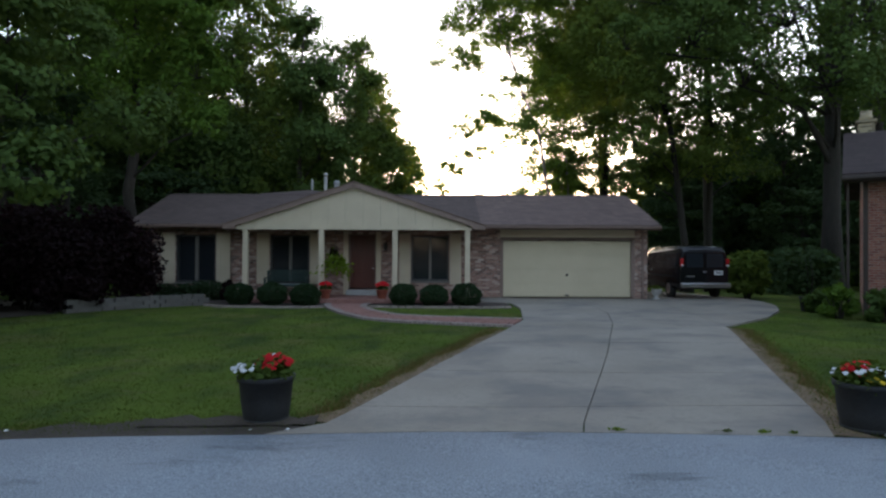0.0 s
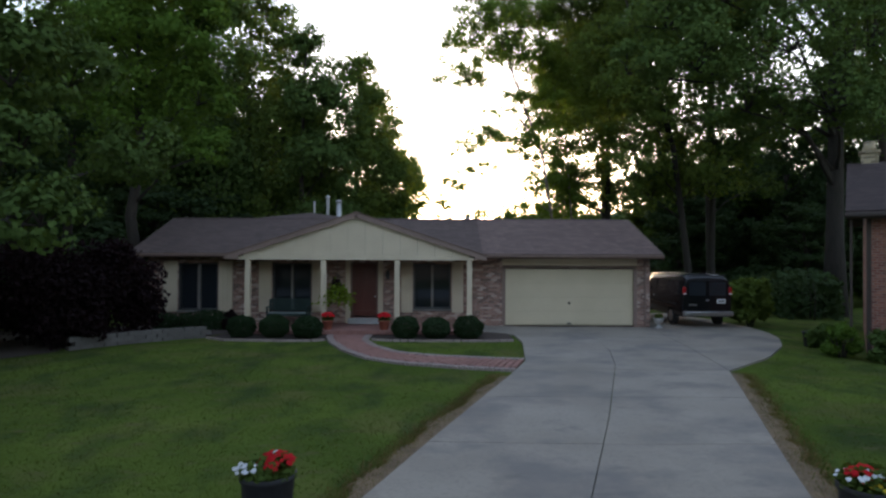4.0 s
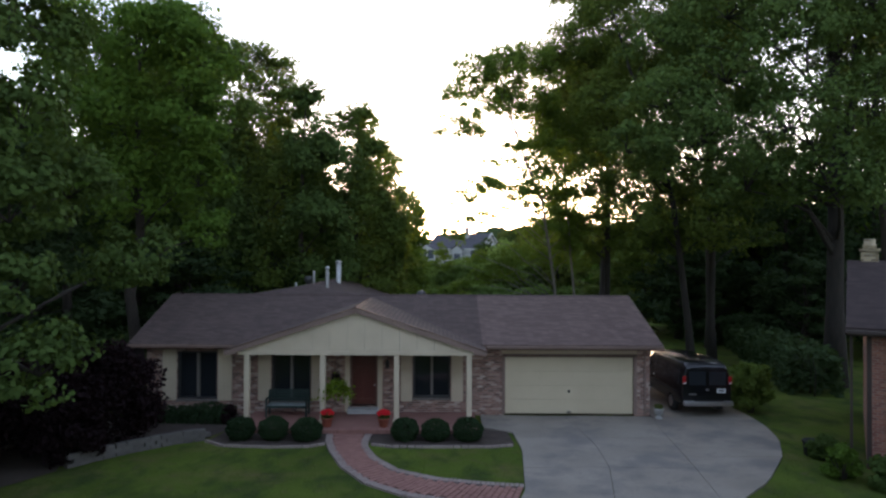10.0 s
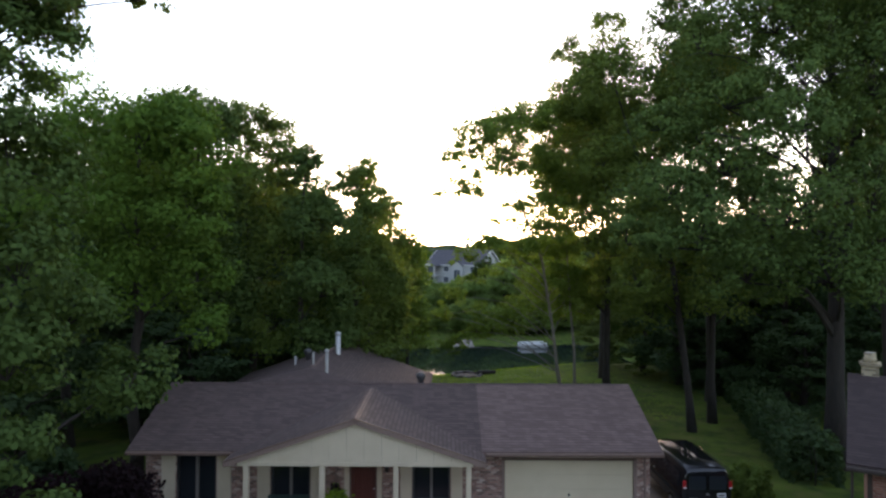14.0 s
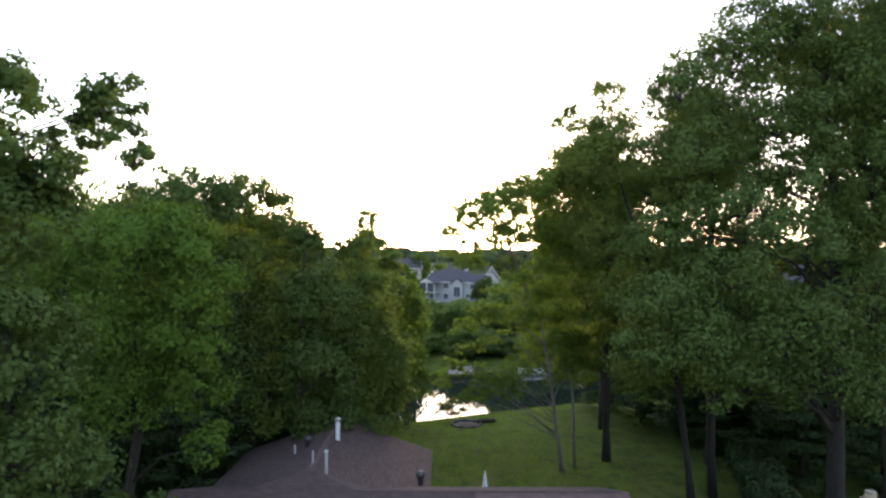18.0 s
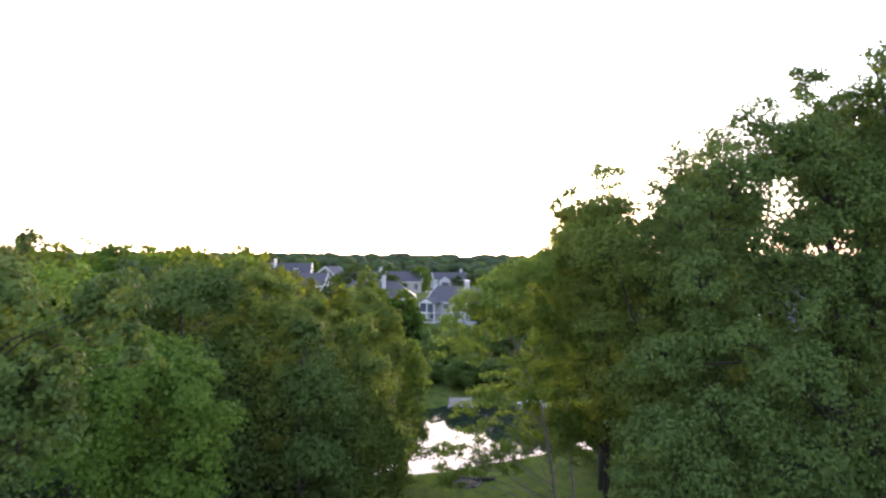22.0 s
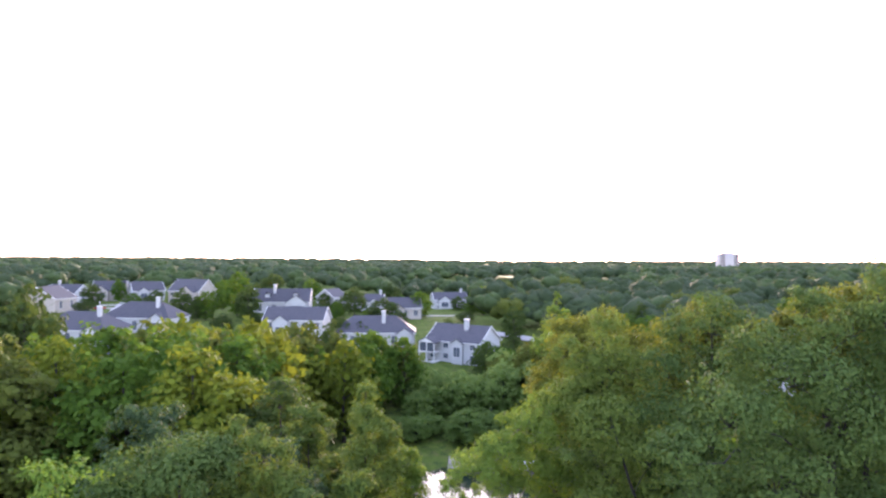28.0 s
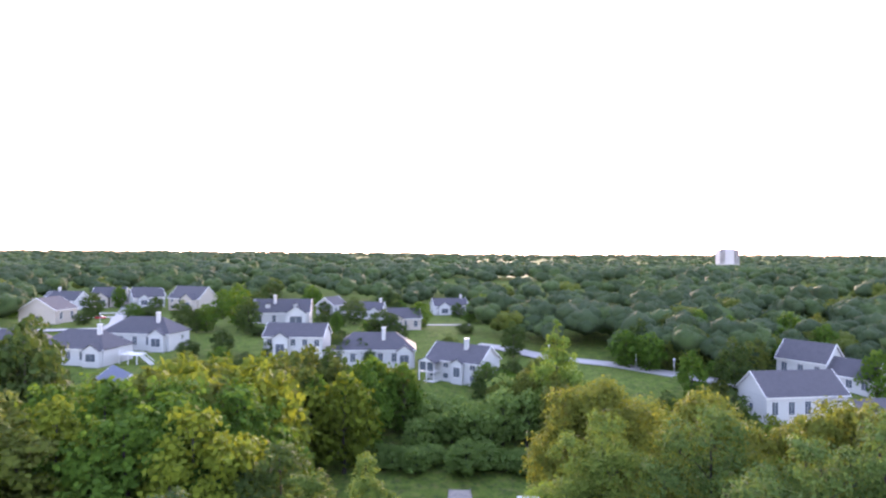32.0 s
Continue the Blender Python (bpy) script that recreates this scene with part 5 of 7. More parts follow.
lobed_tree("leaning_tree", 8.7, 45.6, [(-5.1, -5.6, 18.0, 1.5, 0.9), (-3.0, -3.6, 18.8, 1.7, 1.2), (-2.6, -3.1, 16.0, 1.6, 1.1), (-5.0, -5.6, 15.9, 1.1, 0.6), (-2.0, -1.6, 10.9, 1.7, 1.5), (0.4, -0.4, 14.2, 1.9, 1.3), (-1.6, -1.8, 13.2, 1.5, 0.8), (-1.2, -1.4, 19.4, 1.7, 1.2), (-6.6, -7.6, 17.3, 1.2, 0.6), (-4.6, -2.6, 10.4, 2.0, 0.7), (-2.4, 2.4, 5.7, 2.0, 1.1), (-1.1, 1.4, 7.6, 1.7, 1.3), (-0.4, 0.4, 9.8, 1.4, 1.4), (-4.2, 2.4, 4.7, 1.5, 0.9), (0.8, 1.4, 5.9, 1.4, 1.3), (-6.1, 2.4, 4.2, 1.2, 0.7), (-7.5, 2.4, 3.3, 1.0, 0.6), (-8.4, 2.4, 2.7, 0.7, 0.8), (-8.9, 2.4, 5.2, 0.8, 0.5), (-5.9, 2.4, 5.7, 1.1, 0.5), (1.2, 1.4, 8.0, 1.4, 1.3), (-7.6, -5.6, 14.2, 1.4, 0.7), (-6.7, -5.1, 13.8, 0.9, 0.4), (-7.1, -5.6, 16.7, 1.6, 1.0), (-8.1, -6.1, 15.6, 0.8, 0.6), (-5.0, -4.6, 17.3, 1.8, 1.1), (-4.5, -4.1, 15.7, 1.6, 0.8), (-5.9, -4.6, 15.2, 1.1, 0.5), (-3.6, -3.6, 12.8, 1.3, 0.6), (-4.9, -3.6, 12.1, 1.0, 0.3), (-5.7, -3.1, 10.7, 1.1, 0.5), (-7.3, -3.6, 9.7, 0.8, 0.5), (-6.7, -3.1, 8.2, 1.0, 0.3), (-8.1, -3.6, 7.1, 0.8, 0.6), (-8.6, -3.6, 6.0, 0.5, 0.5), (-5.7, -2.6, 8.7, 0.9, 0.2), (-4.0, -2.1, 9.2, 0.9, 0.2), (-2.6, -1.6, 9.3, 0.8, 0.3), (-1.0, -1.6, 14.1, 1.6, 1.4), (-0.7, -1.1, 11.2, 1.1, 1.4), (-0.4, -1.1, 8.2, 1.0, 1.2), (-0.0, -0.6, 6.5, 0.9, 0.8), (-1.9, -2.1, 15.9, 1.4, 1.2), (-2.3, -2.6, 18.0, 1.5, 1.2)],
           0.125, LEAF_OPEN, "leaning tree with pale trunk and open arching boughs", "trees by the back lawn", 213, 0.17, 2.3, grow=1.30, bark=PALEBARK, spine=((0, 0, -0.6), (-0.3, -0.2, 1.5), (-0.6, -0.6, 3), (-1, -1.3, 5.6), (-1.9, -2.1, 10.5), (-3.3, -3.1, 13.7), (-4.5, -4.1, 16.5)), stem=((0.9, 0.4, -0.6), (0.8, 0.2, 4), (0.4, 0, 8), (0, -0.6, 13)))
lobed_tree("tall_tree", 25.2, 36.0, [(-2.3, -1.2, 27.3, 1.7, 1.7), (-4.1, -0.5, 27.1, 1.6, 1.4), (-0.9, -1.0, 26.2, 1.9, 2.2), (-3.4, -0.5, 24.8, 2.5, 1.9), (-2.5, -0.5, 23.0, 2.9, 2.5), (-5.5, 2.0, 25.3, 1.6, 1.2), (-4.7, 1.0, 26.0, 1.3, 1.2)],
           0.180, LEAF_GOLD, "tall tree with upper leaves coloured yellowish as if sunlit", "trees beyond the drive", 214, 0.30, 3.4, grow=1.10, twins=True)
lobed_tree("tall_tree", 19.8, 47.0, [(-0.4, -0.5, 25.0, 2.0, 2.0), (-2.5, -0.5, 24.0, 1.7, 2.0), (1.2, -0.5, 22.6, 2.5, 2.5), (-1.7, -0.5, 21.3, 2.9, 2.5), (-0.9, -0.5, 20.7, 3.3, 3.3)],
           0.200, LEAF_GOLD, "tall tree with a rounded top in a sunlit leaf colour", "trees beyond the drive", 215, 0.30, 3.4, grow=1.10, twins=True)
lobed_tree("tall_tree", 14.6, 58.0, [(-0.2, -0.5, 22.7, 2.5, 2.6), (3.2, -0.5, 21.0, 3.0, 2.8), (-3.5, -0.5, 21.5, 1.8, 3.1), (-4.7, 0.0, 17.2, 2.3, 3.4), (-0.4, -0.5, 17.9, 4.1, 3.6), (-0.3, 0.0, 16.5, 4.1, 3.6)],
           0.220, LEAF_GOLD, "tall tree with a broad olive top in a sunlit leaf colour", "trees by the back lawn", 216, 0.30, 3.4, grow=1.12, twins=True)
lobed_tree("shade_tree", -19.7, 33.5, [(-0.2, -0.5, 18.0, 1.8, 1.6), (0.1, 0.0, 14.3, 2.7, 2.7), (-2.0, 0.0, 10.4, 3.3, 3.6)],
           0.170, LEAF_MAPLE, "dark shade tree with fresh green top behind the maple", "trees beside the house", 217, 0.30, 2.0, grow=1.06)

SLIM = make_tree(14, 20, 3.4, 1.5, 220, 85, 0.20, LEAF_LIGHT, trunk=0.24, shape="tall", clump_r=0.9, name="slim_tree")
DARK = make_tree(16, 19, 5.0, 1.5, 230, 72, 0.25, LEAF_DARK, trunk=0.34, clump_r=1.2, name="shade_tree")
LT = "tall leafy shade tree in dense dark green foliage"
for x, y, h, w, a in ((-23, 34, 0.72, 1.0, 250), (-25, 24, 1.0, 1.1, 300), (-19.5, 26.5, 0.6, 0.9, 10), (-21, 46, 1.06, 1.0, 90), (-13.5, 48.5, 0.9, 0.9, 200), (31, 44, 1.25, 1.1, 20)):
    plant(DARK, x, y, h, w, a, LT, group="trees behind the house")
for x, y, h, w, a in ((-14.5, 36.5, 0.36, 0.7, 30), (-18.5, 38.5, 0.45, 0.8, 130), (-10.6, 45.5, 0.34, 0.7, 230), (-23.5, 41.5, 0.5, 0.8, 330), (-15.5, 53.0, 0.5, 0.9, 75), (-19.0, 57.0, 0.6, 0.9, 165), (-9.0, 51.0, 0.36, 0.7, 265)):
    plant(DARK, x, y, h, w, a, "low dark green undergrowth under the taller trees", group="undergrowth behind the house")
for x, y, h, w, a in ((-12.5, 60, 0.9, 1.1, 280), (-7.5, 66, 0.7, 1.15, 60)):
    plant(SLIM, x, y, h, w, a, "slender upright tree with open yellow-green foliage", group="trees behind the house")
for x, y, h, w, a in ((16.5, 66.0, 0.42, 0.9, 140), (19.0, 60.0, 0.45, 1.0, 260)):
    plant(SLIM, x, y, h, w, a, "light green tree with loose foliage by the back lawn", group="trees by the back lawn")
for x, y, h, w, a in ((24.0, 42.0, 0.36, 0.7, 20), (29.5, 40.0, 0.42, 0.8, 130), (21.5, 51.0, 0.4, 0.75, 250), (26.5, 49.0, 0.85, 0.9, 70), (20.5, 55.0, 0.75, 0.9, 10), (34.0, 50.0, 1.0, 1.0, 40), (24.0, 58.0, 0.62, 0.9, 170), (31.0, 54.0, 0.7, 0.9, 300)):
    plant(DARK, x, y, h, w, a, "low dark green tree under the taller ones", group="trees beyond the drive")


# ---- the van ----
def van():
    v = thing("van", (9.82, 23.5, -0.03), 0, "black full-size passenger van parked beside the garage", "van")
    L, W = 5.7, 1.0
    # cross-sections along the length, from rear to front: half width, sill, belt, roof
    stations = [(0.02, 0.93, 0.42, 1.12, 1.90), (0.25, 0.985, 0.38, 1.14, 2.05), (1.0, 1.0, 0.36, 1.15, 2.08), (3.4, 1.0, 0.36, 1.15, 2.06), (3.9, 1.0, 0.36, 1.15, 2.0), (4.75, 0.99, 0.36, 1.13, 1.42), (5.0, 0.98, 0.36, 1.10, 1.18), (5.55, 0.93, 0.38, 0.95, 1.05), (5.7, 0.85, 0.45, 0.8, 0.92)]
    bm = bmesh.new()
    rings = []
    for y, w, s, b, r in stations:
        inset = 0.14 * min(1, max(0.1, (r - b) / 0.9))
        half = [(w * 0.9, s), (w, s + 0.14), (w, b), (w - inset * 0.55, (b + r) / 2 + 0.1), (w - inset - 0.02, r - 0.12), (w - inset - 0.14, r - 0.02)]
        ring = [(x, y, z) for x, z in half] + [(0, y, r + 0.01)] + [(-x, y, z) for x, z in half[::-1]]
        rings.append([bm.verts.new(p) for p in ring])
    for a, c in zip(rings, rings[1:]):
        for k in range(len(a)):
            f = bm.faces.new((a[k], a[(k + 1) % len(a)], c[(k + 1) % len(c)], c[k]))
            f.smooth = True
    bm.faces.new(rings[0][::-1])
    bm.faces.new(rings[-1])
    bmesh.ops.bevel(bm, geom=[e for e in bm.edges if e.calc_face_angle(0) > 1.0], offset=0.04, segments=2, affect="EDGES")
    body = part("body", bm, CARPAINT, v)
    # rear doors with dark glass
    for s in (-1, 1):
        d = part("rear_door", box(*sorted((s * 0.015, s * 0.80)), -0.005, 0.018, 0.55, 1.84, 0.012), CARPAINT, v)
        part("rear_window", box(*sorted((s * 0.07, s * 0.72)), -0.014, -0.006, 1.22, 1.74, 0.003), GLASS, d)
        lamp = part("tail_lamp", box(*sorted((s * 0.83, s * 0.955)), -0.02, 0.06, 1.26, 1.56, 0.015), TAILRED, v, "red tail lamp")
        part("reverse_lens", box(*sorted((s * 0.84, s * 0.945)), -0.026, -0.021, 1.275, 1.32, 0.002), PLATE, lamp)
        for k, (y0, y1) in enumerate(((0.4, 1.55), (1.65, 2.75), (2.85, 3.75))):
            bm = sheet([(s * 0.995, y0, 1.22), (s * 0.995, y1, 1.22), (s * 0.93, y1, 1.78), (s * 0.93, y0, 1.78)], 0.02)
            part("side_window", bm, GLASS, v)
        part("side_trim", box(*sorted((s * 0.998, s * 1.015)), 0.5, 4.6, 0.82, 0.90, 0.005), BLACKPLASTIC, v)
        mir = part("mirror", box(*sorted((s * 1.03, s * 1.24)), 4.15, 4.28, 1.15, 1.45, 0.03), BLACKPLASTIC, v)
        part("door_handle", box(*sorted((s * 1.0, s * 1.03)), 3.0, 3.15, 1.05, 1.09, 0.008), CHROME, v)
        for y in (1.15, 4.55):
            wheel = part("wheel", tube([(s * 0.78, y, 0.36), (s * 0.80, y, 0.36), (s * 0.985, y, 0.36), (s * 1.0, y, 0.36)], [0.33, 0.36, 0.36, 0.33], 24), TYRE, v, "black rubber tyre")
            part("rim", tube([(s * 1.001, y, 0.36), (s * 1.012, y, 0.36)], [0.22, 0.19], 18), CHROME, wheel)
    part("rear_bumper", box(-0.96, 0.96, -0.16, 0.03, 0.44, 0.62, 0.035), CHROME, v, "silver step bumper")
    part("bumper_pad", box(-0.55, 0.55, -0.165, -0.05, 0.625, 0.64, 0.004), BLACKPLASTIC, v)
    pl = part("number_plate", box(0.37, 0.70, -0.022, -0.006, 0.93, 1.09, 0.004), PLATE, v, "white plate with dark bars")
    part("plate_bar", box(0.42, 0.65, -0.0265, -0.0225, 0.985, 1.045), BLACKPLASTIC, pl)
    part("badge", box(-0.72, -0.42, -0.016, -0.006, 0.84, 0.89), CHROME, v)
    part("rear_handle", box(-0.07, 0.05, -0.03, -0.006, 1.02, 1.07, 0.008), CHROME, v)
    for s in (-1, 1):
        part("roof_gutter", tube([(s * 0.86, 0.3, 2.0), (s * 0.87, 2.0, 2.02), (s * 0.86, 3.8, 1.96)], [0.012] * 3, 6), CARPAINT, v)
    v.scale = (0.95, 1, 0.96)
    return v


van()


# ---- plants in pots ----
def tuft(rng, n, centre, rx, rz, size, mat, name, parent, spread=0.7, bottom=-0.3):
    d = rng.normal(0, 1, (n, 3))
    d /= np.linalg.norm(d, axis=1)[:, None]
    d *= (rng.uniform(0.2, 1, n) ** 0.5)[:, None]
    d[:, 2] = np.maximum(d[:, 2], bottom)
    return quads(name, leaves(rng, np.array(centre) + d * np.array([rx, rx, rz]), size, spread), mat, parent)


def blossoms(rng, n, centre, rx, rz, size, mat, name, parent):
    """Rosettes of five petals on the upper side of a tuft."""
    out = []
    for _ in range(n):
        a, r = rng.uniform(0, 2 * np.pi), math.sqrt(rng.uniform(0, 1))
        c = np.array(centre) + np.array([rx * r * math.cos(a), rx * r * math.sin(a), rz * math.sqrt(max(0, 1 - r * r * 0.8)) + rng.uniform(-0.02, 0.03)])
        tilt = np.array([0.5 * math.cos(a) * r, 0.5 * math.sin(a) * r - 0.35, 0.8])
        tilt /= np.linalg.norm(tilt)
        u = np.cross(tilt, [0.3, 0.1, 0.9])
        u /= np.linalg.norm(u)
        w = np.cross(tilt, u)
        for k in range(5):
            b = k * 2 * np.pi / 5 + rng.uniform(0, 0.4)
            d, e = math.cos(b) * u + math.sin(b) * w, -math.sin(b) * u + math.cos(b) * w
            s = size * rng.uniform(0.8, 1.2)
            out += [c, c + d * s * 0.6 + e * s * 0.42 + tilt * s * 0.15, c + d * s + tilt * s * 0.05, c + d * s * 0.6 - e * s * 0.42 + tilt * s * 0.15]
    return tagged(quads(name, np.array(out), mat, parent), kind="stuff")


def barrel_planter(x, y, seed, layout, label):
    rng = np.random.default_rng(seed)
    b = thing("barrel_planter", (x, y, land(x, y)), seed * 37, label, "planter", "planters beside the drive")
    prof = [(0.225, 0.0), (0.235, 0.02), (0.262, 0.2), (0.285, 0.44), (0.305, 0.445), (0.31, 0.5), (0.30, 0.505), (0.275, 0.5), (0.27, 0.43), (0.02, 0.43)]
    part("tub", lathe(prof, 28), BLACKPLASTIC, b, "black ribbed tub")
    part("base_ring", lathe([(0.226, 0.005), (0.242, 0.01), (0.246, 0.05), (0.234, 0.06)], 28), BLACKPLASTIC, b)
    part("potting_soil", lathe([(0.265, 0.432), (0.25, 0.455), (0.05, 0.47)], 20), SOIL, b)
    tuft(rng, 900, (0, 0, 0.52), 0.30, 0.2, 0.065, LEAF_LIGHT, "foliage", b)
    for dx, dy, rx, rz, n, mat, name in layout:
        blossoms(rng, n, (dx, dy, 0.53), rx, rz, 0.042, mat, name, b)
    return b


planter_a = barrel_planter(-1.88, 6.86, 1, [], "black tub planter with red and white flowers by the road")
planter_a.matrix_basis = pose(-1.88, 6.86, land(-1.88, 6.86))
rng = np.random.default_rng(5)
blossoms(rng, 80, (0.09, -0.02, 0.54), 0.20, 0.17, 0.03, PETAL_RED, "red_blossom", planter_a)
blossoms(rng, 34, (-0.16, -0.12, 0.53), 0.17, 0.09, 0.028, PETAL_WHITE, "white_blossom", planter_a)
blossoms(rng, 7, (0.06, 0.02, 0.66), 0.06, 0.05, 0.03, PETAL_WHITE, "white_blossom", planter_a)
planter_b = barrel_planter(4.38, 6.5, 2, [], "black tub planter with red, white and yellow flowers by the road")
planter_b.matrix_basis = pose(4.38, 6.5, land(4.38, 6.5))
blossoms(rng, 50, (-0.07, -0.02, 0.54), 0.18, 0.14, 0.034, PETAL_RED, "red_blossom", planter_b)
blossoms(rng, 42, (0.0, -0.08, 0.52), 0.34, 0.13, 0.03, PETAL_WHITE, "white_blossom", planter_b)
blossoms(rng, 8, (-0.05, -0.2, 0.49), 0.14, 0.06, 0.028, PETAL_YELLOW, "yellow_blossom", planter_b)


def red_pot(x, y):
    p = thing("flower_pot", (x, y, 0.062), 0, "terracotta pot full of red flowers on the porch", "flower pot", "pots on the porch")
    part("pot", lathe([(0.13, 0), (0.14, 0.02), (0.185, 0.26), (0.205, 0.265), (0.21, 0.31), (0.19, 0.31), (0.18, 0.27), (0.02, 0.27)], 20), TERRACOTTA, p)
    r = np.random.default_rng(int(100 + x * 7))
    tuft(r, 300, (0, 0, 0.36), 0.21, 0.14, 0.06, LEAF_OAK, "foliage", p)
    blossoms(r, 95, (0, 0, 0.36), 0.235, 0.19, 0.05, PETAL_RED, "red_blossom", p)


red_pot(-3.93, 21.62)
red_pot(-2.0, 21.62)


def shrub(name, x, y, rx, rz, n, leaf, mat, label, category="shrub", group="", seed=1, clumps=0, z=None, ry=None, low=-0.8):
    """A dense rounded shrub: stems, an inner body of shade leaves and an uneven skin."""
    r = np.random.default_rng(seed)
    s = thing(name, (x, y, land(x, y) if z is None else z), 0, label, category, group)
    bm = bmesh.new()
    for k in range(7):
        a = k * 0.9
        tube([(0.05 * math.cos(a), 0.05 * math.sin(a), -0.1), (0.3 * rx * math.cos(a), 0.3 * rx * math.sin(a), rz * 0.7), (0.6 * rx * math.cos(a), 0.6 * rx * math.sin(a), rz * 1.4)], [0.03, 0.02, 0.008], 5, bm)
    part("branchwork", bm, BARK, s)
    if clumps:
        cs = []
        for k in range(clumps):
            a, e = r.uniform(0, 2 * np.pi), r.uniform(low, 1.45)
            q = r.uniform(0.55, 0.95)
            c = np.array([rx * q * math.cos(a) * math.cos(e), (ry or rx) * q * math.sin(a) * math.cos(e), rz + rz * q * math.sin(e)])
            d = r.normal(0, 1, (n // clumps, 3))
            d /= np.linalg.norm(d, axis=1)[:, None]
            cs.append(c + d * (r.uniform(0, 1, len(d)) ** 0.5)[:, None] * 0.32 * rx)
        pts = np.concatenate(cs)
        pts[:, 2] = np.maximum(pts[:, 2], 0.04)
    else:
        d = r.normal(0, 1, (n, 3))
        d /= np.linalg.norm(d, axis=1)[:, None]
        bumps = 1 + 0.05 * np.sin(7 * d[:, 0] + seed) * np.cos(6 * d[:, 1]) + 0.04 * np.sin(9 * d[:, 2] + 2 * seed)
        d = d * (r.uniform(0.8, 1.0, n) * bumps)[:, None]
        pts = d * np.array([rx, ry or rx, rz]) + np.array([0, 0, rz * 0.92])
        pts[:, 2] = np.maximum(pts[:, 2], 0.03)
    quads("foliage", leaves(r, pts, leaf, 0.9), mat, s)
    return s


for k, x in enumerate((-6.55, -5.48, -4.40, -1.21, -0.22, 0.83)):
    shrub("boxwood_shrub", x, 20.62, 0.47 + 0.02 * (k % 3), 0.38 + 0.015 * (k % 2), 5200, 0.045, LEAF_BOX, "clipped round boxwood shrub in front of the porch", group="boxwoods before the porch", seed=20 + k)
shrub("purple_shrub", -10.9, 20.4, 1.85, 1.42, 13000, 0.11, LEAF_PURPLE, "wide dark purple-leaved shrub at the corner of the house", group="purple shrubs at the corner", seed=31, clumps=60)
for k, (x, y, r, h) in enumerate(((-12.2, 18.7, 1.7, 1.5), (-14.7, 17.6, 1.8, 1.4), (-11.0, 18.6, 1.1, 0.9), (-13.2, 16.6, 1.6, 1.2))):
    shrub("purple_shrub", x, y, r, h, 8000, 0.11, LEAF_PURPLE, "dark purple-leaved shrub in the shade of the oak", group="purple shrubs at the corner", seed=35 + k, clumps=50)
shrub("broadleaf_shrub", 11.85, 24.4, 0.85, 0.95, 3600, 0.14, LEAF_LIGHT, "leafy light green shrub beside the parked van", seed=32, clumps=36)
shrub("broadleaf_shrub", 12.6, 26.0, 0.7, 0.6, 2200, 0.13, LEAF_LIGHT, "leafy light green shrub beside the parked van", seed=33, clumps=24)
for k, (x, y, r, h, mt) in enumerate(((10.9, 17.3, 0.5, 0.42, LEAF_MAPLE), (11.7, 16.6, 0.55, 0.4, LEAF_OAK), (12.3, 16.2, 0.6, 0.5, LEAF_OAK), (11.35, 18.9, 0.4, 0.35, LEAF_OAK))):
    shrub("foundation_shrub", x, y, r, h, 2600, 0.09, mt, "leafy green shrub against the brick house", group="shrubs at the brick house", seed=40 + k, clumps=22)
for k, (x, y, r, h) in enumerate(((-14.5, 19.0, 1.5, 1.2), (-16, 15.5, 1.7, 1.3), (-17.5, 18.5, 2.0, 1.6), (-14.2, 22.5, 1.5, 1.5), (-17, 22, 2.0, 1.8))):
    shrub("understory_shrub", x, y, r, h, 4200, 0.16, LEAF_DARK, "dark wild shrub under the trees", group="shrubs under the trees", seed=50 + k, clumps=40)


def hedge(name, a, b, width, height, n, leaf, mat, label, seed):
    """A clipped hedge along a line."""
    r = np.random.default_rng(seed)
    h = thing(name, (a[0], a[1], land(*a)), 0, label, "hedge")
    d = np.array([b[0] - a[0], b[1] - a[1]])
    L = np.linalg.norm(d)
    d = d / L
    u, w, z = r.uniform(0, L, n), r.uniform(-1, 1, n), r.uniform(0.03, 1, n)
    skin = r.uniform(0, 1, n) < 0.6
    w = np.where(skin & (z < 0.92), np.sign(w) * r.uniform(0.8, 1.05, n), w)
    lumps = 1 + 0.12 * np.sin(u * 1.7 + seed) + 0.06 * np.sin(u * 4.1)
    pts = np.stack([d[0] * u - d[1] * w * width / 2 * lumps, d[1] * u + d[0] * w * width / 2 * lumps, z * height * lumps * (1 - 0.15 * w * w)], 1)
    ground_z = np.array([land(a[0] + p[0], a[1] + p[1]) for p in pts[:: max(1, n // 200)]])
    pts[:, 2] += np.interp(u, np.linspace(0, L, 30), [land(a[0] + d[0] * t, a[1] + d[1] * t) for t in np.linspace(0, L, 30)]) - land(*a)
    bm = bmesh.new()
    for k in range(int(L / 0.8) + 1):
        t = min(L, k * 0.8)
        q = np.array([d[0] * t, d[1] * t])
        gz = land(a[0] + q[0], a[1] + q[1]) - land(*a)
        tube([(q[0], q[1], gz - 0.1), (q[0] + 0.05, q[1], gz + height * 0.5), (q[0] - 0.05, q[1] + 0.05, gz + height * 0.85)], [0.03, 0.02, 0.01], 5, bm)
    part("branchwork", bm, BARK, h)
    quads("foliage", leaves(r, pts, leaf, 0.9), mat, h)
    return h


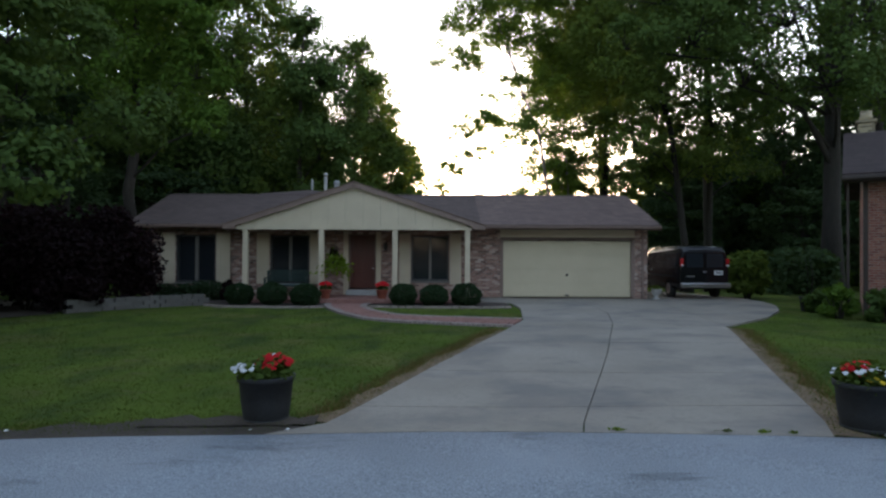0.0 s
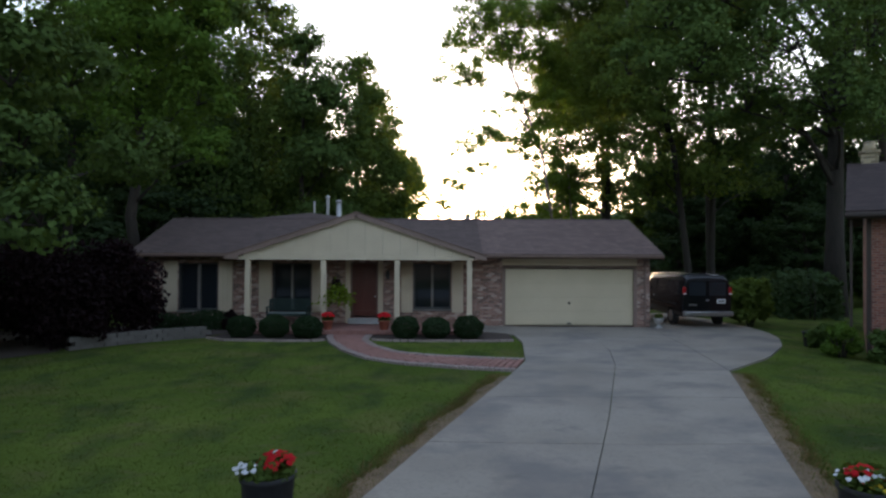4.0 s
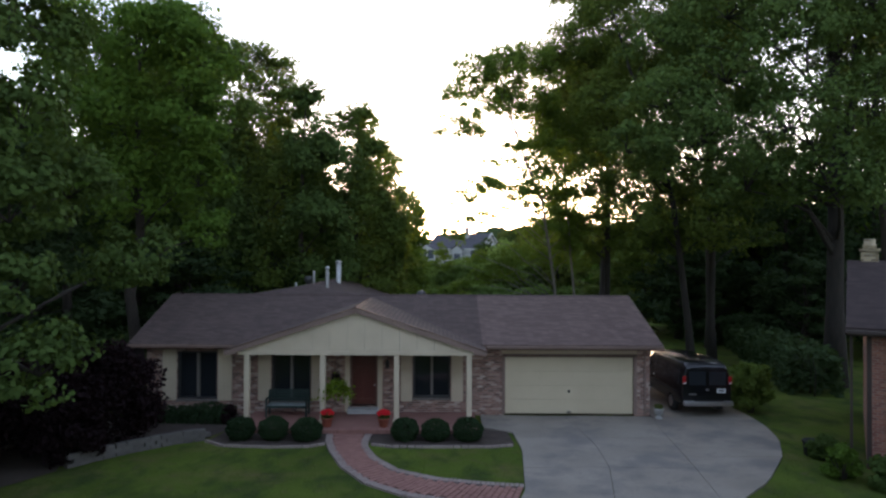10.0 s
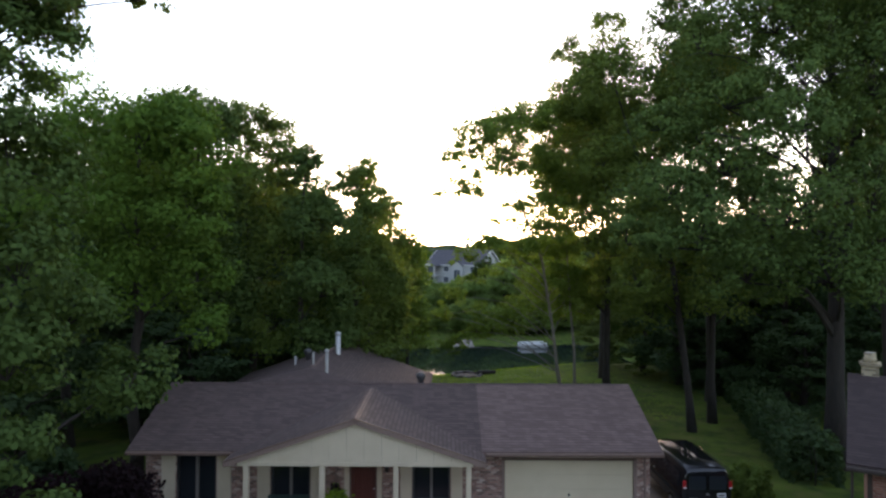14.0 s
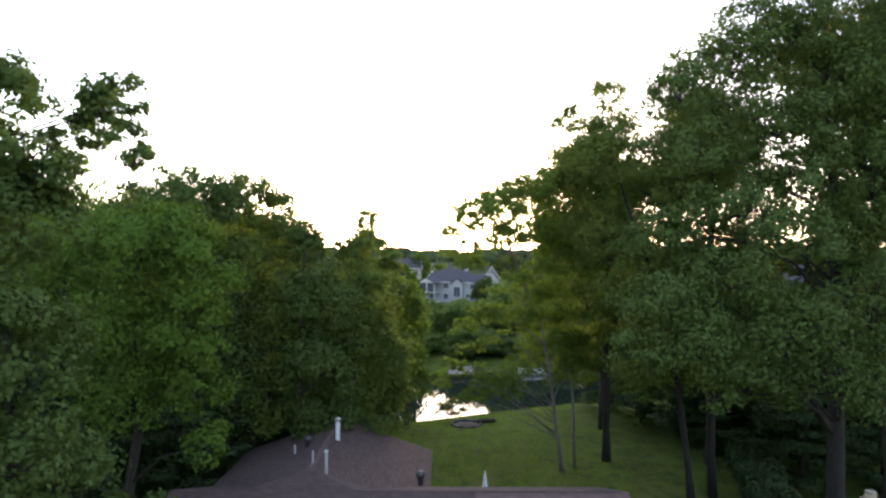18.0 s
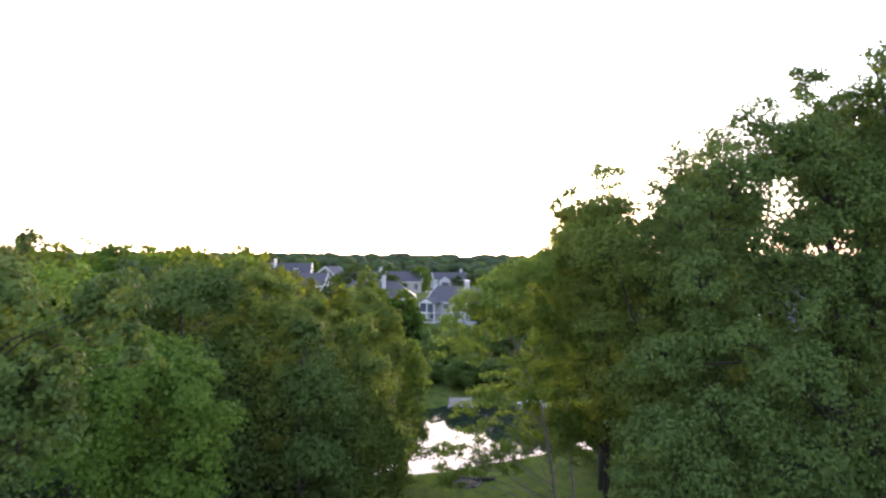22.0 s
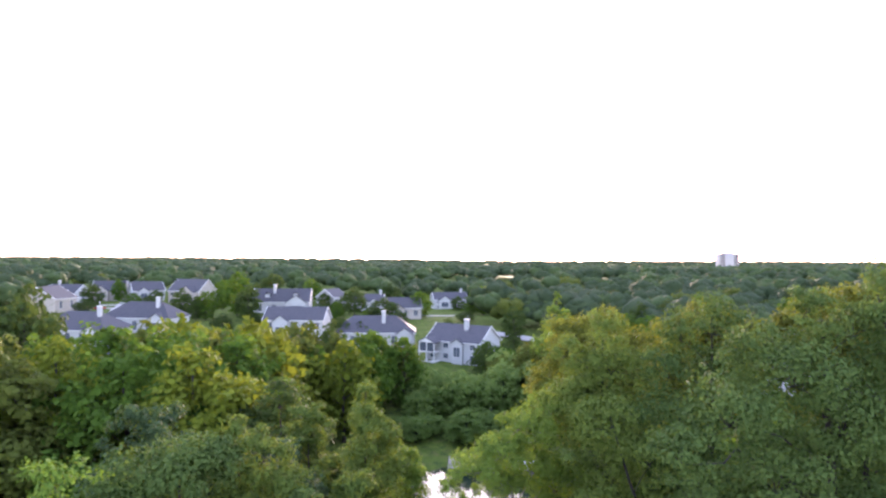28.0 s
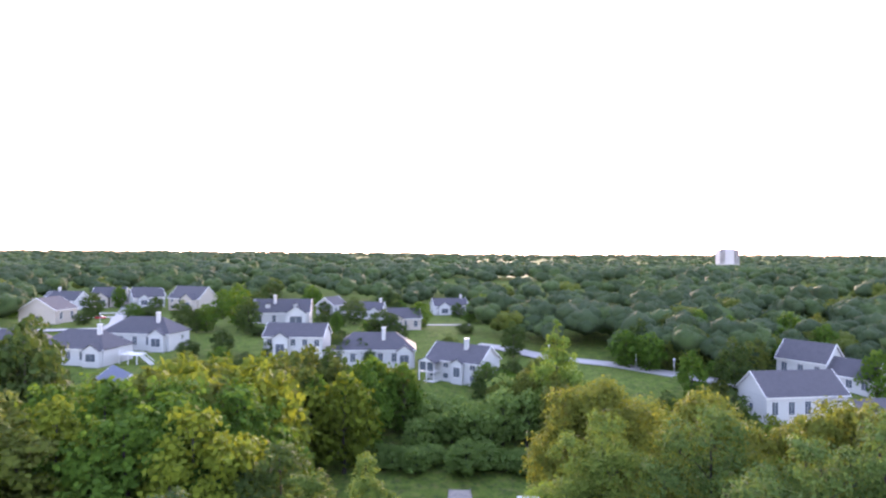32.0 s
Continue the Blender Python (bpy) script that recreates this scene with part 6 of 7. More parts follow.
hedge("low_hedge", (-10.3, 22.7), (-7.45, 22.7), 0.7, 0.62, 5200, 0.06, LEAF_BOX, "low clipped dark hedge under the bedroom window", 61)
hedge("tall_hedge", (16.2, 27.6), (24.5, 54.0), 2.2, 2.0, 15000, 0.2, LEAF_DARK, "long overgrown dark hedge along the side lawn", 62)
shrub("red_leaf_shrub", -7.42, 22.3, 0.32, 0.34, 900, 0.07, LEAF_PURPLE, "small dark red shrub at the porch corner", seed=63, clumps=12)


# ---- beds with edging, low stone wall ----
def bed(name, outline, label, mat=MULCH, lift=0.03):
    bm = bmesh.new()
    bm.faces.new([bm.verts.new((x, y, land(x, y) + lift)) for x, y in outline])
    bmesh.ops.triangulate(bm, faces=bm.faces)
    return tagged(part(name, bm, mat), label, "flower bed", kind="structure")


bed("mulch_bed", [(-7.3, 21.35), (-3.8, 21.35), (-3.72, 20.3), (-4.2, 19.95), (-5.5, 19.85), (-6.9, 19.95), (-7.5, 20.5)], "dark mulch bed with boxwoods before the porch")
bed("mulch_bed", [(-2.4, 21.35), (1.35, 21.9), (2.2, 21.6), (2.3, 20.2), (1.6, 19.95), (0.0, 19.9), (-1.6, 19.9), (-2.3, 20.2)], "dark mulch bed with boxwoods before the porch")
bed("mulch_bed", [(-11.5, 23.6), (-7.4, 23.6), (-7.3, 21.5), (-7.7, 20.7), (-8.5, 20.3), (-9.5, 19.4), (-10.2, 18.6), (-10.7, 18.0), (-13.0, 18.5), (-13.0, 21.5)], "dark mulch bed under the bedroom window")


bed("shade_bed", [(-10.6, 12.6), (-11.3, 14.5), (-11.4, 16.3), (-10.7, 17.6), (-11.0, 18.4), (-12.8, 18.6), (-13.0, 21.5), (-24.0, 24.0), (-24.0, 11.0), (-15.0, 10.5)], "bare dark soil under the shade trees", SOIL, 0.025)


def edging(points, name, mat, size, label, category, step, rows=1, seed=3):
    rg = random.Random(seed)
    e = thing(name, label=label, category=category)
    meshes = [brick_mesh("edging_stone", size[0] * f, size[1], size[2], mat) for f in (0.9, 1.0, 1.08)]
    total = sum(math.dist(p, q) for p, q in zip(points, points[1:]))
    n = int(total / step)
    for k in range(rows):
        for i in range(n):
            u = (i + 0.5 + 0.5 * (k % 2)) / n
            if u > 1:
                continue
            p, q = along(points, max(0, u - 0.01)), along(points, min(1, u + 0.01))
            x, y = along(points, u)
            ob = new("edging_stone", rg.choice(meshes))
            ob.parent = e
            ob.matrix_basis = pose(x, y, land(x, y) - 0.02 + (k + 1) * size[2] * 0.98 + rg.uniform(-0.006, 0.006), 0, rg.uniform(-1.5, 1.5), math.degrees(math.atan2(q[1] - p[1], q[0] - p[0])) + rg.uniform(-2, 2))
    return e


edging([(-7.6, 20.4), (-6.9, 19.9), (-5.5, 19.8), (-4.2, 19.9), (-3.75, 20.2)], "bed_edging", EDGER, (0.23, 0.1, 0.09), "pale brick edging round the mulch bed", "edging", 0.235)
edging([(-2.25, 20.1), (-1.6, 19.86), (0.0, 19.86), (1.6, 19.9), (2.25, 20.1)], "bed_edging", EDGER, (0.23, 0.1, 0.09), "pale brick edging round the mulch bed", "edging", 0.235, seed=4)
edging([(-10.6, 17.9), (-10.2, 18.5), (-9.5, 19.3), (-8.5, 20.2), (-7.7, 20.6)], "low_stone_wall", WALLSTONE, (0.33, 0.22, 0.13), "low curved wall of pale grey garden stones", "garden wall", 0.318, rows=3, seed=5)


# ---- porch bench, hanging basket, urn ----
def bench():
    b = thing("garden_bench", (-5.62, 23.05, 0.06), 0, "dark green slatted garden bench with a pale seat", "bench")
    for s in (-0.72, 0.72):
        part("bench_end", box(s - 0.03, s + 0.03, -0.25, -0.19, 0, 0.62, 0.008), GREENPAINT, b)
        part("bench_leg", box(s - 0.03, s + 0.03, 0.2, 0.26, 0, 0.9, 0.008), GREENPAINT, b)
        part("armrest", box(s - 0.035, s + 0.035, -0.27, 0.198, 0.622, 0.655, 0.008), GREENPAINT, b)
    for k in range(5):
        part("seat_slat", box(-0.69, 0.69, -0.24 + k * 0.088, -0.165 + k * 0.088, 0.415, 0.44, 0.005), CUSHION, b, "pale seat slat")
    for k in range(5):
        part("back_slat", box(-0.69, 0.69, 0.195 - 0.006 * k, 0.22, 0.50 + k * 0.09, 0.565 + k * 0.09, 0.005), GREENPAINT, b)
    part("seat_rail", box(-0.69, 0.69, -0.25, -0.222, 0.33, 0.412, 0.005), GREENPAINT, b)


bench()


def hanging_basket():
    h = thing("hanging_basket", (-3.72, 22.35, -0.12), 0, "hanging basket of bright lime-green trailing leaves", "hanging plant")
    part("basket", lathe([(0.08, 1.27), (0.15, 1.32), (0.19, 1.45), (0.2, 1.46), (0.17, 1.46), (0.02, 1.44)], 16), BLACKPLASTIC, h)
    for k in range(3):
        a = k * 2.1
        part("chain", tube([(0.18 * math.cos(a), 0.18 * math.sin(a), 1.46), (0.0, 0.0, 2.1)], [0.006, 0.006], 5), DARKFRAME, h)
    part("hook", tube([(0, 0, 2.1), (0.0, 0.0, 2.619)], [0.008, 0.008], 5), DARKFRAME, h)
    r = np.random.default_rng(70)
    d = r.normal(0, 1, (900, 3)) * np.array([0.25, 0.2, 0.13])
    d[:, 2] -= 0.9 * (np.hypot(d[:, 0], d[:, 1]) - 0.1).clip(0, 0.4)
    quads("foliage", leaves(r, d + np.array([0, -0.02, 1.48]), 0.085, 0.8), LEAF_LIME, h)
    dd = r.normal(0, 1, (160, 3)) * np.array([0.07, 0.06, 0.07]) + np.array([-0.04, 0, 1.72])
    quads("dark_tuft", leaves(r, dd, 0.08, 0.9), LEAF_PURPLE, h)


hanging_basket()
urn = thing("stone_urn", (7.95, 23.3, land(7.95, 23.3) + 0.05), 0, "small grey stone urn with a pale plant by the garage", "urn")
part("bowl", lathe([(0.13, 0), (0.14, 0.04), (0.07, 0.08), (0.07, 0.14), (0.15, 0.2), (0.19, 0.36), (0.2, 0.38), (0.16, 0.38), (0.02, 0.34)], 18), STONEGREY, urn)
tuft(np.random.default_rng(71), 160, (0, 0, 0.42), 0.16, 0.12, 0.06, LEAF_LIGHT, "foliage", urn)
bin_ = thing("garden_bin", (11.3, 19.3, land(11.3, 19.3)), 0, "dark plastic garden tub beside the brick house", "tub")
part("tub", lathe([(0.24, 0), (0.26, 0.02), (0.3, 0.4), (0.33, 0.41), (0.33, 0.45), (0.29, 0.45), (0.27, 0.4), (0.02, 0.38)], 18), BLACKPLASTIC, bin_)

# ---- behind the house: closed umbrella, fire ring, ramp, boat ----
umbrella = thing("patio_umbrella", (2.35, 34.8, land(2.35, 34.8)), 0, "closed white patio umbrella standing behind the garage", "umbrella")
part("base_plate", lathe([(0.26, 0.0), (0.27, 0.05), (0.08, 0.09), (0.03, 0.2)], 16), DARKFRAME, umbrella)
part("pole", tube([(0, 0, 0.05), (0, 0, 3.0)], [0.025, 0.025], 8), METAL, umbrella)
canopy = part("canopy", lathe([(0.10, 1.0), (0.20, 1.1), (0.21, 1.5), (0.17, 2.1), (0.09, 2.7), (0.03, 3.0), (0.015, 3.08)], 8), WHITE, umbrella, "folded white canopy")
part("tie_strap", lathe([(0.205, 1.62), (0.212, 1.63), (0.212, 1.69), (0.203, 1.7)], 8), STONEGREY, canopy)

ring = thing("fire_ring", (2.3, 60.0, land(2.3, 60.0)), 0, "round fire ring of dark stones on the back lawn", "fire pit")
rg = random.Random(6)
for k in range(22):
    a = 2 * math.pi * k / 22
    st = part("ring_stone", box(-0.2, 0.2, -0.14, 0.14, 0, 0.26 + rg.uniform(-0.03, 0.03), 0.03), WALLSTONE if k % 3 else SOIL, ring)
    st.matrix_basis = pose(1.35 * math.cos(a), 1.35 * math.sin(a), -0.05, 0, 0, math.degrees(a) + 90)
part("ash_bed", lathe([(1.2, -0.05), (1.15, 0.06), (0.1, 0.08)], 20), SOIL, ring)
log = thing("log", (4.2, 60.6, land(4.2, 60.6)), 12, "dark fallen log beside the fire ring", "log")
part("trunk_piece", tube([(-0.9, 0, 0.18), (-0.85, 0, 0.2), (0.0, 0.05, 0.2), (0.85, 0, 0.22), (0.9, 0, 0.2)], [0.1, 0.2, 0.21, 0.18, 0.1], 10), BARK, log)
ramp = thing("concrete_ramp", (3.1, 107.4, WATER_Z + 0.12), 0, "pale concrete ramp running into the pond", "ramp")
part("slab", sheet([(-2.0, -1.6, -0.25), (2.0, -1.6, -0.25), (1.7, 3.6, 0.5), (-1.7, 3.6, 0.5)], 0.25), CONCRETE, ramp)
for s in (-1, 1):
    part("kerb", sheet([(s * 2.01, -1.6, -0.1), (s * 1.71, 3.6, 0.65), (s * 1.9, 3.6, 0.65), (s * 2.2, -1.6, -0.1)], 0.5), CONCRETE, ramp)
boat = thing("pontoon_boat", (15.2, 107.0, WATER_Z), 8, "white covered pontoon boat moored on the pond", "boat")
for s in (-0.8, 0.8):
    part("pontoon", tube([(-2.8, s, 0.1), (-2.5, s, 0.12), (2.3, s, 0.12), (2.9, s, 0.25)], [0.1, 0.3, 0.3, 0.06], 12), METAL, boat)
part("deck", box(-2.7, 2.6, -1.15, 1.15, 0.42, 0.52, 0.02), STONEGREY, boat)
part("railing", box(-2.6, 2.5, -1.13, -1.08, 0.523, 1.05, 0.01), WHITE, boat)
part("railing", box(-2.6, 2.5, 1.08, 1.13, 0.523, 1.05, 0.01), WHITE, boat)
part("cover", prism([(-2.5, 0), (-1.8, 0.4), (1.6, 0.36), (2.4, 0)], -1.05, 1.05), FARTRIM, boat).matrix_basis = pose(0, 0, 0.62, 90)
boat.scale = (0.88, 0.88, 0.8)

brick_walk()


# ---- the houses beyond the pond ----
BLUEROOF = surf("blue_grey_roof", (0.045, 0.055, 0.10), (0.075, 0.09, 0.15), 1.0, 0.8, 0.2, 14)


def far_house(x, y, rz, w, d, wall, rise, roof="gable", siding=SIDING, chimney=None, storeys=1, bays=4, wing=None, dormer=0, label="pale-sided suburban house with a dark grey shingle roof", porch=False, shingle=None, gable_windows=True):
    sh = shingle or FARSHINGLE
    zs = min(land(x + a, y + b) for a in (-w / 3, w / 3) for b in (-d / 2, d / 2))
    h = thing("suburban_house", (x, y, zs), rz, label, "house", "houses beyond the pond")
    hw, hd, o = w / 2, d / 2, 0.45
    part("wall", box(-hw, hw, -hd, hd, -1.0, wall), siding, h)
    if roof == "hip":
        r0, r1 = -hw + hd * 0.95, hw - hd * 0.95
    else:
        r0, r1 = -hw - o, hw + o
    E, T = wall - 0.08, wall + rise
    for s in (-1, 1):
        part("roof", sheet([(-hw - o, s * (hd + o), E), (hw + o, s * (hd + o), E), (r1, 0, T), (r0, 0, T)], 0.15), sh, h)
    for s, r in ((-1, r0), (1, r1)):
        if roof == "hip":
            part("roof", sheet([(s * (hw + o), -hd - o, E), (s * (hw + o), hd + o, E), (r, 0, T)], 0.15), sh, h)
        else:
            g = part("gable", prism([(-hd, 0), (hd, 0), (0, rise - 0.2)], -0.1, 0.1), siding, h)
            g.matrix_basis = Matrix(((0, 0, 1, s * (hw - 0.1)), (1, 0, 0, 0), (0, 1, 0, wall + 0.001), (0, 0, 0, 1)))
            for q in (-1, 1):
                part("rake_board", sheet([(s * (hw + o + 0.02), q * (hd + o), E + 0.02), (s * (hw + o + 0.02), 0, T + 0.02), (s * (hw + o - 0.12), 0, T + 0.02), (s * (hw + o - 0.12), q * (hd + o), E + 0.02)], 0.3), FARTRIM, h)
    for s in (-1, 1):
        part("fascia", box(-hw - o, hw + o, *sorted((s * (hd + o - 0.02), s * (hd + o + 0.06))), E - 0.32, E - 0.04), FARTRIM, h)

    def pane(x0, x1, z0, z1, yy=-hd):
        wn_ = part("window", box(x0 - 0.1, x1 + 0.1, yy - 0.06, yy - 0.003, z0 - 0.1, z1 + 0.1), FARTRIM, h)
        part("pane", box(x0, (x0 + x1) / 2 - 0.03, yy - 0.075, yy - 0.062, z0, z1), HAZED_GLASS, wn_)
        part("pane", box((x0 + x1) / 2 + 0.03, x1, yy - 0.075, yy - 0.062, z0, z1), HAZED_GLASS, wn_)

    fh = wall / storeys
    for k in range(storeys):
        for i in range(bays):
            cx = -hw + w * (i + 0.5) / bays
            pane(cx - 0.75, cx + 0.75, k * fh + fh * 0.32, k * fh + fh * 0.8)
    if gable_windows and roof == "gable":
        for s in (-1, 1):
            part("end_window", box(*sorted((s * (hw + 0.003), s * (hw + 0.05))), -0.6, 0.6, wall * 0.35, wall * 0.35 + 1.3), HAZED_GLASS, h)
    if wing:
        cx, ww, wd = wing
        part("wing_wall", box(cx - ww / 2, cx + ww / 2, -hd - wd, -hd - 0.003, -1.0, wall - 0.3), siding, h)
        rt = min(rise * 0.8, ww * 0.36)
        for s in (-1, 1):
            part("wing_roof", sheet([(cx, -hd - wd - 0.35, wall - 0.2 + rt), (cx + s * (ww / 2 + 0.35), -hd - wd - 0.35, wall - 0.35), (cx + s * (ww / 2 + 0.35), -0.5, wall - 0.35), (cx, -0.5, wall - 0.2 + rt)], 0.14), sh, h)
        g = part("wing_gable", prism([(-ww / 2, 0), (ww / 2, 0), (0, rt - 0.1)], 0, 0.12), siding, h)
        g.matrix_basis = pose(cx, -hd - wd + 0.12, wall - 0.299, 90)
        pane(cx - ww * 0.3, cx + ww * 0.3, wall * 0.3, wall * 0.75, -hd - wd)
    if porch:
        px0, px1 = (-hw - 0.5, -hw + 4.5)
        for z in (wall * 0.48, 0.1):
            part("deck", box(px0, px1, -hd - 3.2, -hd - 0.004, z - 0.2, z), FARTRIM, h)
        for xx in (px0 + 0.15, (px0 + px1) / 2, px1 - 0.15):
            part("porch_post", box(xx - 0.12, xx + 0.12, -hd - 3.1, -hd - 2.85, 0.1, wall - 0.4), FARTRIM, h)
        part("screen", box(px0 + 0.3, px1 - 0.3, -hd - 2.8, -hd - 2.75, wall * 0.5, wall - 0.5), HAZED_GLASS, h)
        for s in (-1, 1):
            part("porch_roof", sheet([((px0 + px1) / 2, -hd - 3.5, wall + 1.0), ((px0 + px1) / 2 + s * 2.9, -hd - 3.5, wall - 0.4), ((px0 + px1) / 2 + s * 2.9, 0, wall - 0.4), ((px0 + px1) / 2, 0, wall + 1.0)], 0.14), sh, h)
        g = part("porch_gable", prism([(-2.5, 0), (2.5, 0), (0, 1.2)], 0, 0.1), FARTRIM, h)
        g.matrix_basis = pose((px0 + px1) / 2, -hd - 3.2, wall - 0.38, 90)
    for k in range(dormer):
        cx = -hw * 0.5 + hw * k
        part("dormer_wall", box(cx - 0.9, cx + 0.9, -hd * 0.72, -0.6, wall + 0.4, wall + rise * 0.62), siding, h)
        for s in (-1, 1):
            part("dormer_roof", sheet([(cx, -hd * 0.72 - 0.3, wall + rise * 0.62 + 0.8), (cx + s * 1.25, -hd * 0.72 - 0.3, wall + rise * 0.6), (cx + s * 1.25, 0, wall + rise * 0.6), (cx, 0, wall + rise * 0.62 + 0.8)], 0.1), sh, h)
    if chimney is not None:
        cx, cy = chimney
        c = part("chimney", box(cx - 0.55, cx + 0.55, cy - 0.45, cy + 0.45, wall - 0.5, wall + rise + 1.5, 0.03), SIDING, h, "pale chimney")
        part("chimney_cap", box(cx - 0.65, cx + 0.65, cy - 0.55, cy + 0.55, wall + rise + 1.503, wall + rise + 1.7, 0.03), FARTRIM, c)
    return h


far_house(-44.4, 194, -4, 18.0, 9.5, 8.3, 3.6, siding=SIDING, storeys=2, bays=5, wing=(-3.5, 4.5, 1.5), chimney=None, label="two-storey pale-sided house with a dark grey gabled roof")
far_house(5.6, 172, -33, 16.5, 11.0, 5.6, 4.0, chimney=(2.0, -1.5), storeys=2, bays=4, porch=True, wing=(1.8, 3.2, 0.8), label="white-sided house with purple-grey roof, chimney and screened porch")
far_house(-20.5, 191, 3, 24.0, 12.0, 5.4, 4.4, roof="hip", chimney=(2.8, -2.6), bays=6, wing=(9.0, 4.5, 2.0), label="low pale house with a wide hipped grey roof")
far_house(-103, 182, -10, 22.0, 12.5, 4.8, 4.6, roof="hip", chimney=(6.2, -1.5), bays=5, wing=(8.2, 5.0, 1.5), label="pale house with a hipped roof, white deck and stairs")
far_house(-96, 205, -8, 23.0, 12.0, 5.6, 4.6, roof="hip", chimney=(5.5, -2.0), bays=5, wing=(8.0, 5.0, 1.5))
far_house(-125, 186, 5, 19.0, 11.0, 4.6, 4.2, roof="hip", bays=4)
far_house(-157, 252, 86, 13.0, 15.0, 5.8, 4.6, siding=SIDING_TAN, bays=2, label="tan-sided gabled house at a street corner")
far_house(-224, 328, 20, 18.0, 10.0, 4.8, 4.0, bays=3, wing=(5, 6, 2))
far_house(-205, 340, 0, 12.0, 9.0, 4.6, 2.6, bays=3)
far_house(-187, 316, -12, 17.0, 11.0, 4.6, 4.4, bays=3, wing=(-4, 6, 2), chimney=(-5, 0))
far_house(-173, 330, 4, 16.0, 10.0, 5.4, 4.8, bays=3, wing=(-2, 7, 2), siding=SIDING_TAN)
far_house(-160, 342, -6, 15.0, 10.0, 5.0, 4.2, bays=3, wing=(3.5, 6, 2))
far_house(-153, 327, 40, 15.0, 9.0, 5.4, 4.2, bays=3, wing=(-3, 5, 2))
far_house(-124, 314, -25, 20.0, 12.0, 6.4, 5.6, storeys=2, bays=4, wing=(5, 8, 3), siding=SIDING_TAN, label="large two-storey pale house with steep gables")
far_house(-65, 258, 6, 22.0, 12.0, 5.6, 5.0, bays=4, wing=(6, 8, 2), dormer=2, chimney=(-3, -2), label="pale house with dormers and two chimneys")
far_house(-52, 296, 70, 12.0, 9.0, 5.4, 3.6, bays=3)
far_house(-35, 296, -5, 15.0, 9.0, 4.8, 3.6, bays=3, chimney=(6, 0), wing=(4, 5, 2))
far_house(-16, 256, 12, 13.0, 10.0, 5.0, 3.8, bays=3, wing=(-3, 5, 2), siding=SIDING_TAN)
far_house(3.3, 338, 14, 18.0, 10.0, 5.4, 3.6, storeys=2, bays=4, chimney=(6.5, 0), wing=(-4, 6, 2), label="two-storey white house with steep roof and chimney")
far_house(81, 147, 8, 20.0, 11.0, 6.0, 4.8, chimney=None, bays=5, label="white-sided house with a broad dark grey gabled roof")
far_house(101, 174, -56, 13.0, 10.0, 5.4, 4.8, bays=3)
far_house(107, 163, -58, 11.0, 9.0, 4.2, 4.0, bays=3)
far_house(95, 137, 10, 16.0, 11.0, 4.4, 3.8, bays=3)
far_house(-77, 152, -48, 15.0, 9.0, 5.0, 3.6, bays=3, shingle=BLUEROOF, label="house with a blue-grey metal-edged roof among trees")


# white deck with stairs behind the pale house
deck = thing("raised_deck", (-88.5, 179.0, land(-88.5, 179)), -12, "white raised timber deck with a long stair", "deck")
part("platform", box(-2.5, 3.5, -1.5, 2.5, 2.5, 2.7), FARTRIM, deck)
for x in (-2.3, 0.5, 3.3):
    part("deck_post", box(x - 0.1, x + 0.1, -1.4, -1.2, -0.5, 3.6), FARTRIM, deck)
for z in (3.05, 3.55):
    part("deck_rail", box(-2.5, 3.5, -1.45, -1.35, z, z + 0.1), FARTRIM, deck)
for s in (-0.6, 0.6):
    part("stringer", sheet([(3.5, s - 0.08, 2.7), (3.5, s + 0.08, 2.7), (7.5, s + 0.08, 0.0), (7.5, s - 0.08, 0.0)], 0.3), FARTRIM, deck)
    part("stair_rail", sheet([(3.5, s - 0.05, 3.6), (3.5, s + 0.05, 3.6), (7.5, s + 0.05, 0.95), (7.5, s - 0.05, 0.95)], 0.12), FARTRIM, deck)
for k in range(10):
    part("tread", box(3.55 + k * 0.4, 3.93 + k * 0.4, -0.5, 0.5, 2.4 - k * 0.265, 2.46 - k * 0.265), FARTRIM, deck)


def lane(name, pts, width, label, lift=0.12):
    bm = bmesh.new()
    prev = None
    total = sum(math.dist(p, q) for p, q in zip(pts, pts[1:]))
    n = max(8, int(total / 5))
    for i in range(n + 1):
        u = i / n
        x, y = along(pts, u)
        p, q = along(pts, max(0, u - 0.02)), along(pts, min(1, u + 0.02))
        d = Vector((q[0] - p[0], q[1] - p[1], 0)).normalized()
        ring = [bm.verts.new((x - d.y * width * k / 4, y + d.x * width * k / 4, max(land(x - d.y * width * j / 4, y + d.x * width * j / 4) for j in (-2, 0, 2)) + lift)) for k in (-2, -1, 0, 1, 2)]
        if prev:
            for k in range(4):
                bm.faces.new((prev[k], ring[k], ring[k + 1], prev[k + 1]))
        prev = ring
    return tagged(part(name, bm, FARROAD), label, "road", kind="structure")


LANES = [
    [(12, 219), (21, 214), (33, 201), (51, 191), (66, 176), (80, 162), (105, 148), (140, 128)],
    [(-215, 240), (-170, 233), (-146, 230), (-124, 236), (-128, 250), (-140, 275), (-161, 325), (-180, 372)],
    [(-141, 278), (-160, 277)],
    [(-149, 298), (-166, 296)],
    [(-12, 276), (0, 274), (12, 273)],
]
lane("far_road", LANES[0], 8.0, "pale concrete road curving behind the houses")
lane("far_street", LANES[1], 7.0, "pale concrete street between the houses")
lane("far_drive", LANES[2], 5.0, "pale concrete drive of a far house")
lane("far_drive", LANES[3], 5.0, "pale concrete drive of a far house")
lane("far_path", LANES[4], 3.5, "pale concrete path by a house")


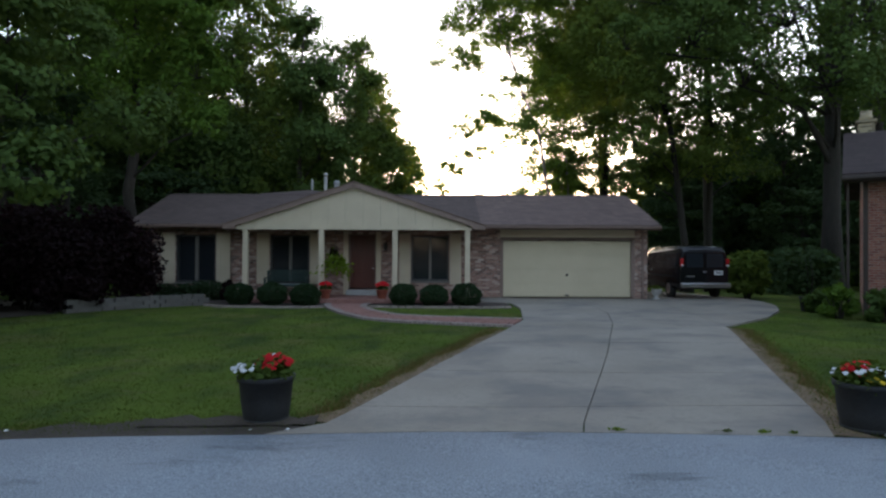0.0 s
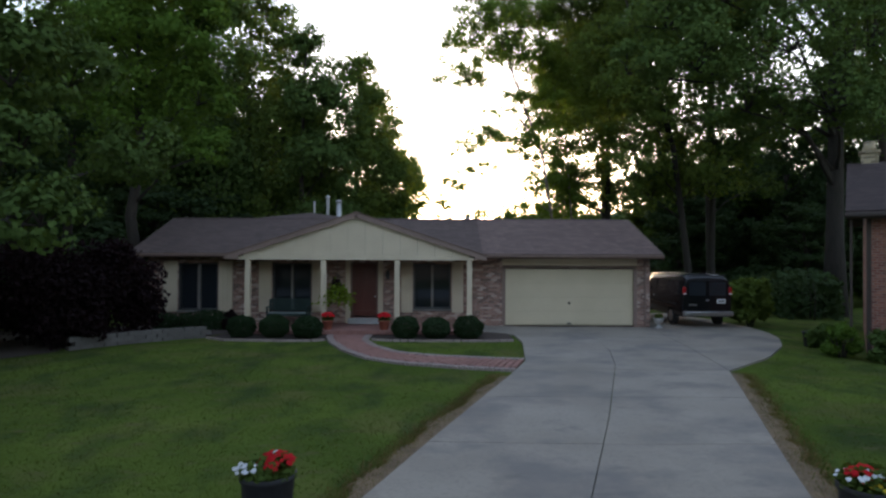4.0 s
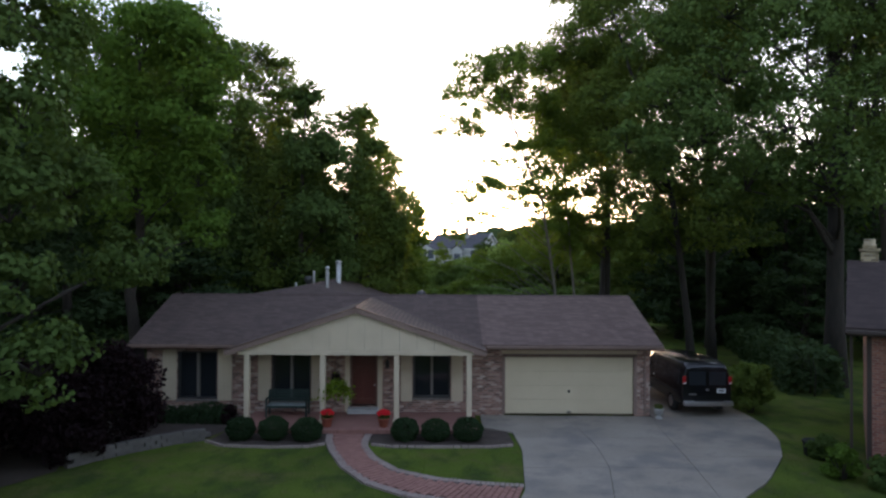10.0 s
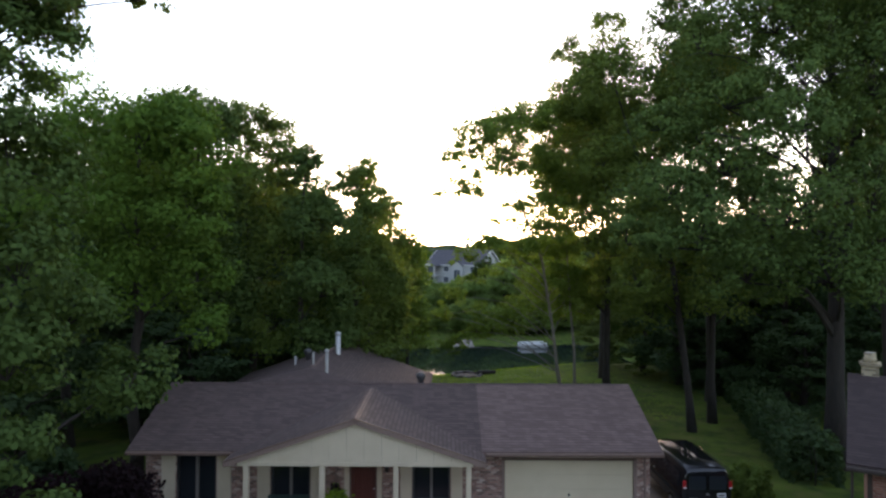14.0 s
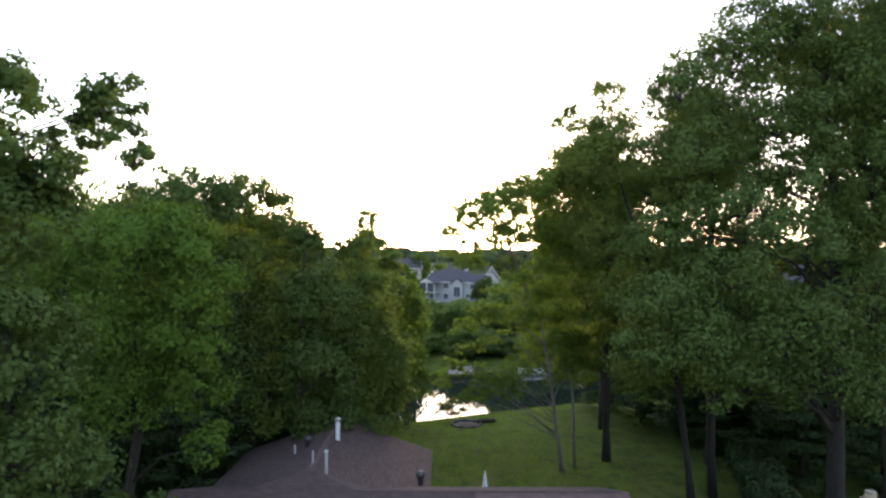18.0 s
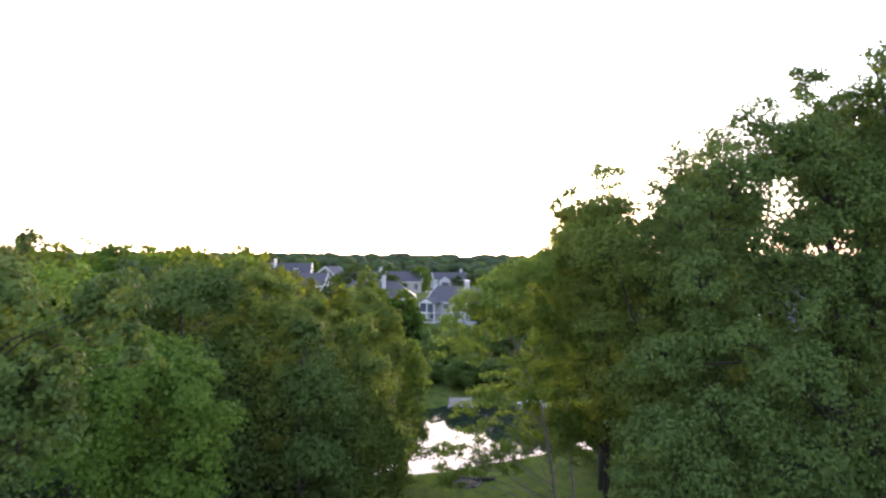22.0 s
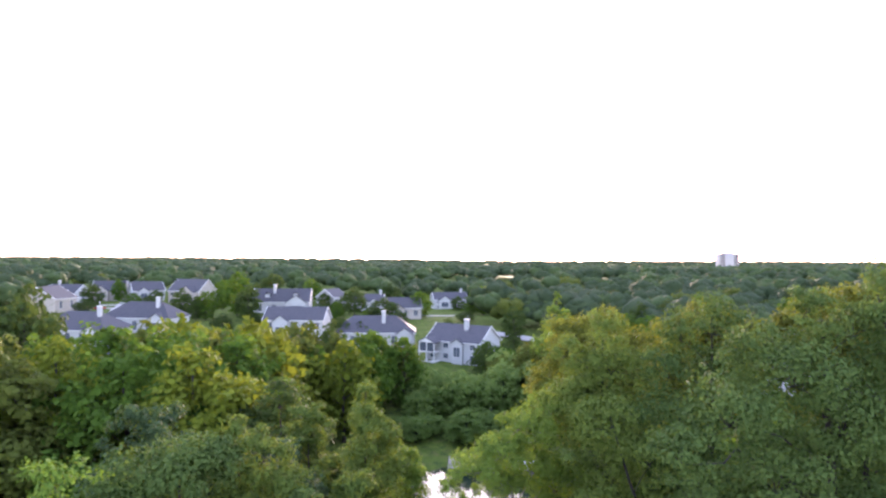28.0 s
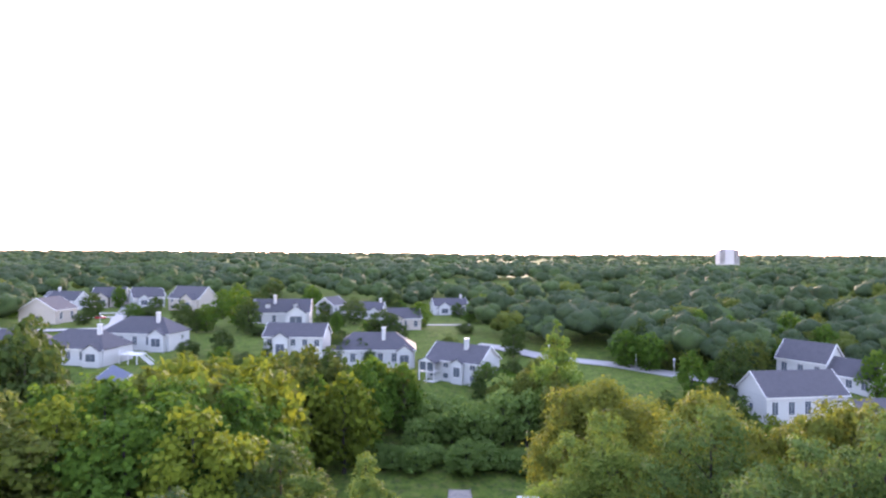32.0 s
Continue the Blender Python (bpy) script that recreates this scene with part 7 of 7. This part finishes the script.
def parked_car(x, y, rz, mat, label):
    c = thing("parked_car", (x, y, land(x, y) + 0.12), rz, label, "car", "cars in the far street")
    part("body", box(-2.2, 2.2, -0.88, 0.88, 0.3, 0.95, 0.12), mat, c)
    part("cabin", prism([(-1.6, 0), (-1.1, 0.6), (0.5, 0.6), (1.2, 0)], -0.75, 0.75), GLASS, c).matrix_basis = pose(0, 0, 0.951, 90)
    for s in (-1.4, 1.4):
        for q in (-0.8, 0.8):
            part("wheel", tube([(s, q - 0.1, 0.32), (s, q + 0.1, 0.32)], [0.32, 0.32], 12), TYRE, c)


parked_car(-146, 258, 15, WHITE, "white car parked by the street")
parked_car(-144, 266, 10, TAILRED, "dark red car parked by the street")
parked_car(-150, 312, 100, METAL, "silver car parked by the street")

# office tower on the skyline
tower = thing("office_tower", (614, 1366, 7.0), 0, "pale office tower standing above the far woods", "tower")
TOWER = surf("tower_wall", (0.34, 0.32, 0.33), (0.44, 0.42, 0.43), 0.05, 0.7, 0.0, 1)
part("shaft", box(-21, 21, -10, 10, 0, 33), TOWER, tower)
part("core", box(-9, 9, -11, 11, 0, 36.0), TOWER, tower)
for k in range(9):
    for s in (-1, 1):
        part("window_band", box(*sorted((s * 9.6, s * 20.4)), -10.3, -10.02, 3 + k * 3.4, 4.7 + k * 3.4), GLASS, tower)


# ---- belts of trees in the middle distance ----
HOUSES = [(o.location.x, o.location.y) for o in scene.objects if o.name.startswith("suburban_house")]


def clear(x, y, gap=9.5, view=True):
    """True where no house, road, pond or open lawn lies."""
    if any(math.hypot(x - hx, y - hy) < gap for hx, hy in HOUSES):
        return False
    for ln in LANES:
        for p, q in zip(ln, ln[1:]):
            for k in range(5):
                if math.hypot(x - p[0] - (q[0] - p[0]) * k / 4, y - p[1] - (q[1] - p[1]) * k / 4) < 8.5:
                    return False
    if 60 < y < 122 and offshore(x, y) > -5.0:
        return False
    return True


def boughs(seed, h, r, cone):
    """Boughs of a woodland tree: rings of uneven rounded masses up to the top."""
    rb = random.Random(seed)
    out = [(rb.uniform(-0.1, 0.1) * r, rb.uniform(-0.1, 0.1) * r, h * 0.88, r * (0.2 if cone else 0.4), h * 0.13)]
    rings = ((5, 0.74, 0.34), (5, 0.55, 0.5), (6, 0.36, 0.62), (5, 0.18, 0.6)) if cone else ((5, 0.73, 0.5), (7, 0.53, 0.68), (6, 0.33, 0.66), (4, 0.17, 0.42))
    for n, z, q in rings:
        t0 = rb.uniform(0, 6.283)
        for k in range(n):
            t, e = t0 + 6.283 * k / n + rb.uniform(-0.25, 0.25), q * rb.uniform(0.8, 1.2) * r
            out.append((e * math.cos(t), e * math.sin(t), h * (z + rb.uniform(-0.05, 0.05)), r * (0.26 if cone else 0.36) * rb.uniform(0.8, 1.25), h * 0.125 * rb.uniform(0.8, 1.25)))
    return out


def mids(leaf, dens, fine):
    """The six kinds of woodland tree at one fineness of leaf."""
    kinds = (("a", 21, 15, 4.8, WOOD_GREEN, "round green woodland tree"), ("b", 22, 16, 4.4, WOOD_LIGHT, "light green woodland tree with loose foliage"), ("c", 23, 14, 4.6, WOOD_LIME, "yellow-green woodland tree with late sunlight put into its colour"), ("d", 24, 17, 4.8, WOOD_DEEP, "dark green woodland tree"), ("f", 26, 13, 4.6, WOOD_BRIGHT, "light fresh green tree at the water's edge, with hazy glow put into its colour"), ("e", 25, 16, 3.4, WOOD_LIGHT, "pointed light green tree"))
    return {k: (lobed_tree("woodland_tree", 0, 0, boughs(s, h, r, k == "e"), leaf, m, lab, "woods round the pond", s, 0.24, dens, foot=0.0, fine=fine), h, lab) for k, s, h, r, m, lab in kinds}


FINE, COARSE = mids(0.31, 2.9, True), mids(0.66, 2.3, False)
MIDS = COARSE
rt = random.Random(77)


def belt(x0, x1, y0, y1, n, top0, top1, kinds, gap=4.5, wide=1.0):
    """Trees strewn over a stretch of land, with tops at about the given heights."""
    placed = []
    tries = 0
    while len(placed) < n and tries < n * 40:
        tries += 1
        x, y = rt.uniform(x0, x1), rt.uniform(y0, y1)
        if abs(x) > 0.76 * y + 6 or not clear(x, y) or any(math.hypot(x - a, y - b) < gap for a, b in placed):
            continue
        placed.append((x, y))
        p, h0, lab = (FINE if y < 84 else COARSE)[rt.choice(kinds)]
        h = (rt.uniform(top0, top1) - land(x, y)) / h0
        plant(p, x, y, h, wide * max(0.75, min(1.35, h * rt.uniform(0.85, 1.1))), rt.uniform(0, 360), lab, group="woods round the pond")


belt(-66, -25, 60, 82, 20, 20.2, 22.0, "aaabac", 7.5, 1.35)
belt(-92, -74, 112, 130, 5, 21.0, 25.0, "dd", 5, 1.1)
belt(-26, -13, 62, 80, 6, 15, 19.5, "abd", 5, 1.2)
belt(-80, -40, 84, 125, 20, 12.0, 15.0, "abdc", 6)
belt(-40, -14, 118, 150, 16, 10, 15, "abcd", 5)
belt(-18, 26, 118, 124, 17, -2.0, 0.8, "ff", 2.6)
belt(-17, -7, 127, 140, 6, 11, 14.5, "aab", 3.8)
belt(-6, 4, 126, 144, 10, 2.8, 5.2, "fff", 3.2)
belt(4, 12, 126, 140, 7, 4.5, 6.3, "fff", 3.4)
belt(12, 22, 126, 142, 7, 8.5, 10.5, "bff", 3.8)
belt(8, 26, 148, 164, 9, 8.0, 10.5, "bada", 3.8)
belt(-52, -28, 112, 127, 12, 14.0, 17.2, "cbcc", 4.5, 1.15)
belt(-62, -36, 150, 178, 9, 8.0, 11.0, "dad", 5)
belt(18, 32, 122, 146, 7, 9, 14, "bfe", 5)
belt(26, 60, 58, 80, 16, 10.5, 14, "baad", 5.5, 1.15)
belt(26, 55, 80, 122, 17, 8, 12.0, "bbcad", 6)
belt(55, 82, 86, 122, 9, 4, 7.5, "bca", 5)
belt(-100, -70, 108, 138, 12, 8.5, 11.5, "abd", 7)
belt(-125, -98, 138, 166, 6, 9, 12.5, "ddb", 6)
belt(-180, 15, 178, 345, 34, 9, 14, "addd", 6.5)
belt(30, 68, 122, 165, 9, 5, 9, "bcd", 6)
belt(60, 170, 150, 215, 26, 12, 18, "abd", 7)
belt(-47, -24, 86, 97, 8, 19.2, 21.4, "ccb", 4.6, 1.2)
plant(FINE["f"][0], 4.3, 117.5, 0.5, 0.95, 70, "light fresh green tree at the water's edge, with hazy glow put into its colour", group="woods round the pond")
for k, (p, h0, lab) in enumerate(list(FINE.values()) + list(COARSE.values())):
    if p.name not in used:
        plant(p, -70 + 9 * k, 104, 10 / h0, 0.9, 0, lab, group="woods round the pond")
lobed_tree("pale_tree", 23.4, 130.0, [(0.0, -0.5, 21.6, 0.9, 1.6), (-0.8, -0.3, 19.0, 1.6, 1.5), (1.2, -0.4, 18.2, 1.8, 1.5), (-1.2, 0, 15.6, 2.6, 1.8), (1.6, 0, 14.6, 2.8, 2.0), (-2.2, 0, 11.6, 3.2, 2.4), (2.4, 0, 10.6, 3.6, 2.4), (0, 0, 7.5, 4.6, 2.8), (-2.5, 0, 4.0, 4.0, 2.8), (2.8, 0, 3.8, 4.0, 2.8)],
           0.42, LEAF_OPEN, "tall loose pale tree beyond the pond", "woods round the pond", 260, 0.26, 3.2)


# unseen houses added behind the camera to keep the house windows' reflections dark
for x, w in ((-50, 18), (-25, 19), (0, 20), (25, 19), (50, 18)):
    far_house(x, -33, 180, w, 10, 4.2, 3.2, bays=3, siding=SIDING_TAN, label="unseen tan-sided house added to block the low sky")
# unseen trees added across the road, behind the camera, to block the low sky
for k in range(16):
    x = -60 + 8 * k + rt.uniform(-2, 2)
    y = -22 - rt.uniform(0, 16)
    p, h0, lab = MIDS["abdd"[k % 4]]
    plant(p, x, y, rt.uniform(0.75, 1.05), 1.15, rt.uniform(0, 360), lab, group="trees across the road")


# trees added outside the view only to cut skylight on the front lawn
for x, y, s in ((-17.0, 8.0, 1.25), (-15.0, -9.0, 1.2), (16.5, 4.0, 1.1), (-10.0, -8.0, 1.2)):
    plant(DARK, x, y, s * 0.85, s, 40 * x, "dark green tree added to shade the front lawn", group="trees beside the road")


# round trees standing between the houses: place, height, width
def lone(spots, kinds, label, group):
    for k, (x, y, h, w) in enumerate(spots):
        p, h0, _ = COARSE[kinds[k % len(kinds)]]
        plant(p, x, y, h / h0, w / 9.5, 47 * k, label, group=group)


lone([(-154.1, 278.4, 11.0, 9.4), (-164.7, 322.5, 11.5, 7.5), (-99.6, 241.6, 10.2, 7.8), (-86.3, 230.8, 10.4, 9.3), (-89.1, 228.8, 8.6, 6.1), (-78.5, 241.6, 17.0, 10.8), (-70.9, 230.8, 13.0, 9.3), (-94.6, 272.5, 12.8, 8.8), (-86.1, 293.2, 11.0, 9.4), (-66.5, 322.5, 12.1, 9.8), (-53.9, 288.8, 7.3, 6.7)], "da", "round dark green garden tree between the houses", "garden trees beyond the pond")
lone([(-37.7, 268.7, 11.6, 11.0), (-40.3, 241.6, 7.9, 5.2), (-22.2, 239.3, 9.4, 12.0), (-9.7, 258.0, 11.1, 10.6), (22.7, 202.0, 11.4, 7.9), (18.6, 293.2, 13.7, 15.7), (-89.8, 330.8, 14.0, 11.8), (-129.0, 263.2, 7.4, 8.5), (-126.3, 272.5, 5.6, 9.7), (-184.7, 272.5, 7.7, 7.8), (-29.0, 345.5, 11.3, 12.3)], "da", "round dark green garden tree between the houses", "garden trees beyond the pond")
lone([(-46.9, 193.1, 4.9, 1.7), (-45.2, 194.0, 4.7, 1.7), (-51.7, 190.5, 7.5, 5.1), (-36.9, 193.1, 5.4, 3.8), (-24.2, 188.0, 8.1, 6.0), (-21.0, 182.3, 6.0, 3.9), (-15.9, 193.1, 5.1, 3.4), (-11.7, 193.1, 5.1, 3.8), (8.3, 172.6, 4.2, 4.6), (0.9, 172.6, 2.1, 4.6), (-85.7, 205.2, 5.4, 3.3)], "d", "small dark shrub beside a far house", "shrubs by the far houses")

lone([(99.4, 182.3, 8.9, 8.5), (102.1, 178.4, 5.7, 6.4), (107.4, 156.1, 12.3, 8.6), (84.1, 172.6, 10.2, 8.6), (76.1, 172.6, 5.8, 8.3), (72.6, 182.3, 11.1, 9.8), (59.6, 182.3, 11.1, 9.8), (65.3, 184.7, 9.0, 8.2), (54.7, 188.0, 11.1, 10.1)], "ab", "round green tree beside the far road", "trees beside the far road")

# street lamps along the far road
for x, y in ((55.5, 181.5), (63.5, 173.5), (33, 196.5), (-131, 242)):
    s = thing("street_lamp", (x, y, land(x, y)), 35, "slim street lamp beside the far road", "street lamp", "lamps along the far road")
    part("pole", tube([(0, 0, -0.3), (0, 0, 4.6)], [0.09, 0.06], 8), METAL, s)
    part("lantern", lathe([(0.08, 0), (0.24, 0.15), (0.26, 0.45), (0.05, 0.62)], 8, centre=(0, 0, 4.6)), FARTRIM, s)


# ---- far woods, too many to count ----
def woods(name, seed, n, y0, y1, per, leaf, rad, hgt, mat, keep, label, lumps=7):
    r = np.random.default_rng(seed)
    out, face, cen, size = [], [], [], []
    count = 0
    while count < n:
        y = math.exp(r.uniform(math.log(y0), math.log(y1)))
        x = r.uniform(-0.8, 0.8) * y
        if not keep(x, y):
            continue
        count += 1
        s = r.uniform(0.7, 1.3)
        g = land(x, y)
        c = r.normal(0, 1, (lumps, 3))
        c /= np.linalg.norm(c, axis=1)[:, None]
        c[:, 2] = np.abs(c[:, 2]) * 1.1 - 0.25
        c[0] = (0, 0, 0.1)
        c = c * np.array([rad, rad, hgt * 0.42]) * 0.62 * s + np.array([x, y, g + hgt * 0.5 * s])
        q = rad * s * r.uniform(0.38, 0.6, lumps)
        q[0] = rad * s * 0.8
        cen.append(c)
        size.append(np.stack([q, q, q * 0.72 * hgt / (2 * rad)], 1))
        pick = r.integers(1, lumps, per)
        d = r.normal(0, 1, (per, 3))
        d /= np.linalg.norm(d, axis=1)[:, None]
        d[:, 2] = np.abs(d[:, 2])
        face.append(d)
        out.append(c[pick] + d * size[-1][pick] * r.uniform(0.9, 1.12, per)[:, None])
    ob = puffs(name, r, np.concatenate(cen), np.concatenate(size), leaves(r, np.concatenate(out), leaf, 0.5, 1.3, np.concatenate(face)), mat, rough=0.13)
    return tagged(ob, label, "woods", kind="stuff")


def wood_zone(x, y):
    right = x > 15 + max(0, (235 - y) * 0.3) and y > 208 - 0.92 * max(0, x - 45)
    left = y > 345 or (x < -200 and y > 255) or (x < -0.66 * y and y > 225)
    return (right or left) and clear(x, y, 14)


woods("near_woods", 91, 560, 165, 730, 110, 0.75, 6.2, 13.0, HAZED_DARK, wood_zone, "dense green woods beyond the road")
woods("near_woods", 92, 420, 165, 730, 110, 0.75, 6.0, 12.5, HAZED_DEEP, wood_zone, "dense green woods beyond the road")
woods("near_woods", 95, 60, 165, 420, 130, 0.95, 5.4, 12.0, WOOD_LIGHT, wood_zone, "lighter green trees in the woods beyond the road")
woods("far_woods", 93, 1500, 560, 5100, 14, 2.2, 11.0, 14.0, HAZED_DARK, lambda x, y: True, "endless dark woods to the horizon", 4)
woods("far_woods", 94, 1200, 560, 5100, 14, 2.2, 10.0, 13.0, HAZED_DEEP, lambda x, y: True, "endless dark woods to the horizon", 4)
woods("far_woods", 96, 1100, 2200, 5100, 4, 3.0, 20.0, 16.0, HAZED_DARK, lambda x, y: True, "endless dark woods to the horizon", 3)


# ---- mown grass on the front lawn, too many blades to count ----
def lawn_blades():
    r = np.random.default_rng(17)
    out = []
    want = 52000
    y = 6.2 + 15.0 * r.uniform(0, 1, want * 2) ** 1.7
    x = r.uniform(-13.5, 12.0, want * 2)
    for a, b in zip(x, y):
        if abs(a) > 0.74 * b + 0.6 or b < road_edge(a) + 0.25 or b > 20.5:
            continue
        if drive_left(b) - 0.05 < a < (pad_right(b) + 0.08 if b > 15.25 else drive_right(b) + 0.05):
            continue
        if b > 15.0 and a > -4.4 and a < 2.6:
            u = float(np.interp(b, [15.2, 16.9, 18.1, 19.5, 21.2], [1.7, -2.0, -2.8, -3.4, -3.8]))
            v = float(np.interp(b, [16.6, 17.05, 17.8, 18.75, 19.7, 21.2], [2.1, -0.1, -1.3, -2.0, -2.4, -2.45]))
            if u - 0.2 < a and (b < 16.6 or a < v + 0.2):
                continue
            if b > 19.8:
                continue
        if a < -9.8 and b > 18.8:
            continue
        z = land(a, b) - 0.005
        for _ in range(2):
            h, t = r.uniform(0.018, 0.042), r.uniform(0, 6.283)
            ox, oy = r.normal(0, 0.02, 2)
            wx, wy = 0.006 * math.cos(t), 0.006 * math.sin(t)
            lx, ly = r.normal(0, 0.022, 2)
            out += [(a + ox - wx, b + oy - wy, z), (a + ox + wx, b + oy + wy, z), (a + ox + lx, b + oy + ly, z + h)]
    return tagged(quads("lawn_grass", np.array(out), BLADES, per=3), "short mown green grass blades on the front lawn", "grass", kind="stuff")


lawn_blades()


# ---- dry blades along the drive, weeds in the joint, crumbs of stone ----
def verge_blades(name, mat, spots, n, spread, h0, h1, label, seed):
    r = np.random.default_rng(seed)
    out = []
    for _ in range(n):
        a, b = spots[int(r.integers(len(spots)))]
        a, b = a + r.normal(0, spread), b + r.normal(0, spread)
        z = land(a, b) + 0.005
        h, t = r.uniform(h0, h1), r.uniform(0, 6.283)
        wx, wy = 0.005 * math.cos(t), 0.005 * math.sin(t)
        lx, ly = r.normal(0, 0.5 * h, 2)
        out += [(a - wx, b - wy, z), (a + wx, b + wy, z), (a + lx, b + ly, z + h)]
    return tagged(quads(name, np.array(out), mat, per=3), label, "grass", kind="stuff")


left_verge = [(drive_left(y) - 0.28, y) for y in np.arange(6.9, 14.8, 0.1)]
right_verge = [(drive_right(y) + 0.3, y) for y in np.arange(6.4, 15.0, 0.1)]
road_verge = [(x, road_edge(x) + 0.35) for x in np.arange(-6.5, -1.5, 0.1)] + [(x, road_edge(x) + 0.35) for x in np.arange(4.2, 6.0, 0.1)]
verge_blades("dry_grass", STRAW, left_verge + right_verge, 14000, 0.13, 0.02, 0.06, "straw-coloured dry blades beside the drive", 31)
verge_blades("verge_grass", BLADES, left_verge + right_verge, 9000, 0.17, 0.02, 0.07, "thin green blades growing over the dry verge", 32)
verge_blades("verge_grass", BLADES, road_verge, 6000, 0.16, 0.02, 0.07, "thin green blades along the road's edge", 33)
verge_blades("verge_litter", STRAW, road_verge, 2500, 0.17, 0.01, 0.03, "dry litter along the road's edge", 34)
for k, (x, s) in enumerate(((1.78, 0.62), (2.86, 0.5), (3.22, 0.55), (3.5, 0.4))):
    r = np.random.default_rng(300 + k)
    w = thing("weed", (x, road_edge(x) + 0.06, land(x, road_edge(x) + 0.06) + 0.03), 0, "small green weed in the joint before the drive", "weed", "weeds in the joint")
    c = r.normal(0, 1, (int(90 * s), 3)) * np.array([0.06, 0.03, 0.02]) * s + np.array([0, 0, 0.035 * s])
    quads("blades", leaves(r, c, 0.022, 1.0, 3.0), LEAF_LIME if k in (0, 2) else BLADES, w)
r = np.random.default_rng(41)
for k in range(13):
    x = float(r.uniform(-6.0, -1.2)) if k < 10 else float(r.uniform(4.0, 5.2))
    y = road_edge(x) + float(r.uniform(0.02, 0.45))
    s = float(r.uniform(0.012, 0.026))
    p = thing("pebble", (x, y, land(x, y) + 0.03), float(r.uniform(0, 180)), "small pale pebble on the bare verge", "pebble", "pebbles on the verge")
    part("stone", lathe([(s * 0.5, -s * 0.4), (s, 0), (s * 0.8, s * 0.5), (s * 0.25, s * 0.7)], 7), WHITE if k % 3 == 0 else STONEGREY, p)


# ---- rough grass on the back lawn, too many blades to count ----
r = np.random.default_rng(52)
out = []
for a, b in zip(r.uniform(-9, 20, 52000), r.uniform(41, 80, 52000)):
    # the brightened blades thin out to the right, where the lawn lies in shade
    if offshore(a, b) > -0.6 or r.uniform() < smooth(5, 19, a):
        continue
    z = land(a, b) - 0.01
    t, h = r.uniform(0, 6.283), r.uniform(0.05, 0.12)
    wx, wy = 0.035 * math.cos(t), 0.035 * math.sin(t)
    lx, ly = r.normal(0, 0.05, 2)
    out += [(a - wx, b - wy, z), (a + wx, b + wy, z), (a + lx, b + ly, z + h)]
tagged(quads("back_lawn_grass", np.array(out), BACKLAWN_LIT, per=3), "green grass on the back lawn, its backlit brightness put into the colour", "grass", kind="stuff")
